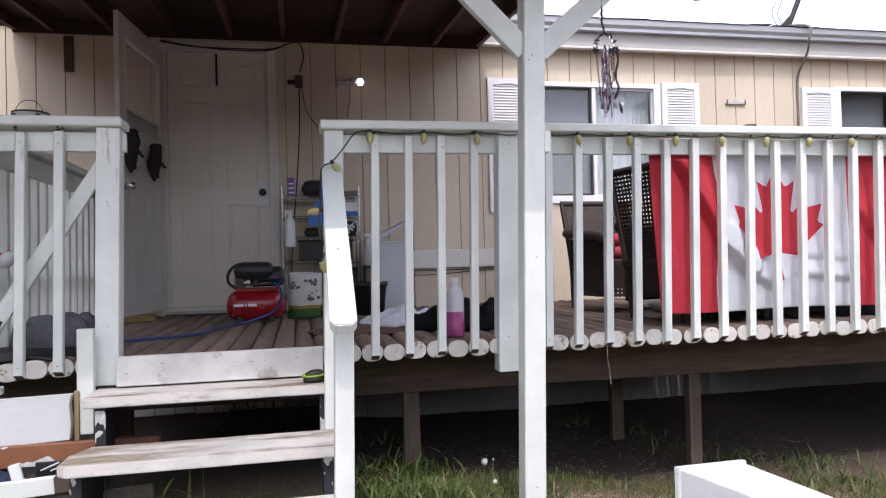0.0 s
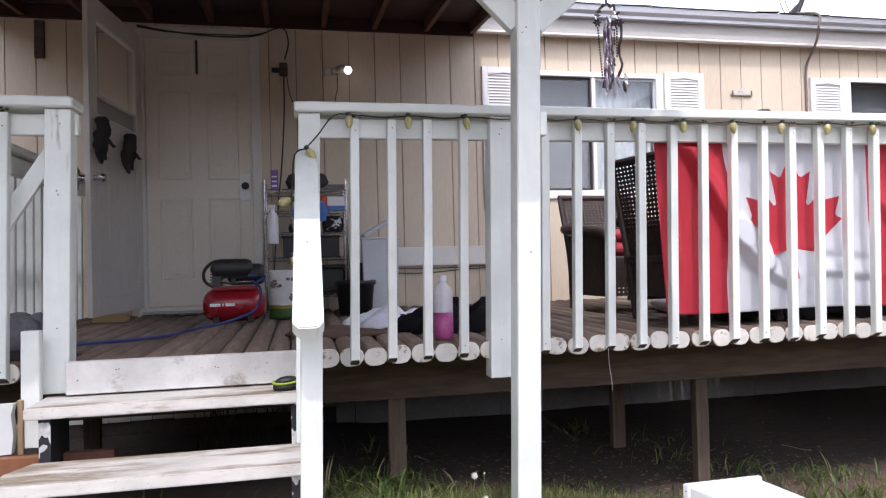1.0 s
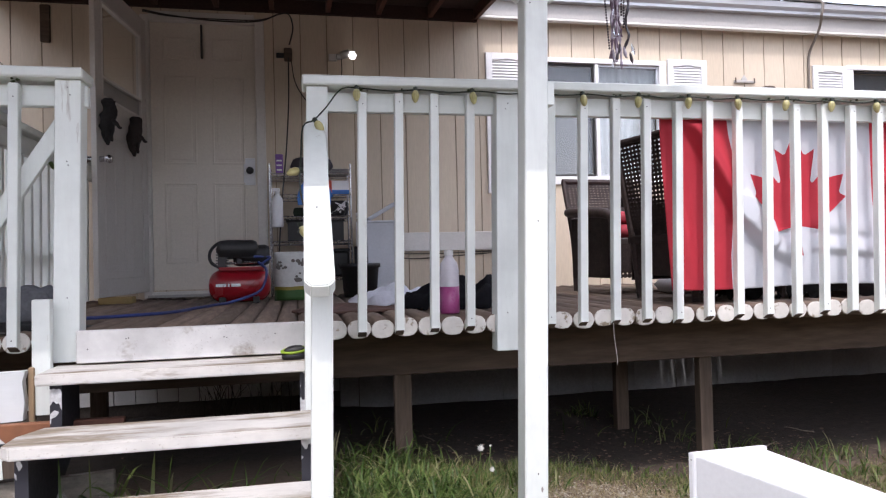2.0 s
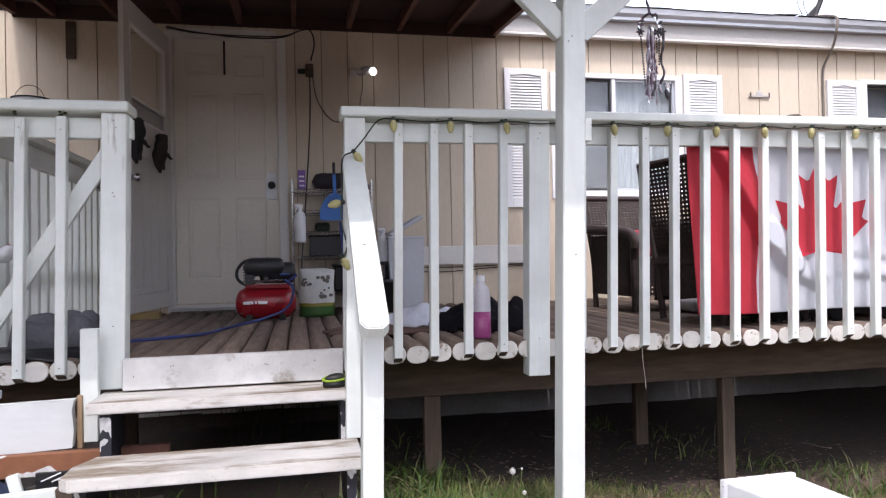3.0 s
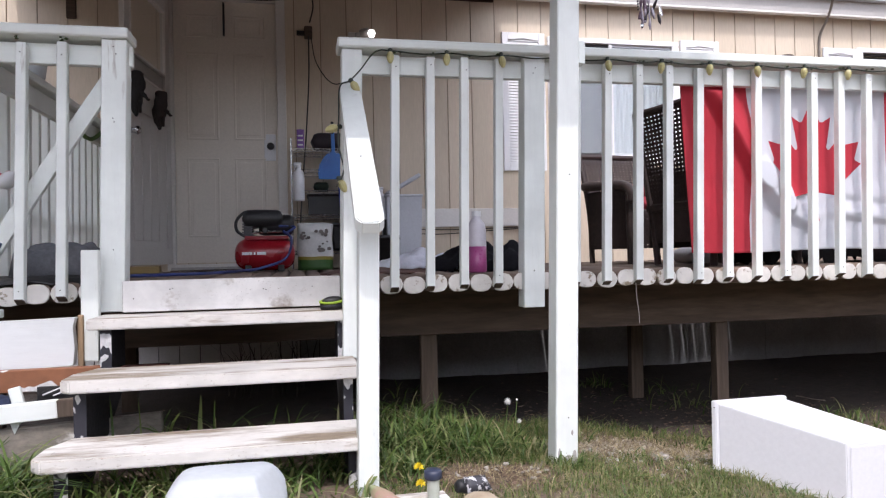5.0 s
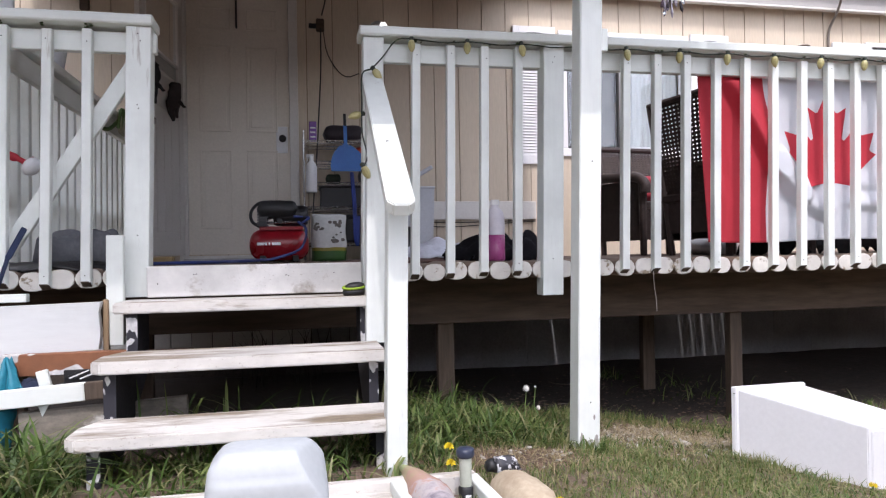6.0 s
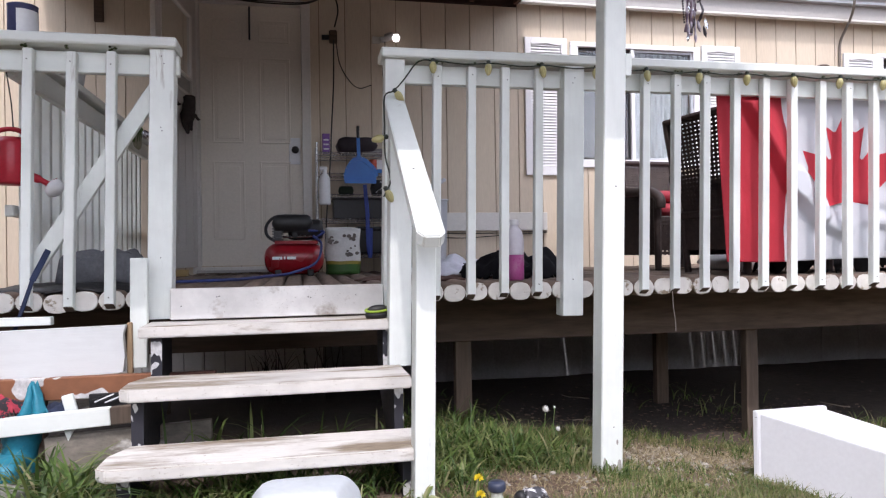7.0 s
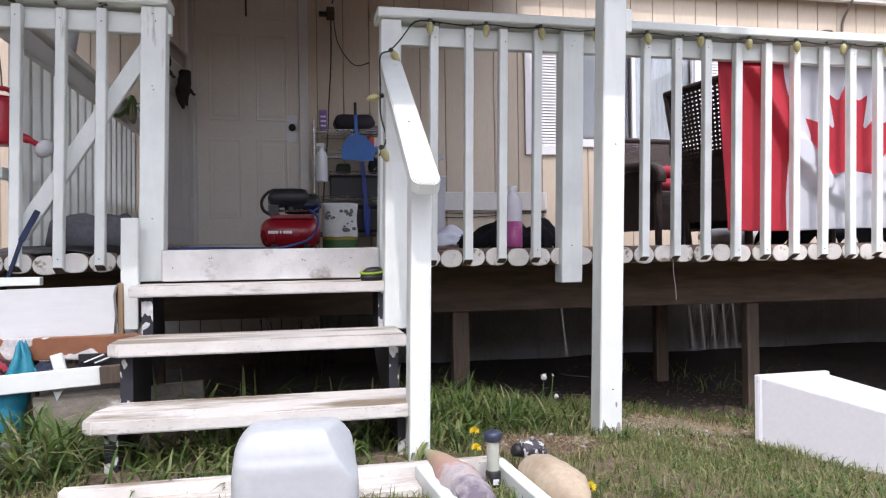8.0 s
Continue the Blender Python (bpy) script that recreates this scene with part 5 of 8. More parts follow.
# ---- things on the deck ----
def build_compressor():
    x0, x1, y, z = -0.592, -0.205, 1.62, 0.778
    r = 0.107
    c = thing("air_compressor", (-0.4, y, DECK_Z), label="red pancake-style air compressor with a black motor", category="air compressor")
    prof = [(0, 0), (0.03, 0.003), (0.06, 0.012), (0.083, 0.03), (0.099, 0.056), (r, 0.09), (r, 0.30), (0.099, 0.333), (0.083, 0.358), (0.06, 0.376), (0.03, 0.385), (0, 0.387)]
    tank = part("tank", lathe(prof, (0, 0, 0), 32, m=pose(x0, y, z, 0, 90, 0)), M_REDPAINT, c, "glossy red tank", True)
    for a, b in ((0.10, 0.104), (0.282, 0.286)):
        part("weld_band", lathe([(r, a), (r + 0.002, a + 0.004), (r + 0.002, b - 0.004), (r, b)], (0, 0, 0), 32, m=pose(x0, y, z, 0, 90, 0)), M_REDPAINT, tank)
    for xx in (x0 + 0.09, x1 - 0.09):
        for yy in (-0.07, 0.07):
            part("foot", box(xx - 0.02, xx + 0.02, y + yy - 0.02, y + yy + 0.02, DECK_Z, z - 0.07, bevel=0.004), M_BLACK, c)
    part("mount_plate", box(x0 + 0.07, x1 - 0.04, y - 0.07, y + 0.07, z + r - 0.012, z + r + 0.012), M_REDPAINT, c)
    motor = part("motor", lathe([(0, 0), (0.06, 0.004), (0.068, 0.03), (0.068, 0.2), (0.055, 0.225), (0, 0.23)], (0, 0, 0), 24, m=pose(x0 + 0.155, y, z + r + 0.085, 0, 90, 0)), M_BLACK, c, "black motor housing", True)
    part("shroud", cushion(0.27, 0.17, 0.12, (x0 + 0.185, y, z + r + 0.125)), M_BLACK, motor, "", True)
    head = bmesh.new()
    for k in range(7):
        add_box(head, x0 + 0.055, x0 + 0.125, y - 0.07, y + 0.05, z + r + 0.015 + k * 0.018, z + r + 0.023 + k * 0.018)
    add_box(head, x0 + 0.065, x0 + 0.115, y - 0.055, y + 0.035, z + r + 0.01, z + r + 0.14)
    part("pump_fins", head, surface("dark_cast_metal", (0.09, 0.09, 0.095), None, 0.45, metal=0.6), c)
    part("handle", tube(smooth_path([(x0 + 0.09, y - 0.05, z + r), (x0 + 0.025, y - 0.06, z + r + 0.045), (x0 + 0.02, y - 0.06, z + r + 0.11), (x0 + 0.07, y - 0.05, z + r + 0.165), (x0 + 0.15, y - 0.04, z + r + 0.175)]), 0.01, 8), M_BLACK, c)
    pipe = part("gauge_pipe", tube([(x0 + 0.12, y - 0.085, z + r + 0.035), (x1 - 0.08, y - 0.085, z + r + 0.04)], 0.008, 8), M_CHROME, c)
    part("gauge", lathe([(0, 0), (0.016, 0), (0.017, 0.012), (0, 0.013)], (0, 0, 0), 16, m=pose(x0 + 0.2, y - 0.088, z + r + 0.045, 90)), M_BLACK, pipe)
    # plain bars where the tank is lettered
    for a, b in ((0.035, 0.098), (0.108, 0.118), (0.128, 0.185)):
        bars = bmesh.new()
        xa, xb = x0 + a + 0.02, x0 + b + 0.02
        for k in range(3):
            t0, t1 = radians(-4 + k * 3.2), radians(-4 + (k + 1) * 3.2)
            bars.faces.new([bars.verts.new((xx, y - (r + 0.0015) * math.cos(t), z + 0.004 + (r + 0.0015) * math.sin(t))) for xx, t in ((xa, t0), (xb, t0), (xb, t1), (xa, t1))])
        part("lettering_bar", bars, M_WHITEPL, tank, "white bar of lettering")
    h = thing("air_hose", (-0.6, 1.2, DECK_Z), label="blue air hose lying across the deck timbers", category="hose")
    hose = surface("blue_rubber_hose", (0.025, 0.045, 0.20), None, 0.45)
    part("run", tube(smooth_path([(x1 - 0.07, y - 0.1, z + r + 0.04), (x1 - 0.02, y - 0.16, z + 0.09), (x1 - 0.06, y - 0.17, z - 0.03), (-0.42, 1.36, DECK_Z + 0.025), (-0.51, 1.22, DECK_Z + 0.016), (-0.60, 0.95, DECK_Z + 0.014), (-0.69, 0.70, DECK_Z + 0.014), (-0.99, 0.52, DECK_Z + 0.014), (-1.3, 0.55, DECK_Z + 0.014)], 8), 0.0085, 8), hose, h)
    part("run", tube(smooth_path([(x1 - 0.05, y - 0.1, z + r + 0.03), (x1 + 0.0, y - 0.05, z + r + 0.07), (x1 - 0.1, y - 0.08, z + r + 0.075)], 6), 0.008, 8), hose, h)


build_compressor()


def build_feed_bag():
    x0, x1, y0, y1, z0, z1 = -0.19, 0.05, 1.72, 1.80, DECK_Z, 0.985
    b = thing("pet_food_bag", ((x0 + x1) / 2, 1.76, z0), label="white pet food bag with grey print and a green foot", category="bag")
    bm = bmesh.new()
    n, k = 12, 14
    rows = []
    for j in range(k + 1):
        v = j / k
        z = z0 + (z1 - z0) * v
        th = 0.045 * (1 - v ** 5) + 0.006
        ring = []
        for i in range(2 * n):
            u = (i % n) / n
            s = 1 if i < n else -1
            uu = u if s > 0 else 1 - u
            bul = math.sin(math.pi * uu) ** 0.6
            ring.append(bm.verts.new((x0 + (x1 - x0) * uu + 0.004 * math.sin(9 * v + uu * 5), 1.76 - s * th * bul, z + 0.006 * math.sin(uu * 11) * v)))
        rows.append(ring)
    for r0, r1 in zip(rows, rows[1:]):
        for i in range(2 * n):
            fc = bm.faces.new((r0[i], r0[(i + 1) % (2 * n)], r1[(i + 1) % (2 * n)], r1[i]))
            zc = sum(q.co.z for q in fc.verts) / 4
            fc.material_index = 1 if zc < z0 + 0.07 else 2 if zc < z0 + 0.1 else 0
    bm.faces.new(rows[0])
    bm.faces.new(rows[-1])
    part("sack", bm, [surface("white_bag_film", (0.62, 0.62, 0.6), (0.5, 0.5, 0.48), 0.4, 9, 0.4), surface("green_bag_film", (0.035, 0.11, 0.022), None, 0.4), surface("yellow_bag_film", (0.28, 0.23, 0.03), None, 0.4)], b, "", True)
    rnd = random.Random(8)
    ink = surface("grey_brown_print", (0.16, 0.13, 0.11), (0.1, 0.09, 0.08), 0.5)
    for cx, cz, sx, sz, m in ((-0.14, 0.90, 0.026, 0.024, 9), (-0.03, 0.92, 0.04, 0.024, 9), (-0.02, 0.83, 0.045, 0.035, 10)):
        pr = bmesh.new()
        for i in range(m):
            a, c = cx + rnd.uniform(-sx, sx), cz + rnd.uniform(-sz, sz)
            d = rnd.uniform(0.006, 0.018)
            pr.faces.new([pr.verts.new((a + d * math.cos(t), 1.7085 - 0.0004 * i, c + d * 0.8 * math.sin(t))) for t in (0.3, 1.4, 2.4, 3.6, 4.6, 5.6)])
        part("print", pr, ink, b, "grey printed patch")


build_feed_bag()


def build_wire_shelf():
    x0, x1, y0, y1 = -0.225, 0.375, 2.30, 2.60
    s = thing("wire_shelf", (0.08, 2.45, DECK_Z), label="chrome wire shelf rack crowded with household things", category="shelf")
    for x in (x0, x1):
        for y in (y0, y1):
            part("upright", tube([(x, y, DECK_Z), (x, y, 1.66)], 0.008, 10), M_CHROME, s)
    for z in (1.585, 1.425, 1.262, 1.075, 0.80):
        t = bmesh.new()
        for y in (y0, y1):
            for dz in (0, -0.024):
                tube([(x0, y, z + dz), (x1, y, z + dz)], 0.0035, 6, t)
            n = 30
            tube([(x0 + (x1 - x0) * i / n, y, z - 0.024 * (i % 2)) for i in range(n + 1)], 0.0025, 5, t)
        for x in (x0, x1):
            tube([(x, y0, z), (x, y1, z)], 0.0035, 6, t)
        for i in range(1, 22):
            xx = x0 + (x1 - x0) * i / 22
            tube([(xx, y0, z), (xx, y1, z)], 0.002, 5, t)
        part("wire_tier", t, M_CHROME, s)


build_wire_shelf()


def bottle(name, at, r, h, mat, label, cat="bottle", pump=False, cap=None):
    b = thing(name, at, label=label, category=cat)
    x, y, z = at
    body = part("body", lathe([(0, 0), (r * 0.95, 0.0), (r, 0.01), (r, h * 0.66), (r * 0.8, h * 0.76), (r * 0.36, h * 0.82), (r * 0.36, h * 0.86), (0, h * 0.86)], at, 20), mat, b, "", True)
    if pump:
        part("spray_head", box(x - r * 0.95, x + r * 0.5, y - r * 0.35, y + r * 0.35, z + h * 0.9, z + h, bevel=0.006), cap or M_WHITEPL, b)
        neck = part("neck", lathe([(r * 0.42, h * 0.84), (r * 0.42, h * 0.92), (0, h * 0.92)], at, 14), cap or M_WHITEPL, b)
        part("trigger", beam((x - r * 0.6, y, z + h * 0.9), (x - r * 0.8, y, z + h * 0.8), 0.012, 0.008), cap or M_WHITEPL, b)
    else:
        part("cap", lathe([(r * 0.45, h * 0.84), (r * 0.45, h), (0, h)], at, 16), cap or M_WHITEPL, body)
    return b


def build_shelf_goods():
    pur = surface("purple_card", (0.25, 0.12, 0.42), (0.2, 0.09, 0.35), 0.5)
    p = thing("purple_box", (-0.15, 2.36, 1.588), label="small purple carton standing on the top shelf", category="box")
    part("carton", box(-0.18, -0.125, 2.33, 2.39, 1.588, 1.735), pur, p)
    for i in range(3):
        part("print_bar", box(-0.172, -0.133, 2.3285, 2.33, 1.61 + i * 0.035, 1.622 + i * 0.035, bevel=0), M_WHITEPL, p)
    bag = part("black_bag", cushion(0.33, 0.22, 0.13, (0.09, 2.45, 1.655)), surface("dark_plum_cloth", (0.03, 0.02, 0.028), (0.02, 0.014, 0.02), 0.6, 8, 0.5), smooth=True)
    tagged(bag, "dark plum soft bag lying on the top shelf", "bag")
    bottle("spray_bottle", (-0.17, 2.255, 1.18), 0.042, 0.29, M_WHITEPL, "white spray bottle hooked on the wire shelf", pump=True)
    t = thing("plastic_crate", (0.05, 2.45, 1.078), label="black plastic crate on the lower wire shelf", category="crate")
    bm = bmesh.new()
    for q in ((-0.10, 0.32, 2.34, 2.35), (-0.10, 0.32, 2.57, 2.58), (-0.10, -0.09, 2.35, 2.57), (0.31, 0.32, 2.35, 2.57)):
        add_box(bm, q[0], q[1], q[2], q[3], 1.08, 1.23, bevel=0.002)
    add_box(bm, -0.09, 0.31, 2.35, 2.57, 1.08, 1.09)
    part("tub", bm, M_BLACK, t)
    part("rim", tube([(-0.105, 2.335, 1.23), (0.325, 2.335, 1.23), (0.325, 2.585, 1.23), (-0.105, 2.585, 1.23), (-0.105, 2.335, 1.23)], 0.008, 6), M_BLACK, t)
    bx = thing("wipes_box", (0.29, 2.4, 1.428), label="white and blue carton on the wire shelf", category="box")
    part("carton", box(0.20, 0.365, 2.33, 2.47, 1.43, 1.535), M_WHITEPL, bx)
    part("blue_band", box(0.1985, 0.3665, 2.3285, 2.4715, 1.43, 1.465), M_BLUE, bx)
    rd = thing("red_can", (0.17, 2.4, 1.428), label="small red can on the wire shelf", category="can")
    part("can", lathe([(0, 0), (0.03, 0), (0.03, 0.1), (0.026, 0.105), (0, 0.105)], (0.205, 2.32, 1.43), 18), surface("red_label", (0.55, 0.06, 0.02), None, 0.35), rd, "", True)
    gl = part("folded_magazines", box(0.13, 0.37, 2.36, 2.57, 1.59, 1.63, pose(0, 0, 0)), surface("mixed_paper", (0.3, 0.28, 0.27), (0.1, 0.09, 0.1), 0.7, 60, 0.6, (1, 1, 6)))
    tagged(gl, "stack of dark folded papers on the top shelf", "papers")
    gr = part("green_cloth", cushion(0.12, 0.12, 0.07, (0.0, 2.42, 1.30)), surface("dark_green_cloth", (0.02, 0.035, 0.02), None, 0.8), smooth=True)
    tagged(gr, "dark green cloth bundled on a wire shelf", "cloth")
    tote = thing("black_tote", (0.22, 2.45, 0.803), label="black plastic tote on the lowest wire shelf", category="tote")
    part("tub", box(0.08, 0.355, 2.33, 2.57, 0.805, 0.99, bevel=0.012), M_BLACK, tote)
    part("lid", box(0.07, 0.362, 2.322, 2.578, 0.991, 1.015, bevel=0.006), M_BLACK, tote)
    dc = part("dark_cloth", cushion(0.17, 0.2, 0.12, (0.28, 2.43, 1.325)), surface("charcoal_cloth", (0.03, 0.03, 0.034), (0.018, 0.018, 0.02), 0.9, 12, 0.5), smooth=True)
    tagged(dc, "charcoal cloth bundled on a wire shelf", "cloth")
    # dustpan hooked on the shelf front
    d = thing("dustpan", (0.11, 2.26, 1.33), label="bright blue plastic dustpan hung on the shelf", category="dustpan")
    y = 2.268
    pan = bmesh.new()
    out = [(-0.005, 1.345), (0.222, 1.345), (0.226, 1.40), (0.205, 1.46), (0.16, 1.505), (0.115, 1.535), (0.065, 1.535), (0.028, 1.50), (0.002, 1.455), (-0.012, 1.40)]
    f0 = [pan.verts.new((a, y, b)) for a, b in out]
    f1 = [pan.verts.new((a, y + 0.008, b)) for a, b in out]
    pan.faces.new(f0)
    pan.faces.new(f1)
    for i in range(len(out)):
        j = (i + 1) % len(out)
        pan.faces.new((f0[i], f0[j], f1[j], f1[i]))
    part("pan", pan, M_BLUE, d)
    for (a, b), (c_, d_) in zip(out[2:], out[3:] + out[:1]):
        if (a, b) != out[0]:
            part("side_wall", beam((a, y - 0.012, b), (c_, y - 0.012, d_), 0.03, 0.005, up=(0, 1, 0), bevel=0), M_BLUE, d)
    part("grip", beam((0.092, y, 1.53), (0.088, y, 1.70), 0.026, 0.016, up=(0, 1, 0)), M_BLUE, d)
    part("loop", tube([(0.088, y, 1.69), (0.087, y, 1.785)], 0.011, 8), M_BLACK, d, "black grip end")
    c = thing("cable_bundle", (0.14, 2.27, 0.9), label="blue cable hanging from the shelf front", category="cable")
    bl = surface("blue_cable", (0.03, 0.06, 0.33), None, 0.45)
    for k in range(3):
        part("loop", tube(smooth_path([(0.125 + 0.008 * k, 2.262 - 0.007 * k, 1.335), (0.14 + 0.010 * k, 2.255, 1.1), (0.145 + 0.008 * k, 2.255, 0.86), (0.165 + 0.006 * k, 2.26, 0.78), (0.17 + 0.008 * k, 2.265, 1.0)]), 0.006, 6), bl, c)
    w = thing("wire_tangle", (0.3, 2.27, 1.25), label="tangle of black and white leads on the shelf", category="cables")
    for k in range(5):
        rr = random.Random(k)
        part("lead", tube(smooth_path([(0.22 + rr.uniform(0, .13), 2.285 + 0.02 * k, 1.27 + rr.uniform(0, .12)) for _ in range(7)], 5), 0.004, 5), M_BLACK if k % 2 else M_WHITEPL, w)


build_shelf_goods()


def build_bins():
    b = thing("storage_bin", (0.62, 2.25, DECK_Z), label="tall grey-white plastic bin with its lid ajar", category="bin")
    gw = surface("grey_white_plastic", (0.60, 0.62, 0.66), (0.52, 0.54, 0.58), 0.5, 2, 0.3)
    bm = bmesh.new()
    lo = [bm.verts.new(p) for p in ((0.48, 2.06, DECK_Z), (0.72, 2.06, DECK_Z), (0.72, 2.42, DECK_Z), (0.48, 2.42, DECK_Z))]
    hi = [bm.verts.new(p) for p in ((0.465, 2.04, 1.20), (0.735, 2.04, 1.20), (0.735, 2.44, 1.20), (0.465, 2.44, 1.20))]
    bm.faces.new(lo)
    for i in range(4):
        bm.faces.new((lo[i], lo[(i + 1) % 4], hi[(i + 1) % 4], hi[i]))
    ob = part("tub", bm, gw, b)
    ob.modifiers.new("thick", "SOLIDIFY").thickness = 0.004
    part("rim", tube([(0.465, 2.04, 1.20), (0.735, 2.04, 1.20), (0.735, 2.44, 1.20), (0.465, 2.44, 1.20), (0.465, 2.04, 1.20)], 0.009, 8), gw, b)
    part("lid", box(-0.14, 0.14, -0.2, 0.2, 0, 0.03, pose(0.61, 2.24, 1.275, 0, -30, 0), 0.006), gw, b, "tilted lid")
    bottle("pump_bottle", (0.437, 2.16, DECK_Z + 0.36), 0.04, 0.25, M_WHITEPL, "white pump spray bottle with a green label", pump=True)
    lab = thing("black_tub", (0.4, 1.98, DECK_Z), label="black plastic tub on the deck beside the bin", category="tub")
    bm = bmesh.new()
    lathe([(0, 0), (0.115, 0.0), (0.135, 0.20), (0.148, 0.205), (0.148, 0.235), (0.135, 0.235), (0.12, 0.03), (0, 0.03)], (0.405, 1.98, DECK_Z), 24, bm)
    part("tub", bm, M_BLACK, lab, "", True)
    st = thing("stool", (0.437, 2.17, DECK_Z), label="dark low stand under the spray bottle", category="stand")
    part("top", box(0.385, 0.478, 2.10, 2.24, DECK_Z + 0.335, DECK_Z + 0.36), M_BLACK, st)
    for dx in (0.395, 0.466):
        for dy in (2.12, 2.22):
            part("leg", box(dx - 0.008, dx + 0.008, dy - 0.008, dy + 0.008, DECK_Z, DECK_Z + 0.335), M_BLACK, st)


build_bins()


def heap(name, cx, cy, w, d, h, mat, label, cat, seed=1, z=DECK_Z, n=26):
    """A crumpled heap of cloth."""
    bm = bmesh.new()
    g = {}
    for i in range(n + 1):
        for k in range(n + 1):
            u, v = 2 * i / n - 1, 2 * k / n - 1
            rr = math.sqrt(u * u + v * v) + 0.22 * noise.noise((u * 1.6 + seed, v * 1.6, seed * 3.1))
            t = max(0.0, 1 - max(rr, 0.0) ** 2.2)
            zz = h * t ** 0.6 * (0.72 + 0.5 * noise.noise((u * 2.3, v * 2.3, seed))) + 0.14 * h * noise.noise((u * 6 + v * 3, v * 5, seed + 5)) * (t > 0) * t ** 0.3
            g[i, k] = (bm.verts.new((cx + u * w / 2, cy + v * d / 2, z + max(zz, 0) - 0.004)), t)
    for i in range(n):
        for k in range(n):
            q = [g[i, k], g[i + 1, k], g[i + 1, k + 1], g[i, k + 1]]
            if sum(a[1] > 0 for a in q) >= 2:
                bm.faces.new([a[0] for a in q])
    for v in [v for v in bm.verts if not v.link_faces]:
        bm.verts.remove(v)
    ob = part(name, bm, mat, smooth=True)
    ob.modifiers.new("thick", "SOLIDIFY").thickness = 0.008
    return tagged(ob, label, cat)


heap("white_cloth", 0.53, 0.82, 0.58, 0.42, 0.135, surface("white_cotton", (0.68, 0.69, 0.76), (0.58, 0.59, 0.66), 0.9, 9, 0.4, bump=0.3), "crumpled white cloth heaped on the deck", "cloth", 2)
heap("black_cloth", 0.80, 0.62, 0.62, 0.42, 0.18, surface("black_cotton", (0.009, 0.0085, 0.011), (0.006, 0.0055, 0.007), 0.9, 9, 0.4, bump=0.3, spec=0.12), "black cloth heaped on the deck timbers", "cloth", 4)
heap("red_mat", 0.30, 0.72, 0.8, 0.5, 0.035, surface("faded_red_rag", (0.13, 0.06, 0.045), (0.08, 0.05, 0.04), 0.95, 9, 0.5, bump=0.4), "faded red-brown rag lying flat on the deck", "cloth", 9)
bl = bmesh.new()
bl_top, bl_n = {}, 24
for i in range(bl_n + 1):
    for k in range(bl_n + 1):
        u, v = 2 * i / bl_n - 1, 2 * k / bl_n - 1
        q = (max(0.0, 1 - u ** 8) * max(0.0, 1 - v ** 8)) ** 0.4
        fold = 0.03 * noise.noise((u * 1.7, v * 2.5, 4)) + 0.014 * math.sin(9 * v + 4 * u + 2 * noise.noise((u * 2, v * 2, 1)))
        bl_top[i, k] = bl.verts.new((-1.235 + 0.165 * u * (1 - 0.05 * v), 0.36 + 0.17 * v + 0.012 * noise.noise((u * 3, v * 3, 8)), DECK_Z + 0.012 + (0.145 + fold) * q))
for i in range(bl_n):
    for k in range(bl_n):
        bl.faces.new((bl_top[i, k], bl_top[i + 1, k], bl_top[i + 1, k + 1], bl_top[i, k + 1]))
gb = part("grey_blanket", bl, surface("slate_grey_fleece", (0.16, 0.165, 0.18), (0.09, 0.095, 0.105), 0.95, 9, 0.6, bump=0.3), smooth=True)
gb.modifiers.new("thick", "SOLIDIFY").thickness = 0.008
tagged(gb, "slate grey folded blanket behind the balusters", "blanket")
heap("black_tarp", 2.86, 0.42, 1.25, 0.5, 0.30, surface("black_tarp_sheet", (0.012, 0.011, 0.012), (0.008, 0.007, 0.008), 0.7, 9, 0.4, bump=0.3, spec=0.2), "black tarp bundled on the deck behind the flag", "tarp", 31)
heap("dark_tray_cloth", -1.3, 0.26, 0.75, 0.5, 0.05, M_BLACK, "black plastic sheet under the grey blanket", "sheet", 14)


def build_pink_bottle():
    b = thing("detergent_jug", (0.659, 0.12, DECK_Z), label="clear plastic bottle half full of pink liquid", category="bottle")
    x, y, z, r = 0.659, 0.14, DECK_Z - 0.002, 0.046
    clear = surface("cloudy_plastic", (0.66, 0.65, 0.70), (0.60, 0.58, 0.64), 0.35, 6, 0.3, bump=0.03)
    pink = surface("pink_liquid", (0.37, 0.075, 0.235), (0.31, 0.055, 0.195), 0.3, 6, 0.3, bump=0.02)
    part("liquid_part", lathe([(0, 0), (r - 0.004, 0.0), (r, 0.008), (r, 0.125), (0, 0.125)], (x, y, z), 24), pink, b, "pink lower half", True)
    upper = part("upper_part", lathe([(r, 0.125), (r, 0.20), (r * 0.85, 0.235), (r * 0.42, 0.26), (r * 0.4, 0.275)], (x, y, z), 24), clear, b, "cloudy empty upper half", True)
    part("cap", lathe([(r * 0.48, 0.27), (r * 0.48, 0.295), (0, 0.297)], (x, y, z), 18), M_WHITEPL, upper)


build_pink_bottle()


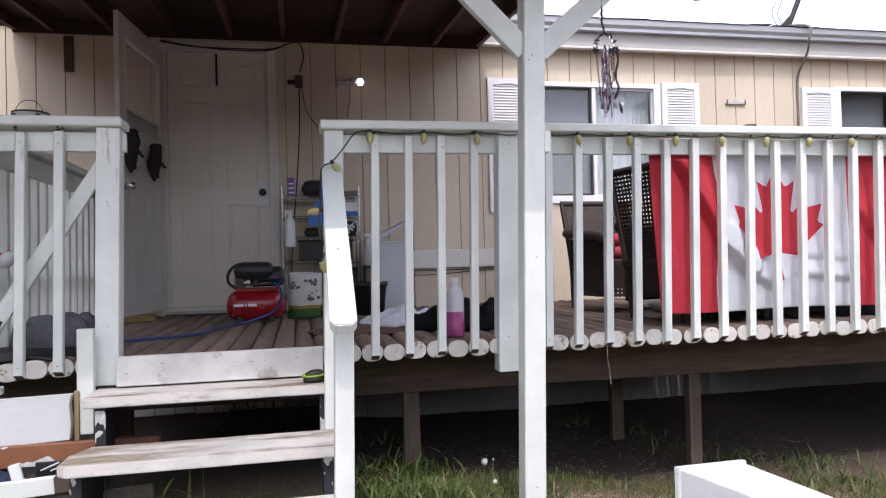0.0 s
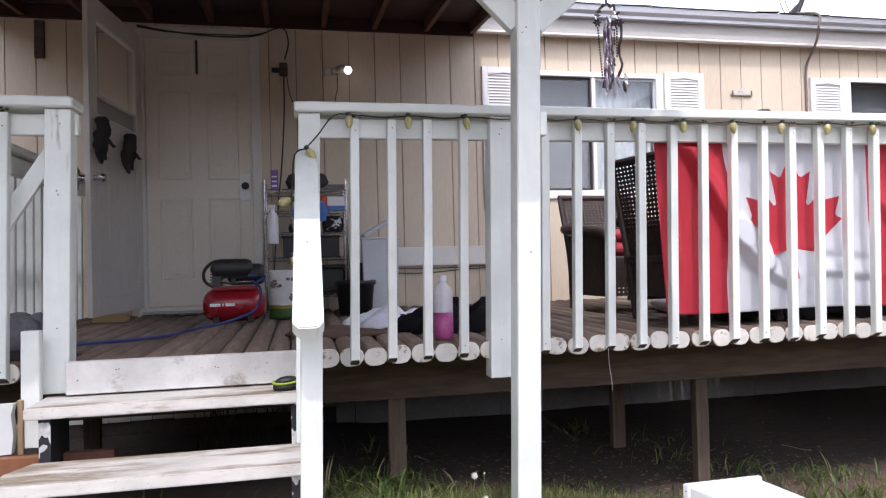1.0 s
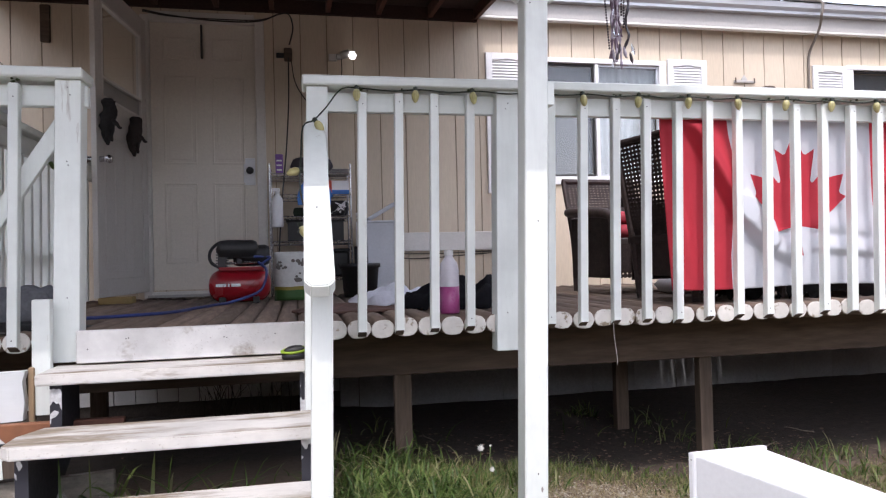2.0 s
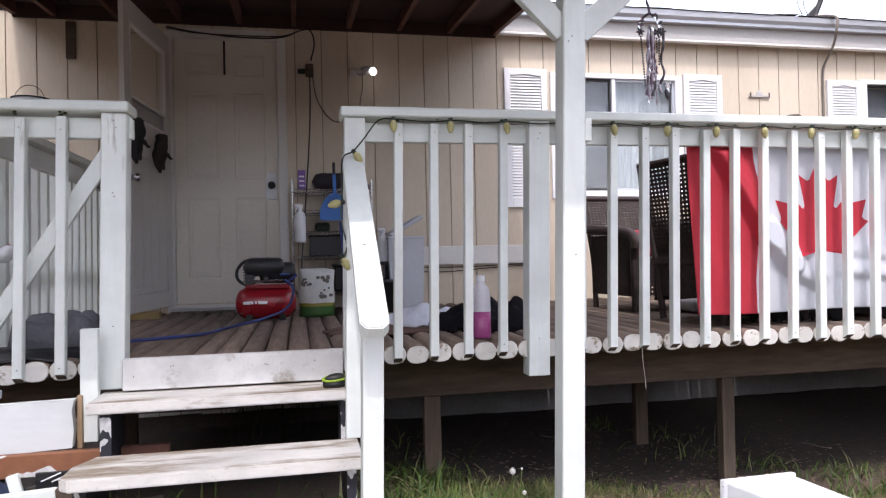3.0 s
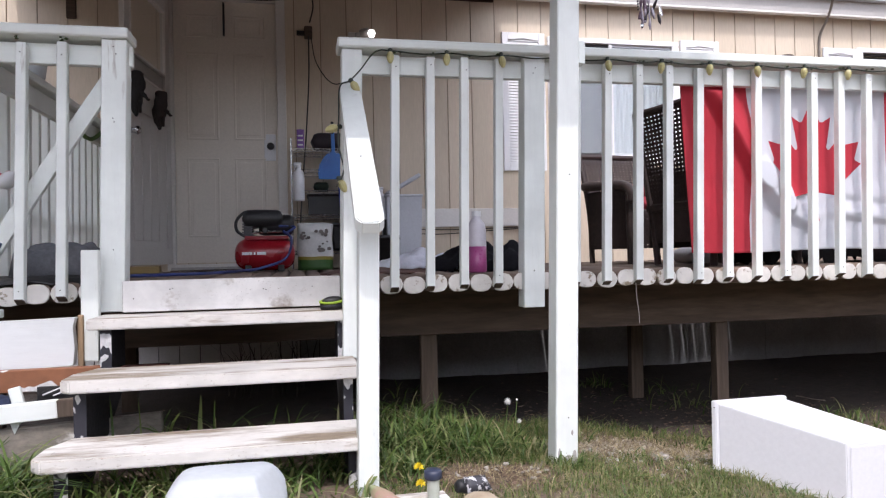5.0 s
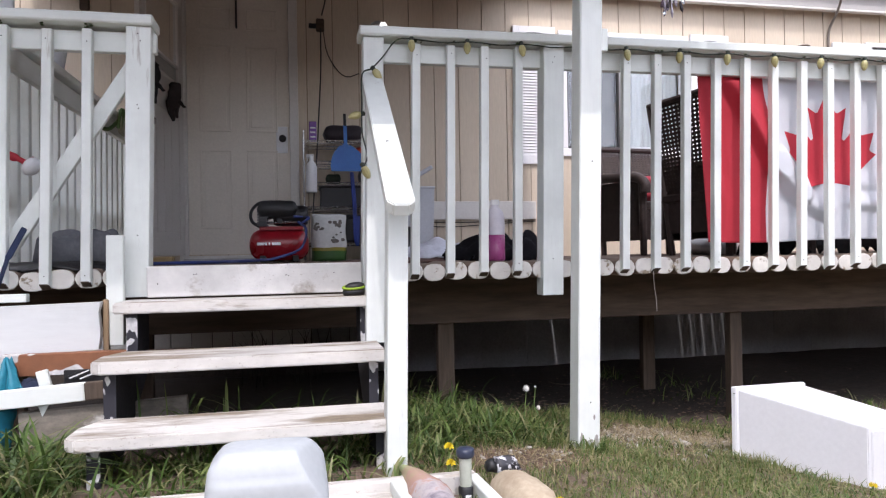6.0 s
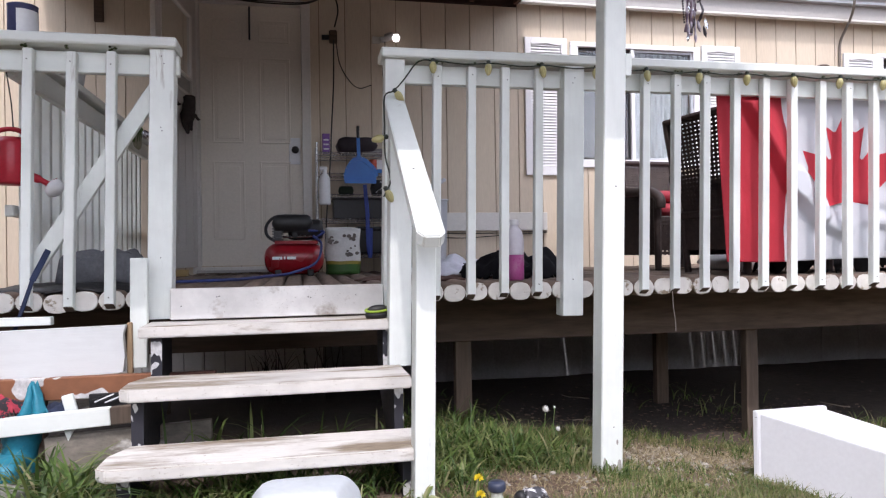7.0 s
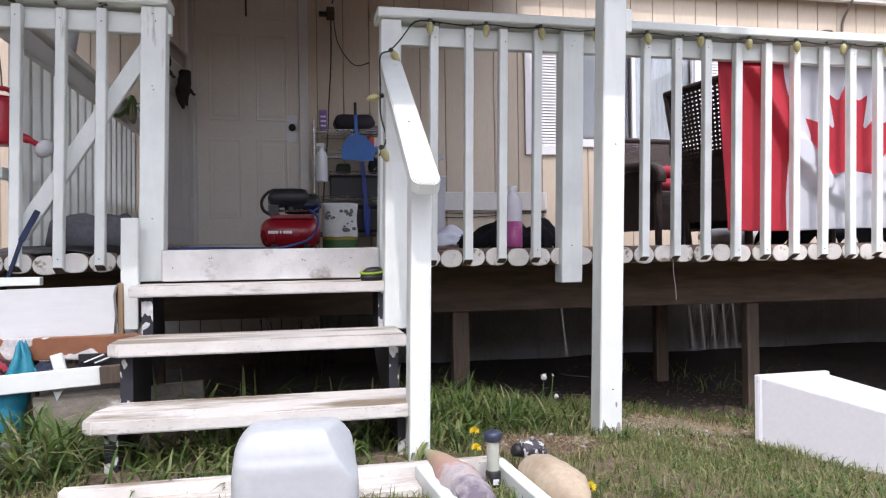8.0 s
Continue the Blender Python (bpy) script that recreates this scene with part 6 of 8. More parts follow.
def build_left_corner():
    # pail on the end railing, can on the corner
    zc = surface("white_enamel", (0.60, 0.62, 0.64), (0.52, 0.54, 0.56), 0.35, 8, 0.4, bump=0.04)
    p = thing("pail", (-1.53, 0.88, CAP_Z), label="white enamel pail with a dark rim on the railing", category="pail")
    body = part("body", lathe([(0, 0), (0.058, 0), (0.088, 0.2), (0.086, 0.203), (0.056, 0.01), (0, 0.01)], (-1.53, 0.88, CAP_Z), 28), zc, p, "", True)
    part("rim", tube([(-1.53 + 0.089 * math.cos(a), 0.88 + 0.089 * math.sin(a), CAP_Z + 0.203) for a in (2 * math.pi * k / 28 for k in range(29))], 0.0045, 6), M_BLACK, body, "dark rolled rim")
    for sg in (-1, 1):
        part("ear", lathe([(0.012, 0), (0.012, 0.006), (0, 0.006)], (0, 0, 0), 12, m=pose(-1.53 + sg * 0.06, 0.88 - 0.066, CAP_Z + 0.18, 90)), M_BLACK, body)
    part("handle", tube([(-1.53 + 0.07 * math.cos(a), 0.86, CAP_Z + 0.198 + 0.075 * math.sin(a)) for a in (math.pi * k / 14 for k in range(15))], 0.002, 6), M_LEG, p)
    c = thing("paint_can", (-1.455, 0.01, CAP_Z), label="dark blue paint can with a white label on the railing", category="can")
    part("can", lathe([(0, 0), (0.056, 0), (0.056, 0.118), (0.058, 0.122), (0.05, 0.122), (0.05, 0.116), (0, 0.116)], (-1.455, 0.012, CAP_Z), 28), surface("dark_blue_label", (0.05, 0.06, 0.16), (0.04, 0.045, 0.12), 0.4), c, "", True)
    lb = bmesh.new()
    arc = [radians(-95 + 110 * k / 14) for k in range(15)]
    lo, hi = [[lb.verts.new((-1.455 + 0.0572 * math.cos(a), 0.012 + 0.0572 * math.sin(a), CAP_Z + dz)) for a in arc] for dz in (0.004, 0.098)]
    for k in range(14):
        lb.faces.new((lo[k], lo[k + 1], hi[k + 1], hi[k]))
    part("label_band", lb, M_WHITEPL, c, "white paper label")
    # red watering can hung on the end railing
    w = thing("watering_can", (-1.535, 0.112, 1.1), label="red plastic watering can with a white rose hung on the railing", category="watering can")
    red = surface("red_plastic", (0.45, 0.012, 0.03), (0.38, 0.01, 0.025), 0.4)
    part("body", lathe([(0, 0), (0.066, 0), (0.07, 0.01), (0.066, 0.17), (0.052, 0.195), (0.045, 0.18), (0, 0.17)], (-1.535, 0.112, 1.115), 24), red, w, "", True)
    spout = part("spout", tube(smooth_path([(-1.475, 0.115, 1.155), (-1.43, 0.125, 1.135), (-1.405, 0.13, 1.12), (-1.388, 0.128, 1.11)], 4), [0.018] * 4 + [0.012] * 4 + [0.015, 0.020, 0.026, 0.033] + [0.040], 12), red, w, "", True)
    part("rose", lathe([(0.022, 0), (0.040, 0.010), (0.043, 0.018), (0.036, 0.032), (0.018, 0.041), (0, 0.043)], (0, 0, 0), 20, m=pose(-1.392, 0.128, 1.112, 0, 122, -25)), M_WHITEPL, spout, "white sprinkler rose", True)
    part("handle", tube(smooth_path([(-1.585, 0.112, 1.17), (-1.63, 0.11, 1.25), (-1.60, 0.11, 1.33), (-1.53, 0.11, 1.348), (-1.475, 0.112, 1.315), (-1.475, 0.112, 1.26)]), 0.01, 8), red, w)
    part("hook", tube(smooth_path([(-1.53, 0.11, 1.335), (-1.53, 0.09, 1.45), (-1.53, 0.05, 1.555), (-1.53, 0.03, 1.60)]), 0.003, 6), M_CABLE, w, "dark wire hook")
    g = thing("garden_gloves", (-1.47, 2.2, 1.6), label="pale cloth gloves with green cuffs on the railing", category="gloves")
    cream = surface("cream_cloth", (0.36, 0.36, 0.27), (0.28, 0.28, 0.20), 0.9, 30, 0.5)
    cuffs = surface("green_cuff", (0.10, 0.17, 0.05), (0.06, 0.11, 0.03), 0.9, 30, 0.5)
    part("glove", cushion(0.03, 0.18, 0.17, (-1.452, 2.03, 1.64)), cream, g, "", True)
    part("green_cord", tube(smooth_path([(-1.47, 1.52, 1.55), (-1.468, 1.56, 1.530), (-1.466, 1.68, 1.535), (-1.466, 1.80, 1.568), (-1.462, 1.93, 1.625), (-1.458, 2.03, 1.675)]), 0.013, 8), cuffs, g, "green cord draped under the rail", True)
    for k, (dy, dz, ln) in enumerate(((-0.02, 0.03, 0.12), (0.03, 0.05, 0.11), (0.07, 0.03, 0.10), (0.10, -0.01, 0.08))):
        a = Vector((-1.447, 1.99 + dy * 0.5, 1.70))
        part("green_finger", tube(smooth_path([a, a + Vector((0.012, dy * 0.5 - 0.03, dz * 0.4)), a + Vector((0.006, dy - 0.06, -ln * 0.5)), a + Vector((0.0, dy - 0.07, -ln))], 5), [0.013] * 8 + [0.010] * 8, 8), cuffs, g, "green finger", True)
    r = thing("blue_strap", (-1.40, -0.06, 0.7), label="dark blue strap looped over the deck's edge", category="strap")
    part("band", beam((-1.375, 0.05, 0.855), (-1.41, -0.052, 0.715), 0.024, 0.006, up=(0, 1, 0.3), bevel=0.002), surface("navy_webbing", (0.012, 0.025, 0.075), None, 0.7), r)
    part("band", beam((-1.41, -0.052, 0.715), (-1.478, -0.062, 0.50), 0.016, 0.006, up=(0, 1, 0), bevel=0.002), surface("navy_webbing_low", (0.012, 0.025, 0.075), None, 0.7), r)
    y = thing("yellow_plank", (-1.1, 1.85, DECK_Z), label="short yellowish offcut of wood by the door", category="plank")
    part("offcut", box(-1.36, -1.14, 2.05, 2.15, DECK_Z - 0.002, DECK_Z + 0.045), surface("fresh_pine", (0.45, 0.33, 0.14), (0.36, 0.26, 0.11), 0.7, 5, 0.4, (0.1, 1, 1)), y)


build_left_corner()


def hx_at(y):
    return -1.16 - 0.132 * (WALL_Y - 0.035 - y) + 0.045


def build_hung_gloves():
    dk = surface("black_knit", (0.016, 0.014, 0.014), (0.01, 0.009, 0.009), 0.9, 30, 0.5, bump=0.4)
    br = surface("dark_brown_leather", (0.03, 0.019, 0.017), (0.018, 0.012, 0.011), 0.7, 20, 0.5, bump=0.3)
    for seed, (y, z, h, mat, lab) in enumerate(((1.76, 1.70, 0.30, dk, "black work glove hanging on the open storm door"), (2.22, 1.695, 0.28, br, "dark brown work glove hanging on the open storm door"))):
        gx = hx_at(y) + 0.03
        g = thing("work_glove", (gx, y, z), label=lab, category="glove", group="gloves on the storm door")
        # a limp, creased body that narrows at the wrist and tapers to its fingers
        bm, rings = bmesh.new(), []
        for v, w, off in ((1.0, 0.026, 0.0), (0.97, 0.040, 0.0), (0.90, 0.046, 0.002), (0.82, 0.042, 0.004), (0.74, 0.044, 0.0), (0.64, 0.048, -0.004), (0.52, 0.047, -0.006), (0.40, 0.043, -0.010), (0.30, 0.036, -0.012), (0.20, 0.028, -0.012), (0.10, 0.020, -0.008), (0.0, 0.008, -0.006)):
            ring = []
            for k in range(16):
                a = 2 * math.pi * k / 16
                q = 1 + 0.5 * noise.noise((math.cos(a) * 1.3 + seed * 7, math.sin(a) * 1.3, v * 6.0))
                ring.append(bm.verts.new((gx + off + w * q * math.cos(a), y + 0.75 * w * q * math.sin(a), z + h * v)))
            rings.append(ring)
        for r0, r1 in zip(rings, rings[1:]):
            for k in range(16):
                bm.faces.new((r0[k], r0[(k + 1) % 16], r1[(k + 1) % 16], r1[k]))
        bm.faces.new(rings[0])
        bm.faces.new(rings[-1])
        part("body", bm, mat, g, "", True)
        part("thumb", tube(smooth_path([(gx + 0.026, y - 0.01, z + h * 0.52), (gx + 0.052, y - 0.02, z + h * 0.44), (gx + 0.07, y - 0.02, z + h * 0.36), (gx + 0.083, y - 0.02, z + h * 0.37)], 4), [0.015] * 5 + [0.010] * 4 + [0.006] * 4, 8), mat, g, "", True)
        for dx, l in ((-0.026, 0.10), (-0.006, 0.02), (0.018, 0.07)):
            part("finger", tube(smooth_path([(gx + dx, y - 0.012, z + h * 0.34), (gx + dx * 1.1, y - 0.02, z + h * 0.2), (gx + dx * 0.9 + 0.004, y - 0.012, z + h * l)], 4), [0.014] * 4 + [0.010] * 4 + [0.006], 8), mat, g, "", True)
        part("cuff", tube([(gx + 0.004 + 0.035 * math.cos(a), y + 0.025 * math.sin(a), z + h * 0.93 + 0.004 * math.sin(2 * a)) for a in (2 * math.pi * k / 16 for k in range(17))], 0.007, 8), mat, g, "", True)


build_hung_gloves()


# ---- the yard ----
M_GREYBOARD = worn_paint("bare_grey_board", (0.70, 0.68, 0.64), (0.27, 0.24, 0.20), 0.36, 3.0, (0.5, 1, 1), 0.05, 0.8)
M_BROWNBOARD = worn_paint("brown_board_flaking", (0.23, 0.092, 0.042), (0.70, 0.69, 0.68), 0.60, 11.0, (0.8, 1, 0.9), 0.02, 0.7, grime=0.5, detail=1.5)
M_STRINGER = worn_paint("black_stringer_peeling", (0.018, 0.018, 0.026), (0.72, 0.72, 0.72), 0.54, 15.0, (1, 1, 0.7), 0.02, 0.6, grime=0.2, detail=2.0)
M_STRINGER_SIDE = surface("black_stringer_side", (0.02, 0.02, 0.026), (0.012, 0.012, 0.016), 0.7, 9, 0.5, bump=0.2)


def build_stringers():
    s = [o for o in scene.objects if o.name == "stairs"][0]
    for x0, x1 in ((-0.925, -0.885), (-0.035, -0.002)):
        prof = [(-0.06, 0.50), (-0.27, 0.50), (-0.27, 0.333), (-0.60, 0.333), (-0.60, 0.158), (-0.80, 0.158), (-0.80, -0.03), (-0.60, -0.03), (-0.06, 0.26)]
        bm = bmesh.new()
        a, b = [[bm.verts.new((x, y, z)) for y, z in prof] for x in (x0, x1)]
        bm.faces.new(a)
        bm.faces.new(b)
        for i in range(len(prof)):
            j = (i + 1) % len(prof)
            bm.faces.new((a[i], a[j], b[j], b[i]))
        bm.faces.ensure_lookup_table()
        for fc in bm.faces[:2]:
            fc.material_index = 1
        part("stringer", bm, [M_STRINGER, M_STRINGER_SIDE], s, "black stringer with peeling white paint")
    e = thing("short_upright", (-1.0, -0.11, 0.36), label="white painted short upright board at the stair's side", category="board")
    part("board", box(-0.035, 0.03, -0.02, 0.018, 0.36, 0.80, pose(-1.0, -0.115, 0, 0, 0.6, 0)), M_PAINT, e)
    sh = thing("scrub_brush", (-0.1, -0.25, 0.537), label="black brush with a lime green rim on the top step", category="brush")
    tilt = pose(-0.05, -0.232, 0.541, 16, -5, 6) @ Matrix.Scale(0.85, 4)
    part("bristles", lathe([(0, 0.002), (0.052, 0.002), (0.056, 0.016), (0.052, 0.034), (0, 0.034)], (0, 0, 0), 24, m=tilt @ Matrix.Diagonal((1.12, 0.62, 1.0, 1))), M_BLACK, sh, "", True)
    part("rim", lathe([(0.051, 0.035), (0.057, 0.037), (0.058, 0.043), (0.050, 0.047), (0.045, 0.043)], (0, 0, 0), 24, m=tilt @ Matrix.Diagonal((1.12, 0.62, 1.0, 1))), surface("lime_green_rubber", (0.30, 0.45, 0.03), None, 0.5), sh, "lime green rim", True)
    part("grip", lathe([(0.045, 0.034), (0.044, 0.046), (0.03, 0.058), (0, 0.062)], (0, 0, 0), 24, m=tilt @ Matrix.Diagonal((1.12, 0.55, 1.0, 1))), M_BLACK, sh, "", True)


build_stringers()


def build_plank_pile():
    w = thing("white_plank", (-1.5, -0.16, 0.35), label="wide white painted plank leaning against the deck", category="plank")
    bm = bmesh.new()
    out = [(-2.3, 0.30), (-1.5, 0.335), (-1.045, 0.355), (-1.038, 0.42), (-1.045, 0.50), (-1.035, 0.538), (-1.5, 0.528), (-2.3, 0.515)]
    a, b = [[bm.verts.new((x, y, z)) for x, z in out] for y in (-0.185, -0.147)]
    bm.faces.new(a)
    bm.faces.new(b)
    for i in range(len(out)):
        j = (i + 1) % len(out)
        bm.faces.new((a[i], a[j], b[j], b[i]))
    part("board", bm, worn_paint("greyed_white_plank", (0.62, 0.64, 0.64), GREYWOOD, 0.70, 5.0, (0.15, 1, 1), grime=0.2, fine_wear=0.2), w)
    t = thing("short_board", (-1.035, -0.15, 0.35), label="bare short board standing beside the white plank", category="board")
    part("board", box(-1.038, -1.018, -0.15, -0.12, 0.34, 0.545), surface("bare_tan_wood", (0.40, 0.28, 0.17), (0.28, 0.19, 0.11), 0.8, 8, 0.5, (1, 1, 0.2)), t)
    b2 = thing("brown_plank", (-1.3, -0.25, 0.27), label="brown plank with flaking white paint", category="plank")
    part("board", box(-2.1, -0.895, -0.236, -0.198, 0.268, 0.352, pose(0, 0, 0)), M_BROWNBOARD, b2)
    # the brown plank's end under the steps, a darker board to paint its shade
    b3 = thing("shaded_plank_end", (-0.8, -0.1, 0.27), label="brown plank's end under the steps, coloured dark for shade", category="board")
    part("board", box(-0.88, -0.70, -0.16, -0.125, 0.262, 0.338), M_JOIST, b3)
    w2 = thing("white_batten", (-1.4, -0.35, 0.17), label="white painted slat sloping over the board pile", category="plank")
    part("board", beam((-2.1, -0.345, 0.16), (-1.05, -0.345, 0.222), 0.035, 0.066), M_PAINT_X, w2)
    part("bare_end", beam((-1.05, -0.345, 0.222), (-0.93, -0.345, 0.229), 0.0345, 0.064), M_LEG, w2, "bare weathered end")
    g = thing("grey_plank", (-1.0, -0.3, 0.05), label="weathered grey plank lying on edge in the grass", category="plank")
    part("board", beam((-1.28, -0.31, 0.085), (-0.70, -0.30, 0.113), 0.04, 0.13), M_GREYBOARD, g)
    # sticks and clutter caught between the boards
    s = thing("stick_bundle", (-1.15, -0.2, 0.23), label="thin dark sticks wedged between the boards", category="sticks")
    for k in range(4):
        part("stick", tube([(-1.33 + 0.05 * k, -0.26 + 0.01 * k, 0.19 + 0.012 * k), (-1.05 + 0.03 * k, -0.22, 0.262 + 0.006 * k)], 0.007, 6), M_LEG if k % 2 else M_CABLE, s)
    teal = surface("teal_rubber", (0.02, 0.25, 0.34), (0.015, 0.17, 0.25), 0.55, 14, 0.5, bump=0.2)
    # a teal cloth drawn up to a peak over the plank, its tail hanging below the slat
    tc = thing("teal_cloth", (-1.33, -0.3, 0.16), label="teal cloth draped in folds over the board pile", category="cloth")

    def drape(rows, folds, amp, y):
        """A hanging sheet between left and right edges given as (z, left, right, depth)."""
        bm, prev = bmesh.new(), None
        n = 22
        for k, (z, xl, xr, d) in enumerate(rows):
            cur = [bm.verts.new((xl + (xr - xl) * i / n, y + d + amp * math.sin(folds * i / n * 6.28 + 0.5 * k) + 0.3 * amp * noise.noise((i * 0.4, k * 0.6, 3)), z + 0.5 * amp * math.sin(i * 0.9 + k))) for i in range(n + 1)]
            if prev:
                for i in range(n):
                    bm.faces.new((prev[i], prev[i + 1], cur[i + 1], cur[i]))
            prev = cur
        return bm

    up = part("peak", drape([(0.345, -1.345, -1.325, 0.02), (0.325, -1.352, -1.315, 0.01), (0.30, -1.355, -1.298, 0.0), (0.27, -1.362, -1.286, -0.012), (0.245, -1.372, -1.268, -0.022), (0.225, -1.378, -1.262, -0.02)], 2.2, 0.012, -0.295), teal, tc, smooth=True)
    up.modifiers.new("thick", "SOLIDIFY").thickness = 0.006
    bt = thing("rubber_boot", (-1.41, -0.3, 0.0), label="teal rubber boot standing among the boards", category="boot")
    part("shaft", tube(smooth_path([(-1.375, -0.262, 0.20), (-1.38, -0.262, 0.13), (-1.39, -0.265, 0.06), (-1.395, -0.27, 0.02)]), [0.066] * 7 + [0.060] * 6 + [0.064] * 6, 18), teal, bt, "", True)
    part("foot", cushion(0.13, 0.24, 0.1, (-1.40, -0.33, 0.045)), teal, bt, "", True)
    part("sole", box(-1.462, -1.338, -0.44, -0.21, -0.01, 0.012, bevel=0.005), M_BLACK, bt, "dark sole")
    heap("patterned_cloth", -1.50, -0.28, 0.3, 0.16, 0.1, worn_paint("patterned_fabric", (0.03, 0.025, 0.03), (0.5, 0.05, 0.08), 0.52, 30, (1, 1, 1), 0.02, 0.9), "dark patterned cloth lying on the boards", "cloth", 21, z=0.235)
    heap("navy_cloth", -1.25, -0.27, 0.16, 0.1, 0.07, surface("navy_fabric", (0.02, 0.03, 0.07), (0.012, 0.016, 0.03), 0.9, 12, 0.5), "navy cloth tucked among the boards", "cloth", 23, z=0.215)
    sh = thing("striped_rag", (-1.1, -0.27, 0.22), label="black and white striped scrap between the boards", category="cloth")
    for k in range(5):
        part("stripe", beam((-1.145 + 0.018 * k, -0.268, 0.262 - 0.002 * k), (-1.075 + 0.014 * k, -0.262, 0.29 - 0.004 * k), 0.004, 0.005, bevel=0), M_WHITEPL if k % 2 else M_BLACK, sh)
    part("backing", box(-1.15, -1.0, -0.258, -0.250, 0.225, 0.29), M_BLACK, sh)
    fl = thing("white_offcut", (-1.205, -0.3, 0.23), label="small white painted offcut behind the slat", category="offcut")
    part("board", box(-0.021, 0.021, -0.008, 0.008, 0, 0.075, pose(-1.195, -0.295, 0.225, 0, -14, 0)), M_PAINT, fl)
    sp = thing("white_splinter", (-1.19, -0.335, 0.1), label="pointed white painted splinter below the slat", category="offcut")
    bm = bmesh.new()
    tri = [(-1.22, 0.19), (-1.17, 0.193), (-1.20, 0.135)]
    a, b = [[bm.verts.new((p, yy, q)) for p, q in tri] for yy in (-0.334, -0.326)]
    bm.faces.new(a)
    bm.faces.new(b)
    for k in range(3):
        bm.faces.new((a[k], a[(k + 1) % 3], b[(k + 1) % 3], b[k]))
    part("sliver", bm, M_PAINT, sp)
    c = thing("concrete_slab", (-1.45, -0.75, 0.0), label="grey concrete lump in the long grass", category="slab")
    part("block", cushion(0.36, 0.32, 0.13, (-1.36, -0.82, 0.045)), surface("grey_concrete", (0.34, 0.33, 0.31), (0.27, 0.26, 0.24), 0.9, 9, 0.6, bump=0.5), c, "", True)


build_plank_pile()


def build_planter():
    p = thing("garden_edging", (-0.4, -1.25, 0.0), label="low frame of worn white boards at the stair foot", category="garden edging")
    part("back_board", box(-0.95, 0.225, -1.135, -1.095, -0.05, 0.058, bevel=0.005), M_TREAD, p)
    part("back_ledge", box(-0.95, -0.03, -1.24, -1.137, -0.055, 0.03, bevel=0.005), M_TREAD, p)
    part("divider", beam((-0.012, -1.137, 0.008), (0.035, -1.75, 0.008), 0.042, 0.105), M_PAINT_Y, p)
    part("side_board", beam((0.207, -1.137, 0.008), (0.245, -1.75, 0.008), 0.036, 0.105), M_PAINT_Y, p)
    so = part("soil", box(0.02, 0.20, -1.7, -1.137, -0.08, -0.005), M_DIRT)
    tagged(so, "dark soil between the planter boards", "soil", kind="structure")


build_planter()


def build_jug():
    j = thing("plastic_jug", (-0.36, -1.42, 0.0), label="large cloudy white plastic jug standing upside down", category="jug")
    mat = surface("cloudy_white_plastic", (0.475, 0.505, 0.52), (0.43, 0.458, 0.473), 0.6, 3, 0.2, bump=0.05, spec=0.3)
    n, e = 88, 0.36
    bm, rings = bmesh.new(), []
    keys = ((0.0, 0.137, 0.10), (0.05, 0.138, 0.10), (0.13, 0.138, 0.10), (0.18, 0.137, 0.10), (0.212, 0.1335, 0.097), (0.222, 0.1325, 0.0955), (0.227, 0.1315, 0.092), (0.238, 0.1300, 0.090), (0.248, 0.126, 0.087), (0.262, 0.116, 0.080), (0.275, 0.104, 0.070), (0.2805, 0.095, 0.062), (0.283, 0.078, 0.05), (0.2845, 0.038, 0.024), (0.2845, 0.0, 0.0))
    levels = []
    for (z0, a0, b0), (z1, a1, b1) in zip(keys, keys[1:]):
        k = max(1, round((z1 - z0) / 0.012))
        levels += [(z0 + (z1 - z0) * i / k, a0 + (a1 - a0) * i / k, b0 + (b1 - b0) * i / k) for i in range(k)]
    levels.append(keys[-1])
    # the grip is moulded into one shoulder as a slanting flat, and a shallow panel into the front
    flat_n, flat_d = Vector((0.80, -0.30, 0.52)).normalized(), 0.2165
    for z, sx, sy in levels:
        if sx == 0:
            rings.append([bm.verts.new((-0.355, -1.45, z - 0.014))])
            continue
        ring = []
        for k in range(n):
            a = 2 * math.pi * k / n
            c, q = math.cos(a), math.sin(a)
            v = Vector((sx * math.copysign(abs(c) ** e, c), sy * math.copysign(abs(q) ** e, q), z))
            over = v.dot(flat_n) - flat_d
            if over > 0:
                v -= flat_n * over * 0.92
            if q < -0.3 and abs(v.x) < 0.108 and 0.05 < z < 0.20:
                d = min((0.108 - abs(v.x)) / 0.014, (z - 0.05) / 0.014, (0.20 - z) / 0.014, 1.0)
                v.y += 0.0028 * d
            ring.append(bm.verts.new((-0.355 + v.x, -1.45 + v.y, v.z - 0.014)))
        rings.append(ring)
    for r0, r1 in zip(rings, rings[1:]):
        for k in range(n):
            bm.faces.new(list(dict.fromkeys((r0[k], r0[(k + 1) % n], r1[(k + 1) % len(r1)], r1[k % len(r1)]))))
    part("body", bm, mat, j, "", True)


build_jug()


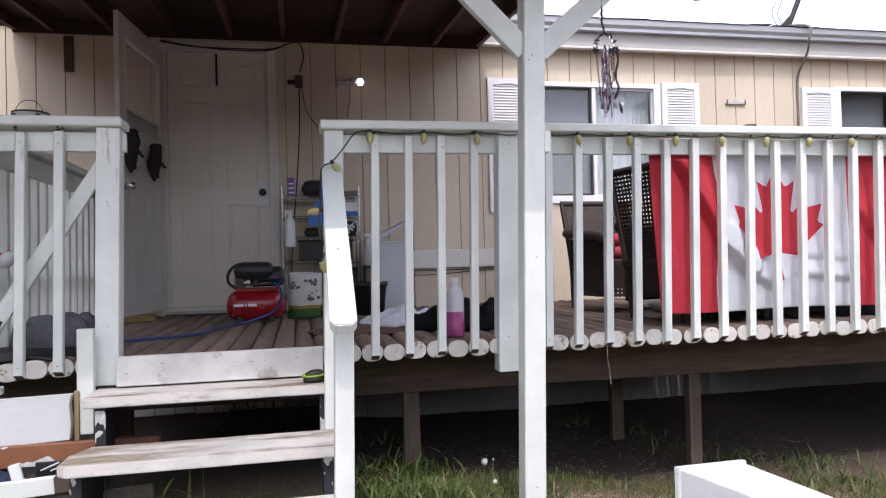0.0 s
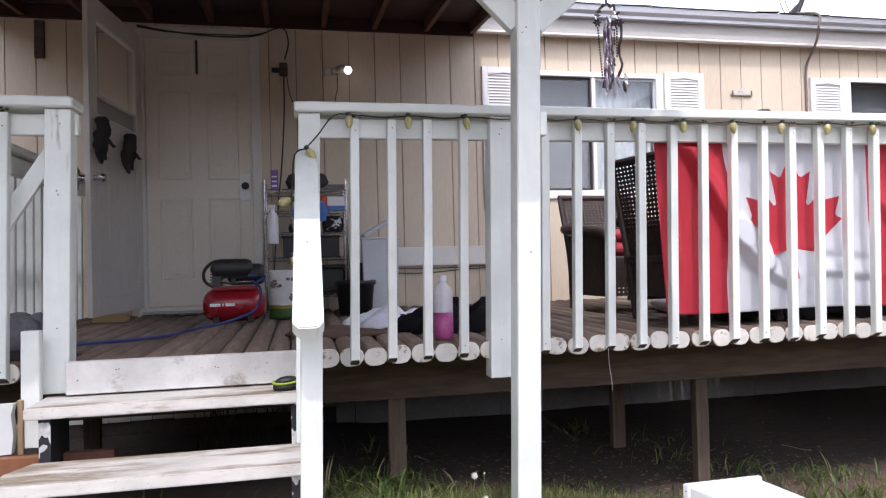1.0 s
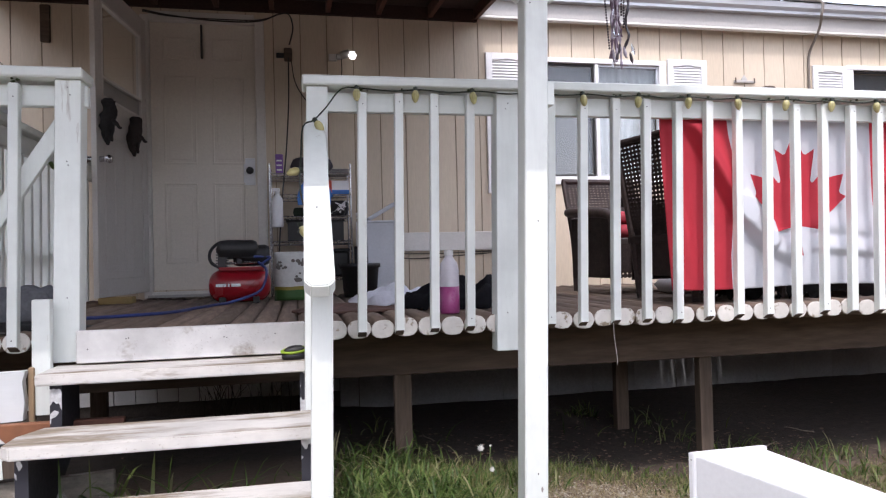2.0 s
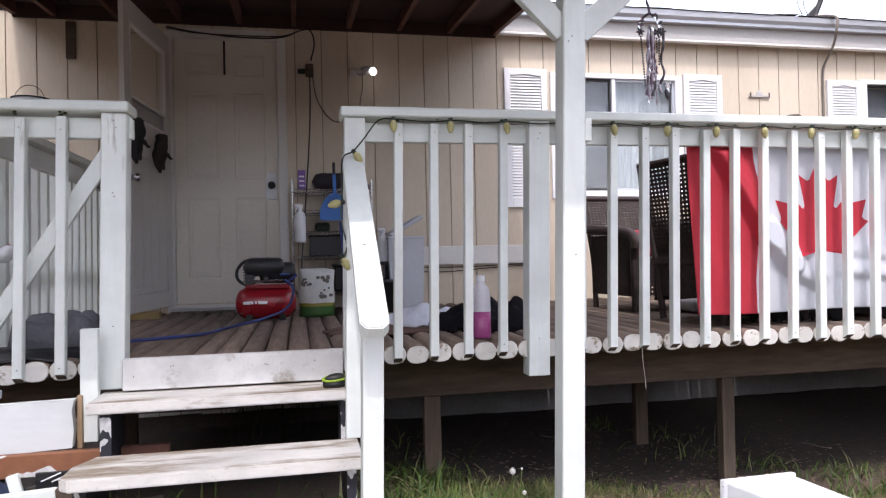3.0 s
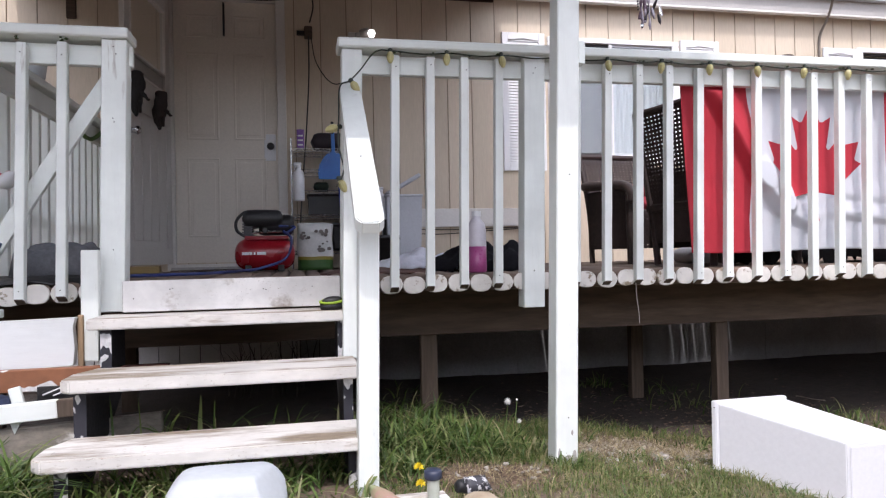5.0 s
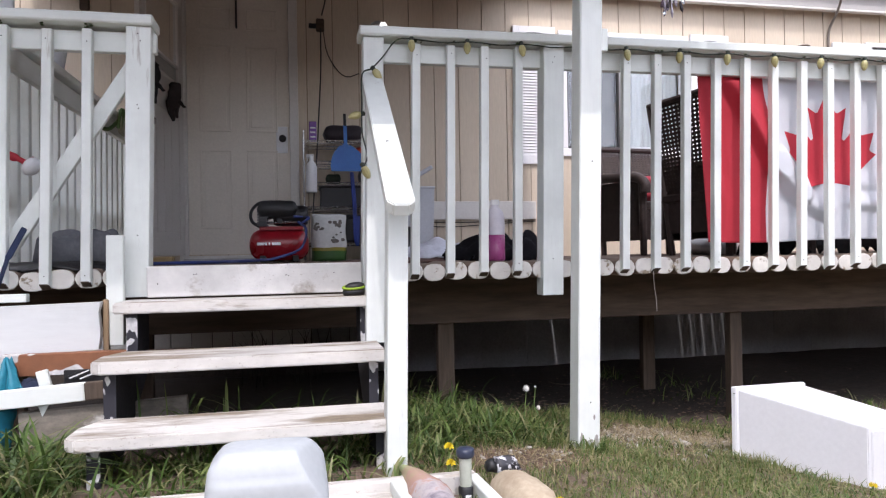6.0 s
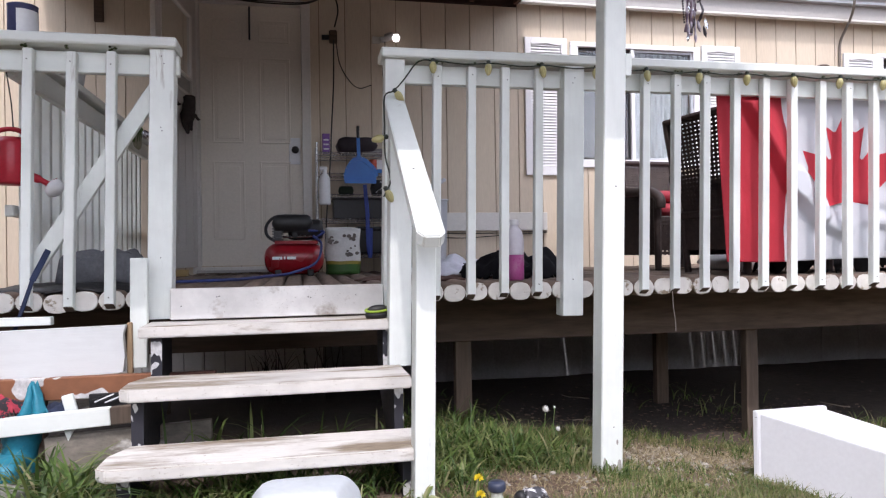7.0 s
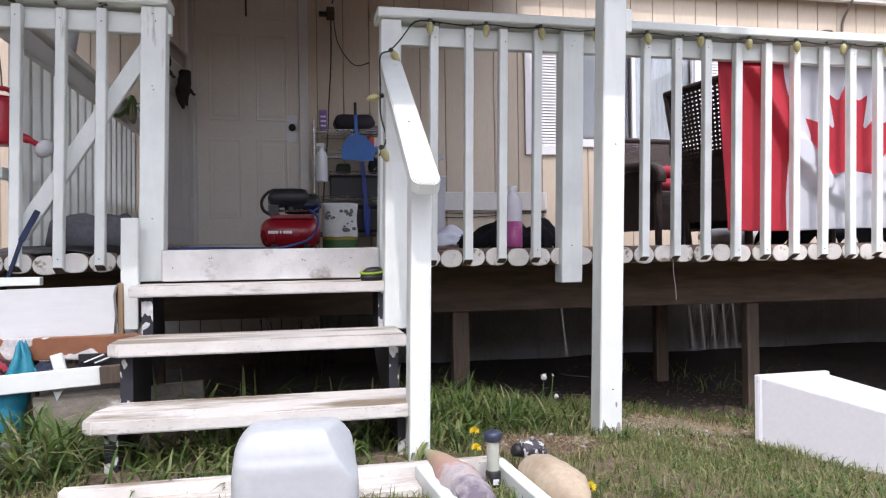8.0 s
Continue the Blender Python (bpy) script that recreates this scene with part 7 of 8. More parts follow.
def build_cabinet_box():
    """A tapered white planter box lying in the grass."""
    g = ground_z(1.6, -0.8)
    c = thing("planter_box", (1.65, -0.8, g), label="tapered white planter box lying on its side in the grass", category="planter box")
    o = Vector((1.447, -0.56, 0))
    e1 = Vector((0.335, 0.01, 0)).normalized()
    e2 = Vector((0.26, -0.388, 0)).normalized()
    mat = surface("white_laminate", (0.74, 0.75, 0.77), (0.70, 0.71, 0.73), 0.4, 2, 0.2, bump=0.03)
    ln = 0.467

    def rim(a0, a1, b, za, zb):
        return [o + e1 * p + e2 * b + Vector((0, 0, q)) for p, q in ((a0, za), (a1, za), (a1, zb), (a0, zb))]

    def block(r0, r1):
        """A tapering block between two upright rectangles."""
        bm = bmesh.new()
        lo, hi = [[bm.verts.new(p) for p in r] for r in (r0, r1)]
        bm.faces.new(lo)
        bm.faces.new(hi)
        for i in range(4):
            bm.faces.new((lo[i], lo[(i + 1) % 4], hi[(i + 1) % 4], hi[i]))
        bmesh.ops.bevel(bm, geom=list(bm.edges), offset=0.003, segments=2, affect="EDGES")
        return bm

    part("body", block(rim(0.012, 0.325, 0.018, -0.185, 0.125), rim(0.03, 0.30, ln, -0.215, 0.042)), mat, c)
    flange = part("rim_flange", block(rim(0.0, 0.337, -0.002, -0.19, 0.138), rim(0.0, 0.337, 0.018, -0.19, 0.136)), mat, c)
    part("foot_panel", block(rim(0.042, 0.288, ln + 0.001, -0.20, 0.03), rim(0.044, 0.286, ln + 0.004, -0.20, 0.028)), mat, c)
    for q in (-0.14, 0.11):
        part("screw", lathe([(0.004, 0), (0.004, 0.002), (0, 0.002)], tuple(o + e1 * 0.001 + e2 * 0.009 + Vector((0, -0.004, q))), 8), M_CHROME, flange)


build_cabinet_box()


def build_rock_and_bits():
    bm = bmesh.new()
    bmesh.ops.create_icosphere(bm, subdivisions=4, radius=1)
    for v in bm.verts:
        d = v.co.normalized()
        k = 1 + 0.13 * noise.noise(d * 1.5 + Vector((3, 1, 2))) + 0.04 * noise.noise(d * 5)
        v.co = Vector((d.x * 0.068 * k, d.y * 0.16 * k, d.z * 0.09 * k))
    bm.transform(pose(0.303, -1.33, 0.022, 0, 8, 8))
    r = part("rock", bm, surface("tan_rock", (0.48, 0.40, 0.29), (0.37, 0.29, 0.20), 0.85, 9, 0.5, bump=0.4), smooth=True)
    tagged(r, "smooth tan rock lying in the grass", "rock")
    b = thing("crushed_can", (0.28, -1.14, 0.03), label="crushed black and white can lying by the rock", category="can")
    bm = lathe([(0, 0), (0.024, 0.002), (0.026, 0.02), (0.021, 0.04), (0.025, 0.058), (0.02, 0.07), (0, 0.072)], (0, 0, 0), 18)
    for v in bm.verts:
        v.co += v.co * 0.5 * noise.noise(v.co * 60)
    bm.transform(pose(0.277, -1.14, 0.076, 0, 88, 14))
    part("body", bm, worn_paint("torn_white_label", (0.62, 0.62, 0.64), (0.05, 0.05, 0.06), 0.47, 30, (1, 1, 1), 0.03), b, "", True)
    bm = lathe([(0, -0.006), (0.014, -0.005), (0.019, 0.004), (0.022, 0.018), (0, 0.02)], (0, 0, 0), 16)
    for v in bm.verts:
        v.co += v.co * 0.25 * noise.noise(v.co * 70)
    bm.transform(pose(0.256, -1.142, 0.078, 0, 88, 14))
    part("cap_end", bm, M_BLACK, b, "black end", True)
    s = thing("solar_lamp", (0.166, -1.235, 0.0), label="small solar path lamp with a dark blue cap", category="garden lamp")
    x, y = 0.166, -1.235
    part("spike", lathe([(0, -0.12), (0.008, -0.05), (0.012, -0.002), (0, 0)], (x, y, 0), 10), M_BLACK, s)
    part("base", lathe([(0, -0.04), (0.02, -0.04), (0.021, 0.055), (0.017, 0.06), (0, 0.06)], (x, y, 0), 18), M_BLACK, s, "", True)
    part("tube", lathe([(0.0165, 0.06), (0.0175, 0.14)], (x, y, 0), 18), surface("frosted_tube", (0.5, 0.52, 0.46), (0.4, 0.43, 0.36), 0.3), s, "", True)
    part("cap", lathe([(0, 0.138), (0.022, 0.139), (0.025, 0.144), (0.025, 0.160), (0.02, 0.165), (0, 0.166)], (x, y, 0), 20), surface("dark_blue_cap", (0.035, 0.045, 0.08), None, 0.4), s, "dark blue cap", True)
    part("sticker", box(x - 0.006, x + 0.01, y - 0.0225, y - 0.0212, 0.025, 0.04, bevel=0), M_WHITEPL, s)
    # a faded ornament lying on its side: a plain cone and body
    m, n, l, p = nodes_of("faded_ornament_paint")
    tc, sx, cr = n.new("ShaderNodeTexCoord"), n.new("ShaderNodeSeparateXYZ"), n.new("ShaderNodeValToRGB")
    l.new(tc.outputs["Generated"], sx.inputs[0])
    for pos, col in ((0.0, (0.16, 0.14, 0.17)), (0.3, (0.42, 0.38, 0.38)), (0.45, (0.40, 0.24, 0.19)), (0.8, (0.36, 0.30, 0.18))):
        e = cr.color_ramp.elements.new(pos)
        e.color = c4(col)
    cr.color_ramp.elements[0].color = c4((0.14, 0.12, 0.15))
    cr.color_ramp.elements[-1].color = c4((0.30, 0.36, 0.17))
    add = n.new("ShaderNodeMath")
    add.operation = "MULTIPLY_ADD"
    add.inputs[1].default_value, add.inputs[2].default_value = 0.9, -0.45
    l.new(noise_tex(n, l, 30.0), add.inputs[0])
    a2 = n.new("ShaderNodeMath")
    l.new(sx.outputs["Y"], a2.inputs[0])
    l.new(add.outputs[0], a2.inputs[1])
    l.new(a2.outputs[0], cr.inputs[0])
    l.new(cr.outputs[0], p.inputs["Base Color"])
    p.inputs["Roughness"].default_value = 0.8
    bm = bmesh.new()
    lathe([(0, -0.02), (0.04, -0.01), (0.052, 0.04), (0.05, 0.09), (0.056, 0.12), (0.05, 0.16), (0.053, 0.19), (0.035, 0.29), (0.012, 0.41), (0, 0.43)], (0, 0, 0), 20, bm)
    for v in bm.verts:
        v.co += v.co * 0.12 * noise.noise(v.co * 22)
    bm.transform(pose(0.075, -1.44, 0.045, -88, 0, 7))
    o = part("garden_ornament", bm, m, smooth=True)
    tagged(o, "faded cone-hatted garden ornament lying on its side", "garden ornament")


build_rock_and_bits()


def build_pebbles():
    """Pale gravel and flakes strewn on the bare earth at the deck's edge."""
    rnd, bm = random.Random(77), bmesh.new()
    for k in range(230):
        x = rnd.uniform(0.95, 1.7) if k < 190 else rnd.uniform(0.33, 0.68)
        y = (-0.36 if k < 140 else -0.62 if k < 190 else -0.72) + rnd.gauss(0, 0.07)
        r = rnd.choice((0.004, 0.005, 0.006, 0.008, 0.011)) * rnd.uniform(0.8, 1.2)
        m = pose(x, y, ground_z(x, y) + r * 0.45, rnd.uniform(0, 40), rnd.uniform(0, 40), rnd.uniform(0, 360)) @ Matrix.Diagonal((1.3, 0.9, 0.55, 1))
        bmesh.ops.create_icosphere(bm, subdivisions=1, radius=r, matrix=m)
    g = part("gravel", bm, surface("pale_gravel", (0.52, 0.49, 0.44), (0.30, 0.27, 0.23), 0.85, 9, 0.6))
    tagged(g, "pale gravel strewn on bare earth", "gravel", kind="stuff")


build_pebbles()


# ---- grass, weeds and flowers ----
def blade_material(name, tones):
    m, n, l, p = nodes_of(name)
    geo, cr = n.new("ShaderNodeNewGeometry"), n.new("ShaderNodeValToRGB")
    while len(cr.color_ramp.elements) < len(tones):
        cr.color_ramp.elements.new(0.5)
    for i, c in enumerate(tones):
        cr.color_ramp.elements[i].position = i / (len(tones) - 1)
        cr.color_ramp.elements[i].color = c4(c)
    l.new(geo.outputs["Random Per Island"], cr.inputs[0])
    l.new(cr.outputs[0], p.inputs["Base Color"])
    p.inputs["Roughness"].default_value = 0.55
    tr, mx = n.new("ShaderNodeBsdfTranslucent"), n.new("ShaderNodeMixShader")
    l.new(cr.outputs[0], tr.inputs["Color"])
    mx.inputs[0].default_value = 0.3
    l.new(p.outputs[0], mx.inputs[1])
    l.new(tr.outputs[0], mx.inputs[2])
    l.new(mx.outputs[0], n["Material Output"].inputs["Surface"])
    return m


def blades(name, spots, material, label, cat):
    """Bent, tapering blades; spots gives (x, y, z, height, width, heading, lean)."""
    vs, fs = [], []
    for x, y, z, h, w, a, lean in spots:
        dx, dy = math.cos(a), math.sin(a)
        px, py = -dy, dx
        b = len(vs)
        seg = 5 if h > 0.1 else 2
        for i in range(seg + 1):
            t = i / seg
            r = lean * h * t ** 1.7
            zz = z + h * (t - 0.42 * min(lean, 1.5) * t ** 2.6)
            if i == seg:
                vs.append((x + dx * r, y + dy * r, zz))
                break
            k = w * (0.7 + 0.6 * t - 1.05 * t * t) / 2
            vs += [(x + dx * r + px * k, y + dy * r + py * k, zz), (x + dx * r - px * k, y + dy * r - py * k, zz)]
        for i in range(seg - 1):
            fs.append((b + 2 * i, b + 2 * i + 1, b + 2 * i + 3, b + 2 * i + 2))
        fs.append((b + 2 * seg - 2, b + 2 * seg - 1, b + 2 * seg))
    mesh = bpy.data.meshes.new(name)
    mesh.from_pydata(vs, [], fs)
    mesh.materials.append(material)
    ob = new(name, mesh)
    return tagged(ob, label, cat, kind="stuff")


def blocked(x, y):
    """Where no grass grows through: boards, rock, box, jug, posts and the beaten earth."""
    if -0.56 < x < -0.16 and -1.6 < y < -1.3:
        return True
    if -0.95 < x < 0.24 and -1.25 < y < -1.09:
        return True
    if -0.95 < x < -0.02 and y > -1.0:
        return True
    if (x - 0.303) ** 2 / 0.007 + (y + 1.33) ** 2 / 0.035 < 1:
        return True
    if (x + 1.33) ** 2 / 0.028 + (y + 0.82) ** 2 / 0.022 < 1:
        return True
    if abs(x - 0.81) < 0.05 and abs(y + 0.556) < 0.05:
        return True
    dx, dy = x - 1.447, y + 0.56
    b = (0.03 * dx - dy) / 0.846
    return -0.02 < dx - 0.557 * b < 0.36 and -0.01 < b < 0.5


def bump_at(x, y, cx, cy, sx, sy):
    return math.exp(-((x - cx) / sx) ** 2 - ((y - cy) / sy) ** 2)


def grow():
    rnd = random.Random(12)
    lawn, dry = [], []
    for _ in range(190000):
        x, y = rnd.uniform(-2.0, 3.8), rnd.uniform(-1.75, 0.75)
        if blocked(x, y):
            continue
        thin = noise.noise((x * 1.6 + 4, y * 1.6, 0.2)) + 0.5 * noise.noise((x * 5, y * 5, 3)) + 0.3 * noise.noise((x * 14, y * 14, 5))
        bare = 1.25 * bump_at(x, y, 0.48, -0.77, 0.26, 0.13) + 0.9 * bump_at(x, y, 1.3, -0.18, 0.42, 0.24) + 0.6 * bump_at(x, y, 1.62, -0.12, 0.36, 0.24) + 0.55 * bump_at(x, y, 2.4, -0.1, 0.6, 0.25) + 0.5 * bump_at(x, y, 1.15, -0.6, 0.3, 0.12)
        shade = max(0.0, (y - 0.02) / 0.45)
        if rnd.random() < 0.20 - 0.8 * thin + bare + shade:
            if rnd.random() < 0.30 * (1 - shade) * (0.4 + bare):
                dry.append((x, y, ground_z(x, y) - 0.003, rnd.uniform(0.018, 0.055), rnd.uniform(0.0018, 0.0038), rnd.uniform(0, 6.3), rnd.uniform(0.6, 2.4)))
            continue
        lawn.append((x, y, ground_z(x, y) - 0.004, rnd.uniform(0.016, 0.055) * (1 + 0.7 * max(0, thin)), rnd.uniform(0.0025, 0.0058), rnd.uniform(0, 6.3), rnd.uniform(0.2, 1.3)))
    # the lawn thins out raggedly towards the beaten lane
    edge = random.Random(44)
    for _ in range(75000):
        x, y = edge.uniform(-4.2, 6.4), edge.uniform(-3.4, 0.2)
        away = max(-2.0 - x, x - 3.8, 0.0) ** 2 + max(-1.75 - y, 0.0) ** 2
        if away == 0 or blocked(x, y) or math.sqrt(away) / 1.9 > edge.random() + 0.7 * noise.noise((x * 1.6 + 4, y * 1.6, 0.2)):
            continue
        lawn.append((x, y, ground_z(x, y) - 0.004, edge.uniform(0.02, 0.06), edge.uniform(0.004, 0.009), edge.uniform(0, 6.3), edge.uniform(0.2, 1.3)))
    blades("lawn_grass", lawn, blade_material("lawn_green", [(0.064, 0.106, 0.023), (0.110, 0.156, 0.037), (0.152, 0.189, 0.055), (0.221, 0.221, 0.087), (0.331, 0.285, 0.152)]), "patchy short green lawn grass with dry tips", "grass")
    blades("dry_grass", dry, blade_material("straw", [(0.50, 0.42, 0.25), (0.38, 0.31, 0.17), (0.26, 0.20, 0.11), (0.14, 0.10, 0.06)]), "dry straw lying on bare earth", "grass")
    # long grass in clumps
    tall = []
    for cx, cy, sx, sy, n, h0, h1 in ((-1.22, -0.76, 0.30, 0.2, 430, 0.12, 0.30), (-0.46, -0.74, 0.42, 0.12, 330, 0.12, 0.27), (-0.5, -0.95, 0.5, 0.1, 150, 0.04, 0.12), (-0.55, -0.45, 0.4, 0.1, 60, 0.18, 0.34), (-0.45, -1.0, 0.5, 0.08, 120, 0.12, 0.26), (-0.05, -0.60, 0.10, 0.14, 120, 0.07, 0.18), (0.34, -0.27, 0.30, 0.24, 760, 0.08, 0.19), (0.22, -0.40, 0.16, 0.14, 240, 0.07, 0.16), (0.58, -0.34, 0.20, 0.2, 330, 0.05, 0.13), (0.15, -0.64, 0.13, 0.2, 330, 0.04, 0.12), (0.11, -1.52, 0.07, 0.16, 330, 0.04, 0.10), (0.95, 0.02, 0.25, 0.12, 60, 0.05, 0.13), (1.95, -0.02, 0.5, 0.14, 160, 0.04, 0.12), (2.6, 0.1, 0.5, 0.2, 120, 0.05, 0.16), (0.3, 0.25, 0.35, 0.2, 60, 0.1, 0.24), (0.82, -0.60, 0.09, 0.06, 90, 0.04, 0.11), (1.4, -1.25, 0.7, 0.25, 420, 0.03, 0.08), (2.5, -0.7, 0.6, 0.3, 350, 0.03, 0.08), (0.42, 0.42, 0.34, 0.2, 170, 0.05, 0.15), (2.02, 1.9, 0.14, 0.12, 40, 0.05, 0.14), (2.32, 1.05, 0.22, 0.14, 30, 0.05, 0.15), (2.6, 0.72, 0.3, 0.16, 55, 0.05, 0.14), (2.9, 0.46, 0.45, 0.16, 90, 0.05, 0.14), (2.1, 0.42, 0.45, 0.16, 70, 0.03, 0.10), (1.45, 0.55, 0.3, 0.2, 50, 0.03, 0.10), (2.3, 1.5, 0.5, 0.3, 26, 0.06, 0.2), (0.5, 1.2, 0.4, 0.4, 22, 0.06, 0.2)):
        for _ in range(int(n * 1.35)):
            x, y = rnd.gauss(cx, sx * 0.5), rnd.gauss(cy, sy * 0.5)
            if blocked(x, y) and not -0.9 < x < -0.05:
                continue
            top = rnd.uniform(0.08, 0.155) if -1.02 < x < 0.05 and -1.09 < y < -0.56 else 1.0
            tall.append((x, y, ground_z(x, y) - 0.01, min(top, rnd.uniform(h0, h1)), rnd.uniform(0.006, 0.0145) * (0.6 + 2 * h1), rnd.uniform(0, 6.3), rnd.uniform(0.3, 1.5)))
    # tussocks scattered over the lawn
    for _ in range(95):
        cx, cy, h = rnd.uniform(0.55, 3.3), rnd.uniform(-1.55, -0.35), rnd.uniform(0.035, 0.085)
        for _ in range(rnd.randint(12, 34)):
            x, y = rnd.gauss(cx, 0.028), rnd.gauss(cy, 0.024)
            if not blocked(x, y) and bump_at(x, y, 1.42, -0.14, 0.4, 0.2) < 0.5:
                tall.append((x, y, ground_z(x, y) - 0.006, h * rnd.uniform(0.5, 1.15), rnd.uniform(0.004, 0.008), rnd.uniform(0, 6.3), rnd.uniform(0.4, 1.8)))
    blades("long_grass", tall, blade_material("long_green", [(0.033, 0.061, 0.013), (0.057, 0.107, 0.023), (0.082, 0.143, 0.030), (0.123, 0.184, 0.041), (0.189, 0.217, 0.074), (0.295, 0.271, 0.148)]), "clumps of long bright green grass", "grass")

    # pebbles on the bare patch, and old leaves and crumbs of bark on the bare earth
    def crumbs(name, clusters, tones, label, cat, flat):
        bm_v, bm_f = [], []
        for n, cx, cy, sx, sy, r0, r1 in clusters:
            for _ in range(n):
                x, y = rnd.gauss(cx, sx), rnd.gauss(cy, sy)
                if blocked(x, y) or y > 2.6:
                    continue
                r, a = rnd.uniform(r0, r1), rnd.uniform(0, 6.3)
                z = ground_z(x, y) + r * 0.2 * flat
                b = len(bm_v)
                c, s = math.cos(a) * r, math.sin(a) * r
                bm_v += [(x + c, y + s, z), (x - s * 0.7, y + c * 0.7, z + r * 0.1), (x - c, y - s, z), (x + s * 0.6, y - c * 0.6, z), (x + c * 0.2, y, z + r * 0.7 * flat), (x, y, z - r * 0.5 * flat)]
                bm_f += [(b + i, b + (i + 1) % 4, b + 4) for i in range(4)] + [(b + (i + 1) % 4, b + i, b + 5) for i in range(4)]
        mesh = bpy.data.meshes.new(name)
        mesh.from_pydata(bm_v, [], bm_f)
        mesh.materials.append(blade_material(name + "_tones", tones))
        tagged(new(name, mesh), label, cat, kind="stuff")

    crumbs("gravel", ((2600, 1.42, -0.14, 0.34, 0.13, 0.002, 0.009), (160, 1.45, -0.12, 0.3, 0.1, 0.008, 0.016), (200, 2.3, -0.05, 0.4, 0.1, 0.002, 0.008)), [(0.60, 0.55, 0.46), (0.42, 0.36, 0.28), (0.24, 0.19, 0.14)], "loose pale gravel on the bare patch", "gravel", 1.0)
    crumbs("litter", ((1300, 0.48, -0.77, 0.17, 0.07, 0.004, 0.014), (500, 0.6, -0.6, 0.3, 0.15, 0.004, 0.011), (1100, 1.9, 0.75, 0.8, 0.5, 0.004, 0.018), (300, 2.6, 0.4, 0.4, 0.25, 0.004, 0.014), (120, -0.4, 0.8, 0.4, 0.5, 0.004, 0.014)), [(0.20, 0.135, 0.095), (0.12, 0.085, 0.06), (0.26, 0.17, 0.12), (0.07, 0.05, 0.04)], "brown leaf litter and bark crumbs on bare earth", "litter", 0.45)


grow()


def build_flowers():
    yellow = surface("dandelion_yellow", (0.74, 0.60, 0.015), (0.64, 0.48, 0.01), 0.7)
    stem = surface("flower_stem", (0.12, 0.18, 0.05), None, 0.6)
    fluff = surface("seed_fluff", (0.70, 0.69, 0.66), (0.6, 0.59, 0.56), 0.95, 40, 0.5)
    rnd = random.Random(4)
    for x, y, z in ((0.392, -1.355, 0.035), (0.147, -1.09, 0.128), (0.150, -1.10, 0.082), (0.40, -1.33, 0.02), (1.66, -1.045, -0.13)):
        f = thing("dandelion", (x, y, ground_z(x, y)), label="yellow dandelion in bloom in the grass", category="flower", group="dandelions")
        z = max(z, ground_z(x, y) + 0.03)
        part("stem", tube([(x, y, ground_z(x, y) - 0.01), (x + 0.004, y, z)], 0.002, 5), stem, f)
        bm = bmesh.new()
        for k in range(34):
            a, e = k * 2.4, -0.25 + 1.7 * (k / 34)
            d = Vector((math.cos(a) * math.cos(e), math.sin(a) * math.cos(e), math.sin(e)))
            s = d.orthogonal().normalized() * 0.0028
            p0 = Vector((x + 0.004, y, z))
            bm.faces.new([bm.verts.new(q) for q in (p0, p0 + d * 0.012 + s, p0 + d * 0.016, p0 + d * 0.012 - s)])
        part("petals", bm, yellow, f)
    for x, y, z in ((0.752, -0.013, 0.066), (0.778, -0.10, -0.006), (0.80, 0.0, 0.07)):
        f = thing("seed_head", (x, y, ground_z(x, y)), label="white dandelion seed head on a thin stalk", category="flower", group="dandelion seed heads")
        part("stem", tube(smooth_path([(x - 0.012, y, ground_z(x, y) - 0.01), (x - 0.008, y, z * 0.5 + 0.5 * ground_z(x, y)), (x, y, z)]), 0.0018, 5), stem, f)
        r = 0.017 if x < 0.76 else 0.006 if 0.79 < x < 0.81 else 0.012
        bm = bmesh.new()
        bmesh.ops.create_icosphere(bm, subdivisions=2, radius=r * 0.75)
        for v in list(bm.verts):
            d = v.co.normalized()
            s = d.orthogonal().normalized() * r * 0.12
            t = d.cross(s)
            bm.faces.new([bm.verts.new(d * r * q + w) for q, w in ((0.6, s * 0.2), (1.05, s), (1.05, t), (0.6, t * 0.2))])
        bm.transform(Matrix.Translation((x, y, z)))
        part("fluff", bm, fluff, f)


build_flowers()


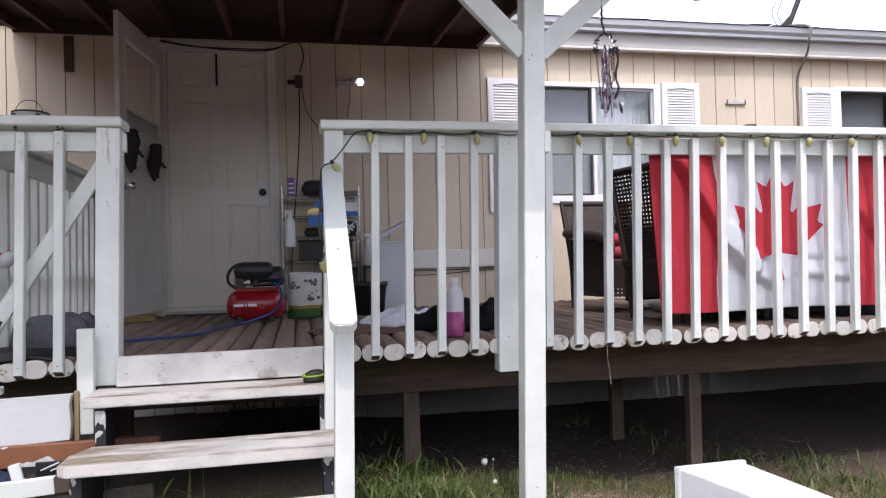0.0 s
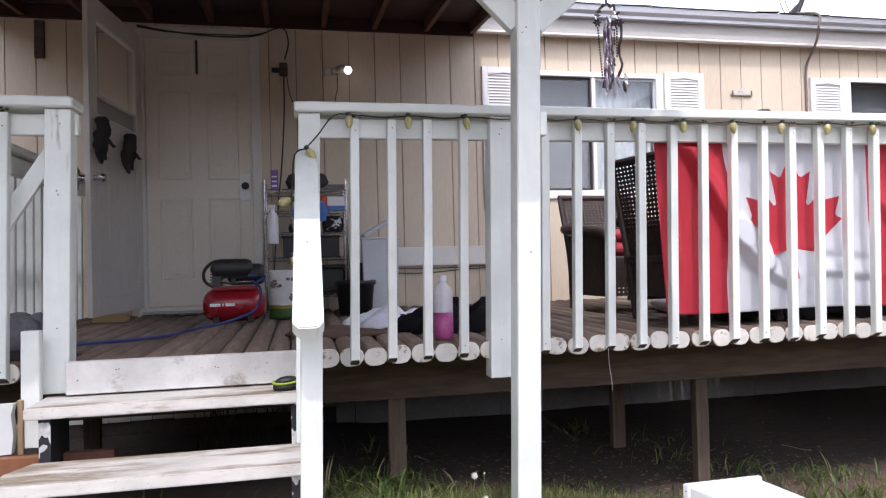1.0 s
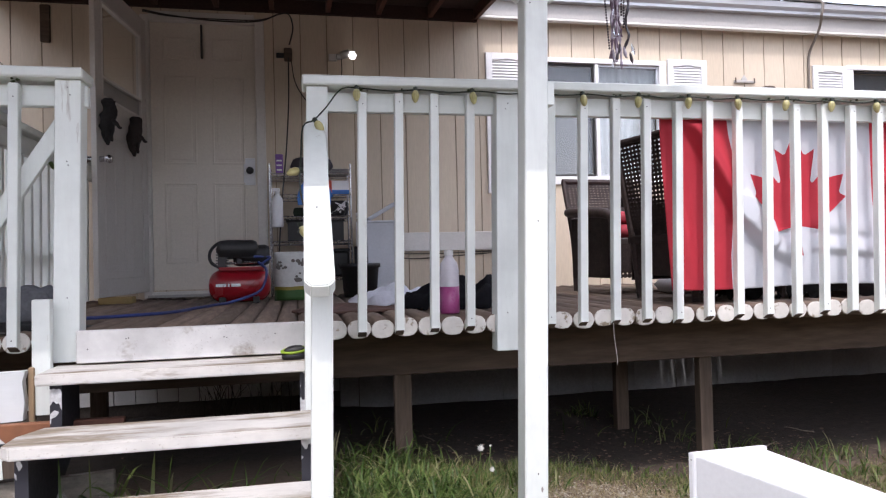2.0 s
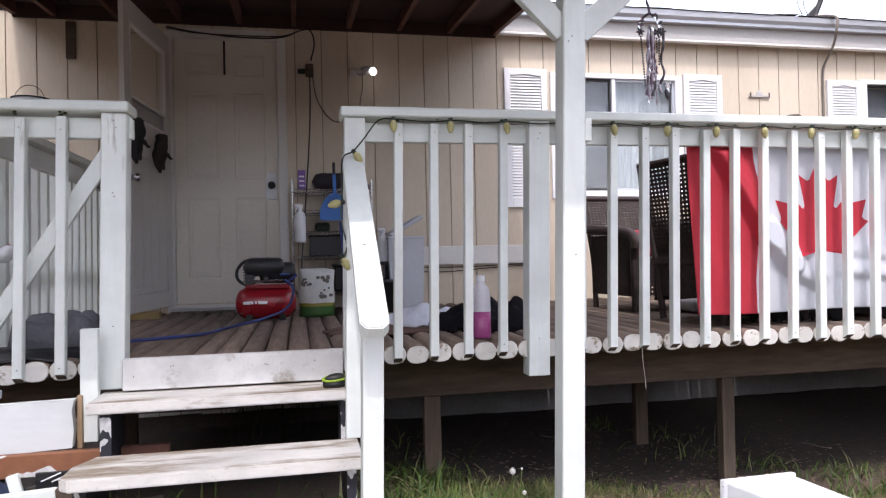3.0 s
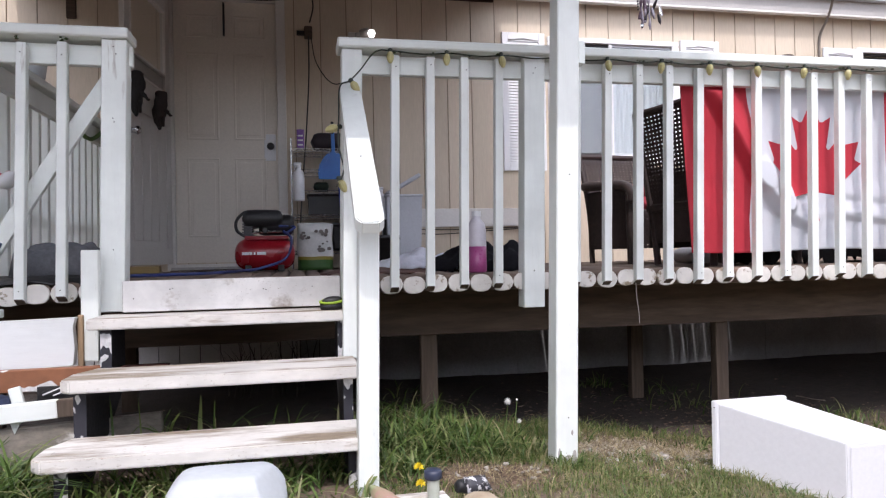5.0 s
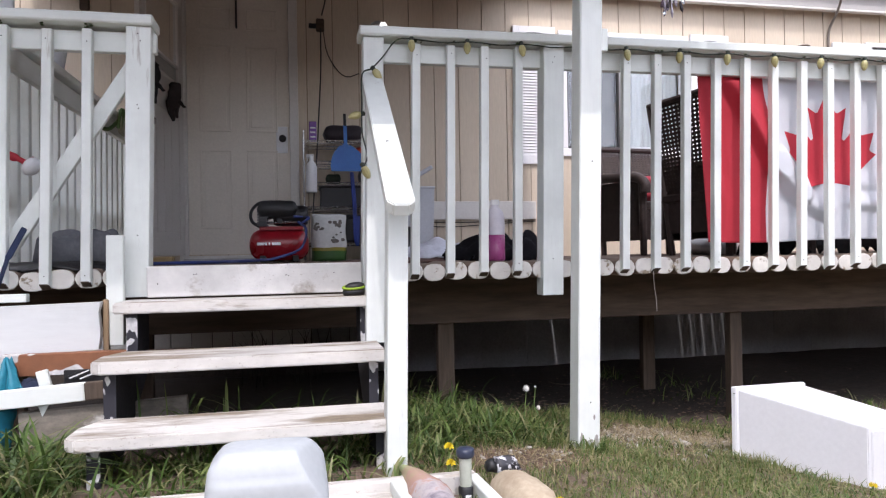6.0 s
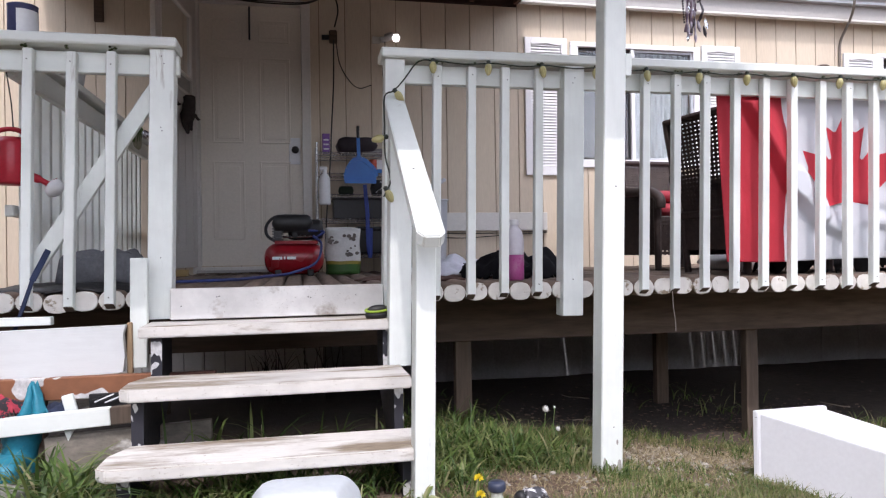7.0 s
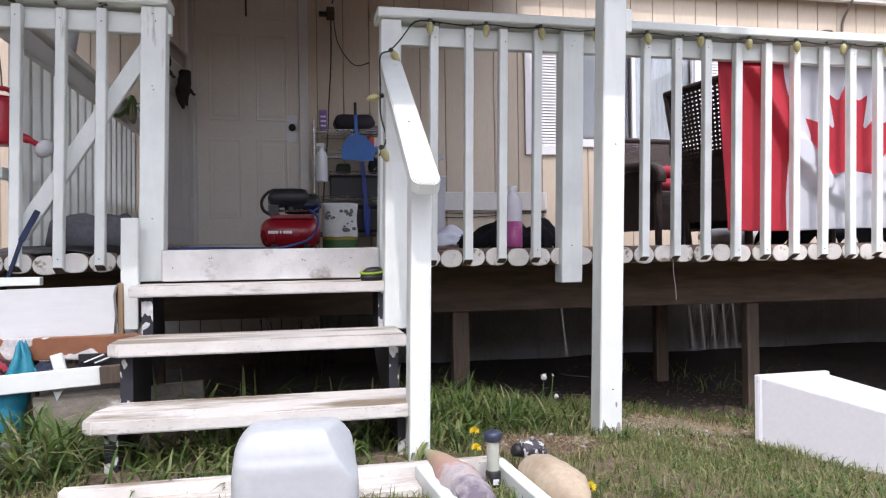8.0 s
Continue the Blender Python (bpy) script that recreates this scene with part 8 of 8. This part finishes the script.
# ---- nails, twigs and scraps ----
def build_nails():
    """Dark nail heads where the boards are fixed."""
    head = mesh_of("nail", lathe([(0.0026, 0), (0.0026, 0.001), (0, 0.0016)], (0, 0, 0), 8), M_CABLE)
    rails = {o.name: o for o in scene.objects if o.name in ("front_railing", "side_front_railing", "stairs", "porch_post")}
    rnd = random.Random(77)

    def drive(x, y, z, owner):
        piece("nail", head, pose(x, y, z, 90), rails[owner])

    shift = math.tan(radians(LEAN))
    for x in [1.09 + 0.1607 * i for i in range(16)] + [0.235 + 0.16 * i for i in range(4)]:
        for z in (rnd.choice((1.60, 0.645)) + rnd.uniform(-0.012, 0.012),):
            drive(x + (z - 0.6) * shift + rnd.uniform(-0.006, 0.006), -0.0505, z, "front_railing")
    for x in (-1.13, -1.285, -1.44, -1.595):
        for z in (1.60 + rnd.uniform(-0.012, 0.012), 0.64):
            drive(x + (z - 0.6) * shift + rnd.uniform(-0.006, 0.006), -0.0505, z, "side_front_railing")
    for x, z in ((-0.935, 1.635), (-0.925, 1.605), (-0.935, 1.34), (-0.93, 1.325), (-0.93, 0.8)):
        drive(x + (z - 0.6) * shift, -0.0505, z, "side_front_railing")
    for x, z in ((0.885, 1.61), (0.875, 1.585), (0.88, 0.67)):
        drive(x + (z - 0.6) * shift, -0.0505, z, "front_railing")
    for x, z in ((-0.70, 0.635), (-0.69, 0.637), (-0.33, 0.625), (-0.32, 0.622), (-0.13, 0.63), (-0.84, 0.60)):
        drive(x, -0.1055, z, "stairs")
    for x, z in ((0.815, 0.12), (0.84, 1.05), (0.83, 1.86), (0.845, 1.88)):
        drive(x, -0.6015, z, "porch_post")


build_nails()


def build_twigs():
    bark = surface("pale_dry_twig", (0.26, 0.22, 0.17), (0.16, 0.13, 0.10), 0.9, 30, 0.5)
    rnd = random.Random(9)
    for x, y, a, ln in ((2.75, 0.75, 0.5, 0.16), (3.3, 1.0, 2.3, 0.18), (2.35, 1.3, 1.2, 0.12), (1.25, 0.9, 0.3, 0.14), (0.75, 1.1, 2.0, 0.12), (1.7, 1.7, 2.8, 0.2), (0.62, -0.72, 0.8, 0.1), (1.05, -0.5, 2.2, 0.09), (3.0, 0.35, 1.0, 0.12)):
        z = ground_z(x, y)
        t = thing("twig", (x, y, z), label="thin dry twig lying on the bare earth", category="twig", group="twigs on the ground")
        pts = [(x + math.cos(a) * ln * k, y + math.sin(a) * ln * k + 0.008 * rnd.uniform(-1, 1), ground_z(x + math.cos(a) * ln * k, y + math.sin(a) * ln * k) + 0.004 + 0.02 * k * rnd.random()) for k in (0, 0.35, 0.7, 1.0)]
        part("stem", tube(smooth_path(pts, 4), [0.0045 - 0.00022 * i for i in range(13)], 6), bark, t)
        m = Vector(pts[2])
        part("side_shoot", tube([m, m + Vector((math.cos(a + 0.7), math.sin(a + 0.7), 0.25)) * ln * 0.35], [0.0025, 0.001], 5), bark, t)
    stalks = []
    for _ in range(60):
        x = rnd.choice((-0.62, -0.55, -0.3, -0.2)) + rnd.gauss(0, 0.05)
        y = rnd.uniform(1.6, 2.5)
        stalks.append((x, y, ground_z(x, y) - 0.01, rnd.uniform(0.25, 0.55), rnd.uniform(0.006, 0.012), rnd.uniform(0, 6.3), rnd.uniform(0.1, 0.7)))
    blades("dead_weeds", stalks, blade_material("dead_stalks", [(0.03, 0.025, 0.02), (0.06, 0.05, 0.035), (0.02, 0.018, 0.015)]), "dark dead weed stalks under the deck", "weeds")
    sl = thing("board_end", (-1.5, -0.1, 0.52), label="white painted board end sticking out below the deck", category="board")
    part("board", box(-1.75, -1.322, -0.12, -0.08, 0.541, 0.574), M_PAINT_X, sl)


build_twigs()
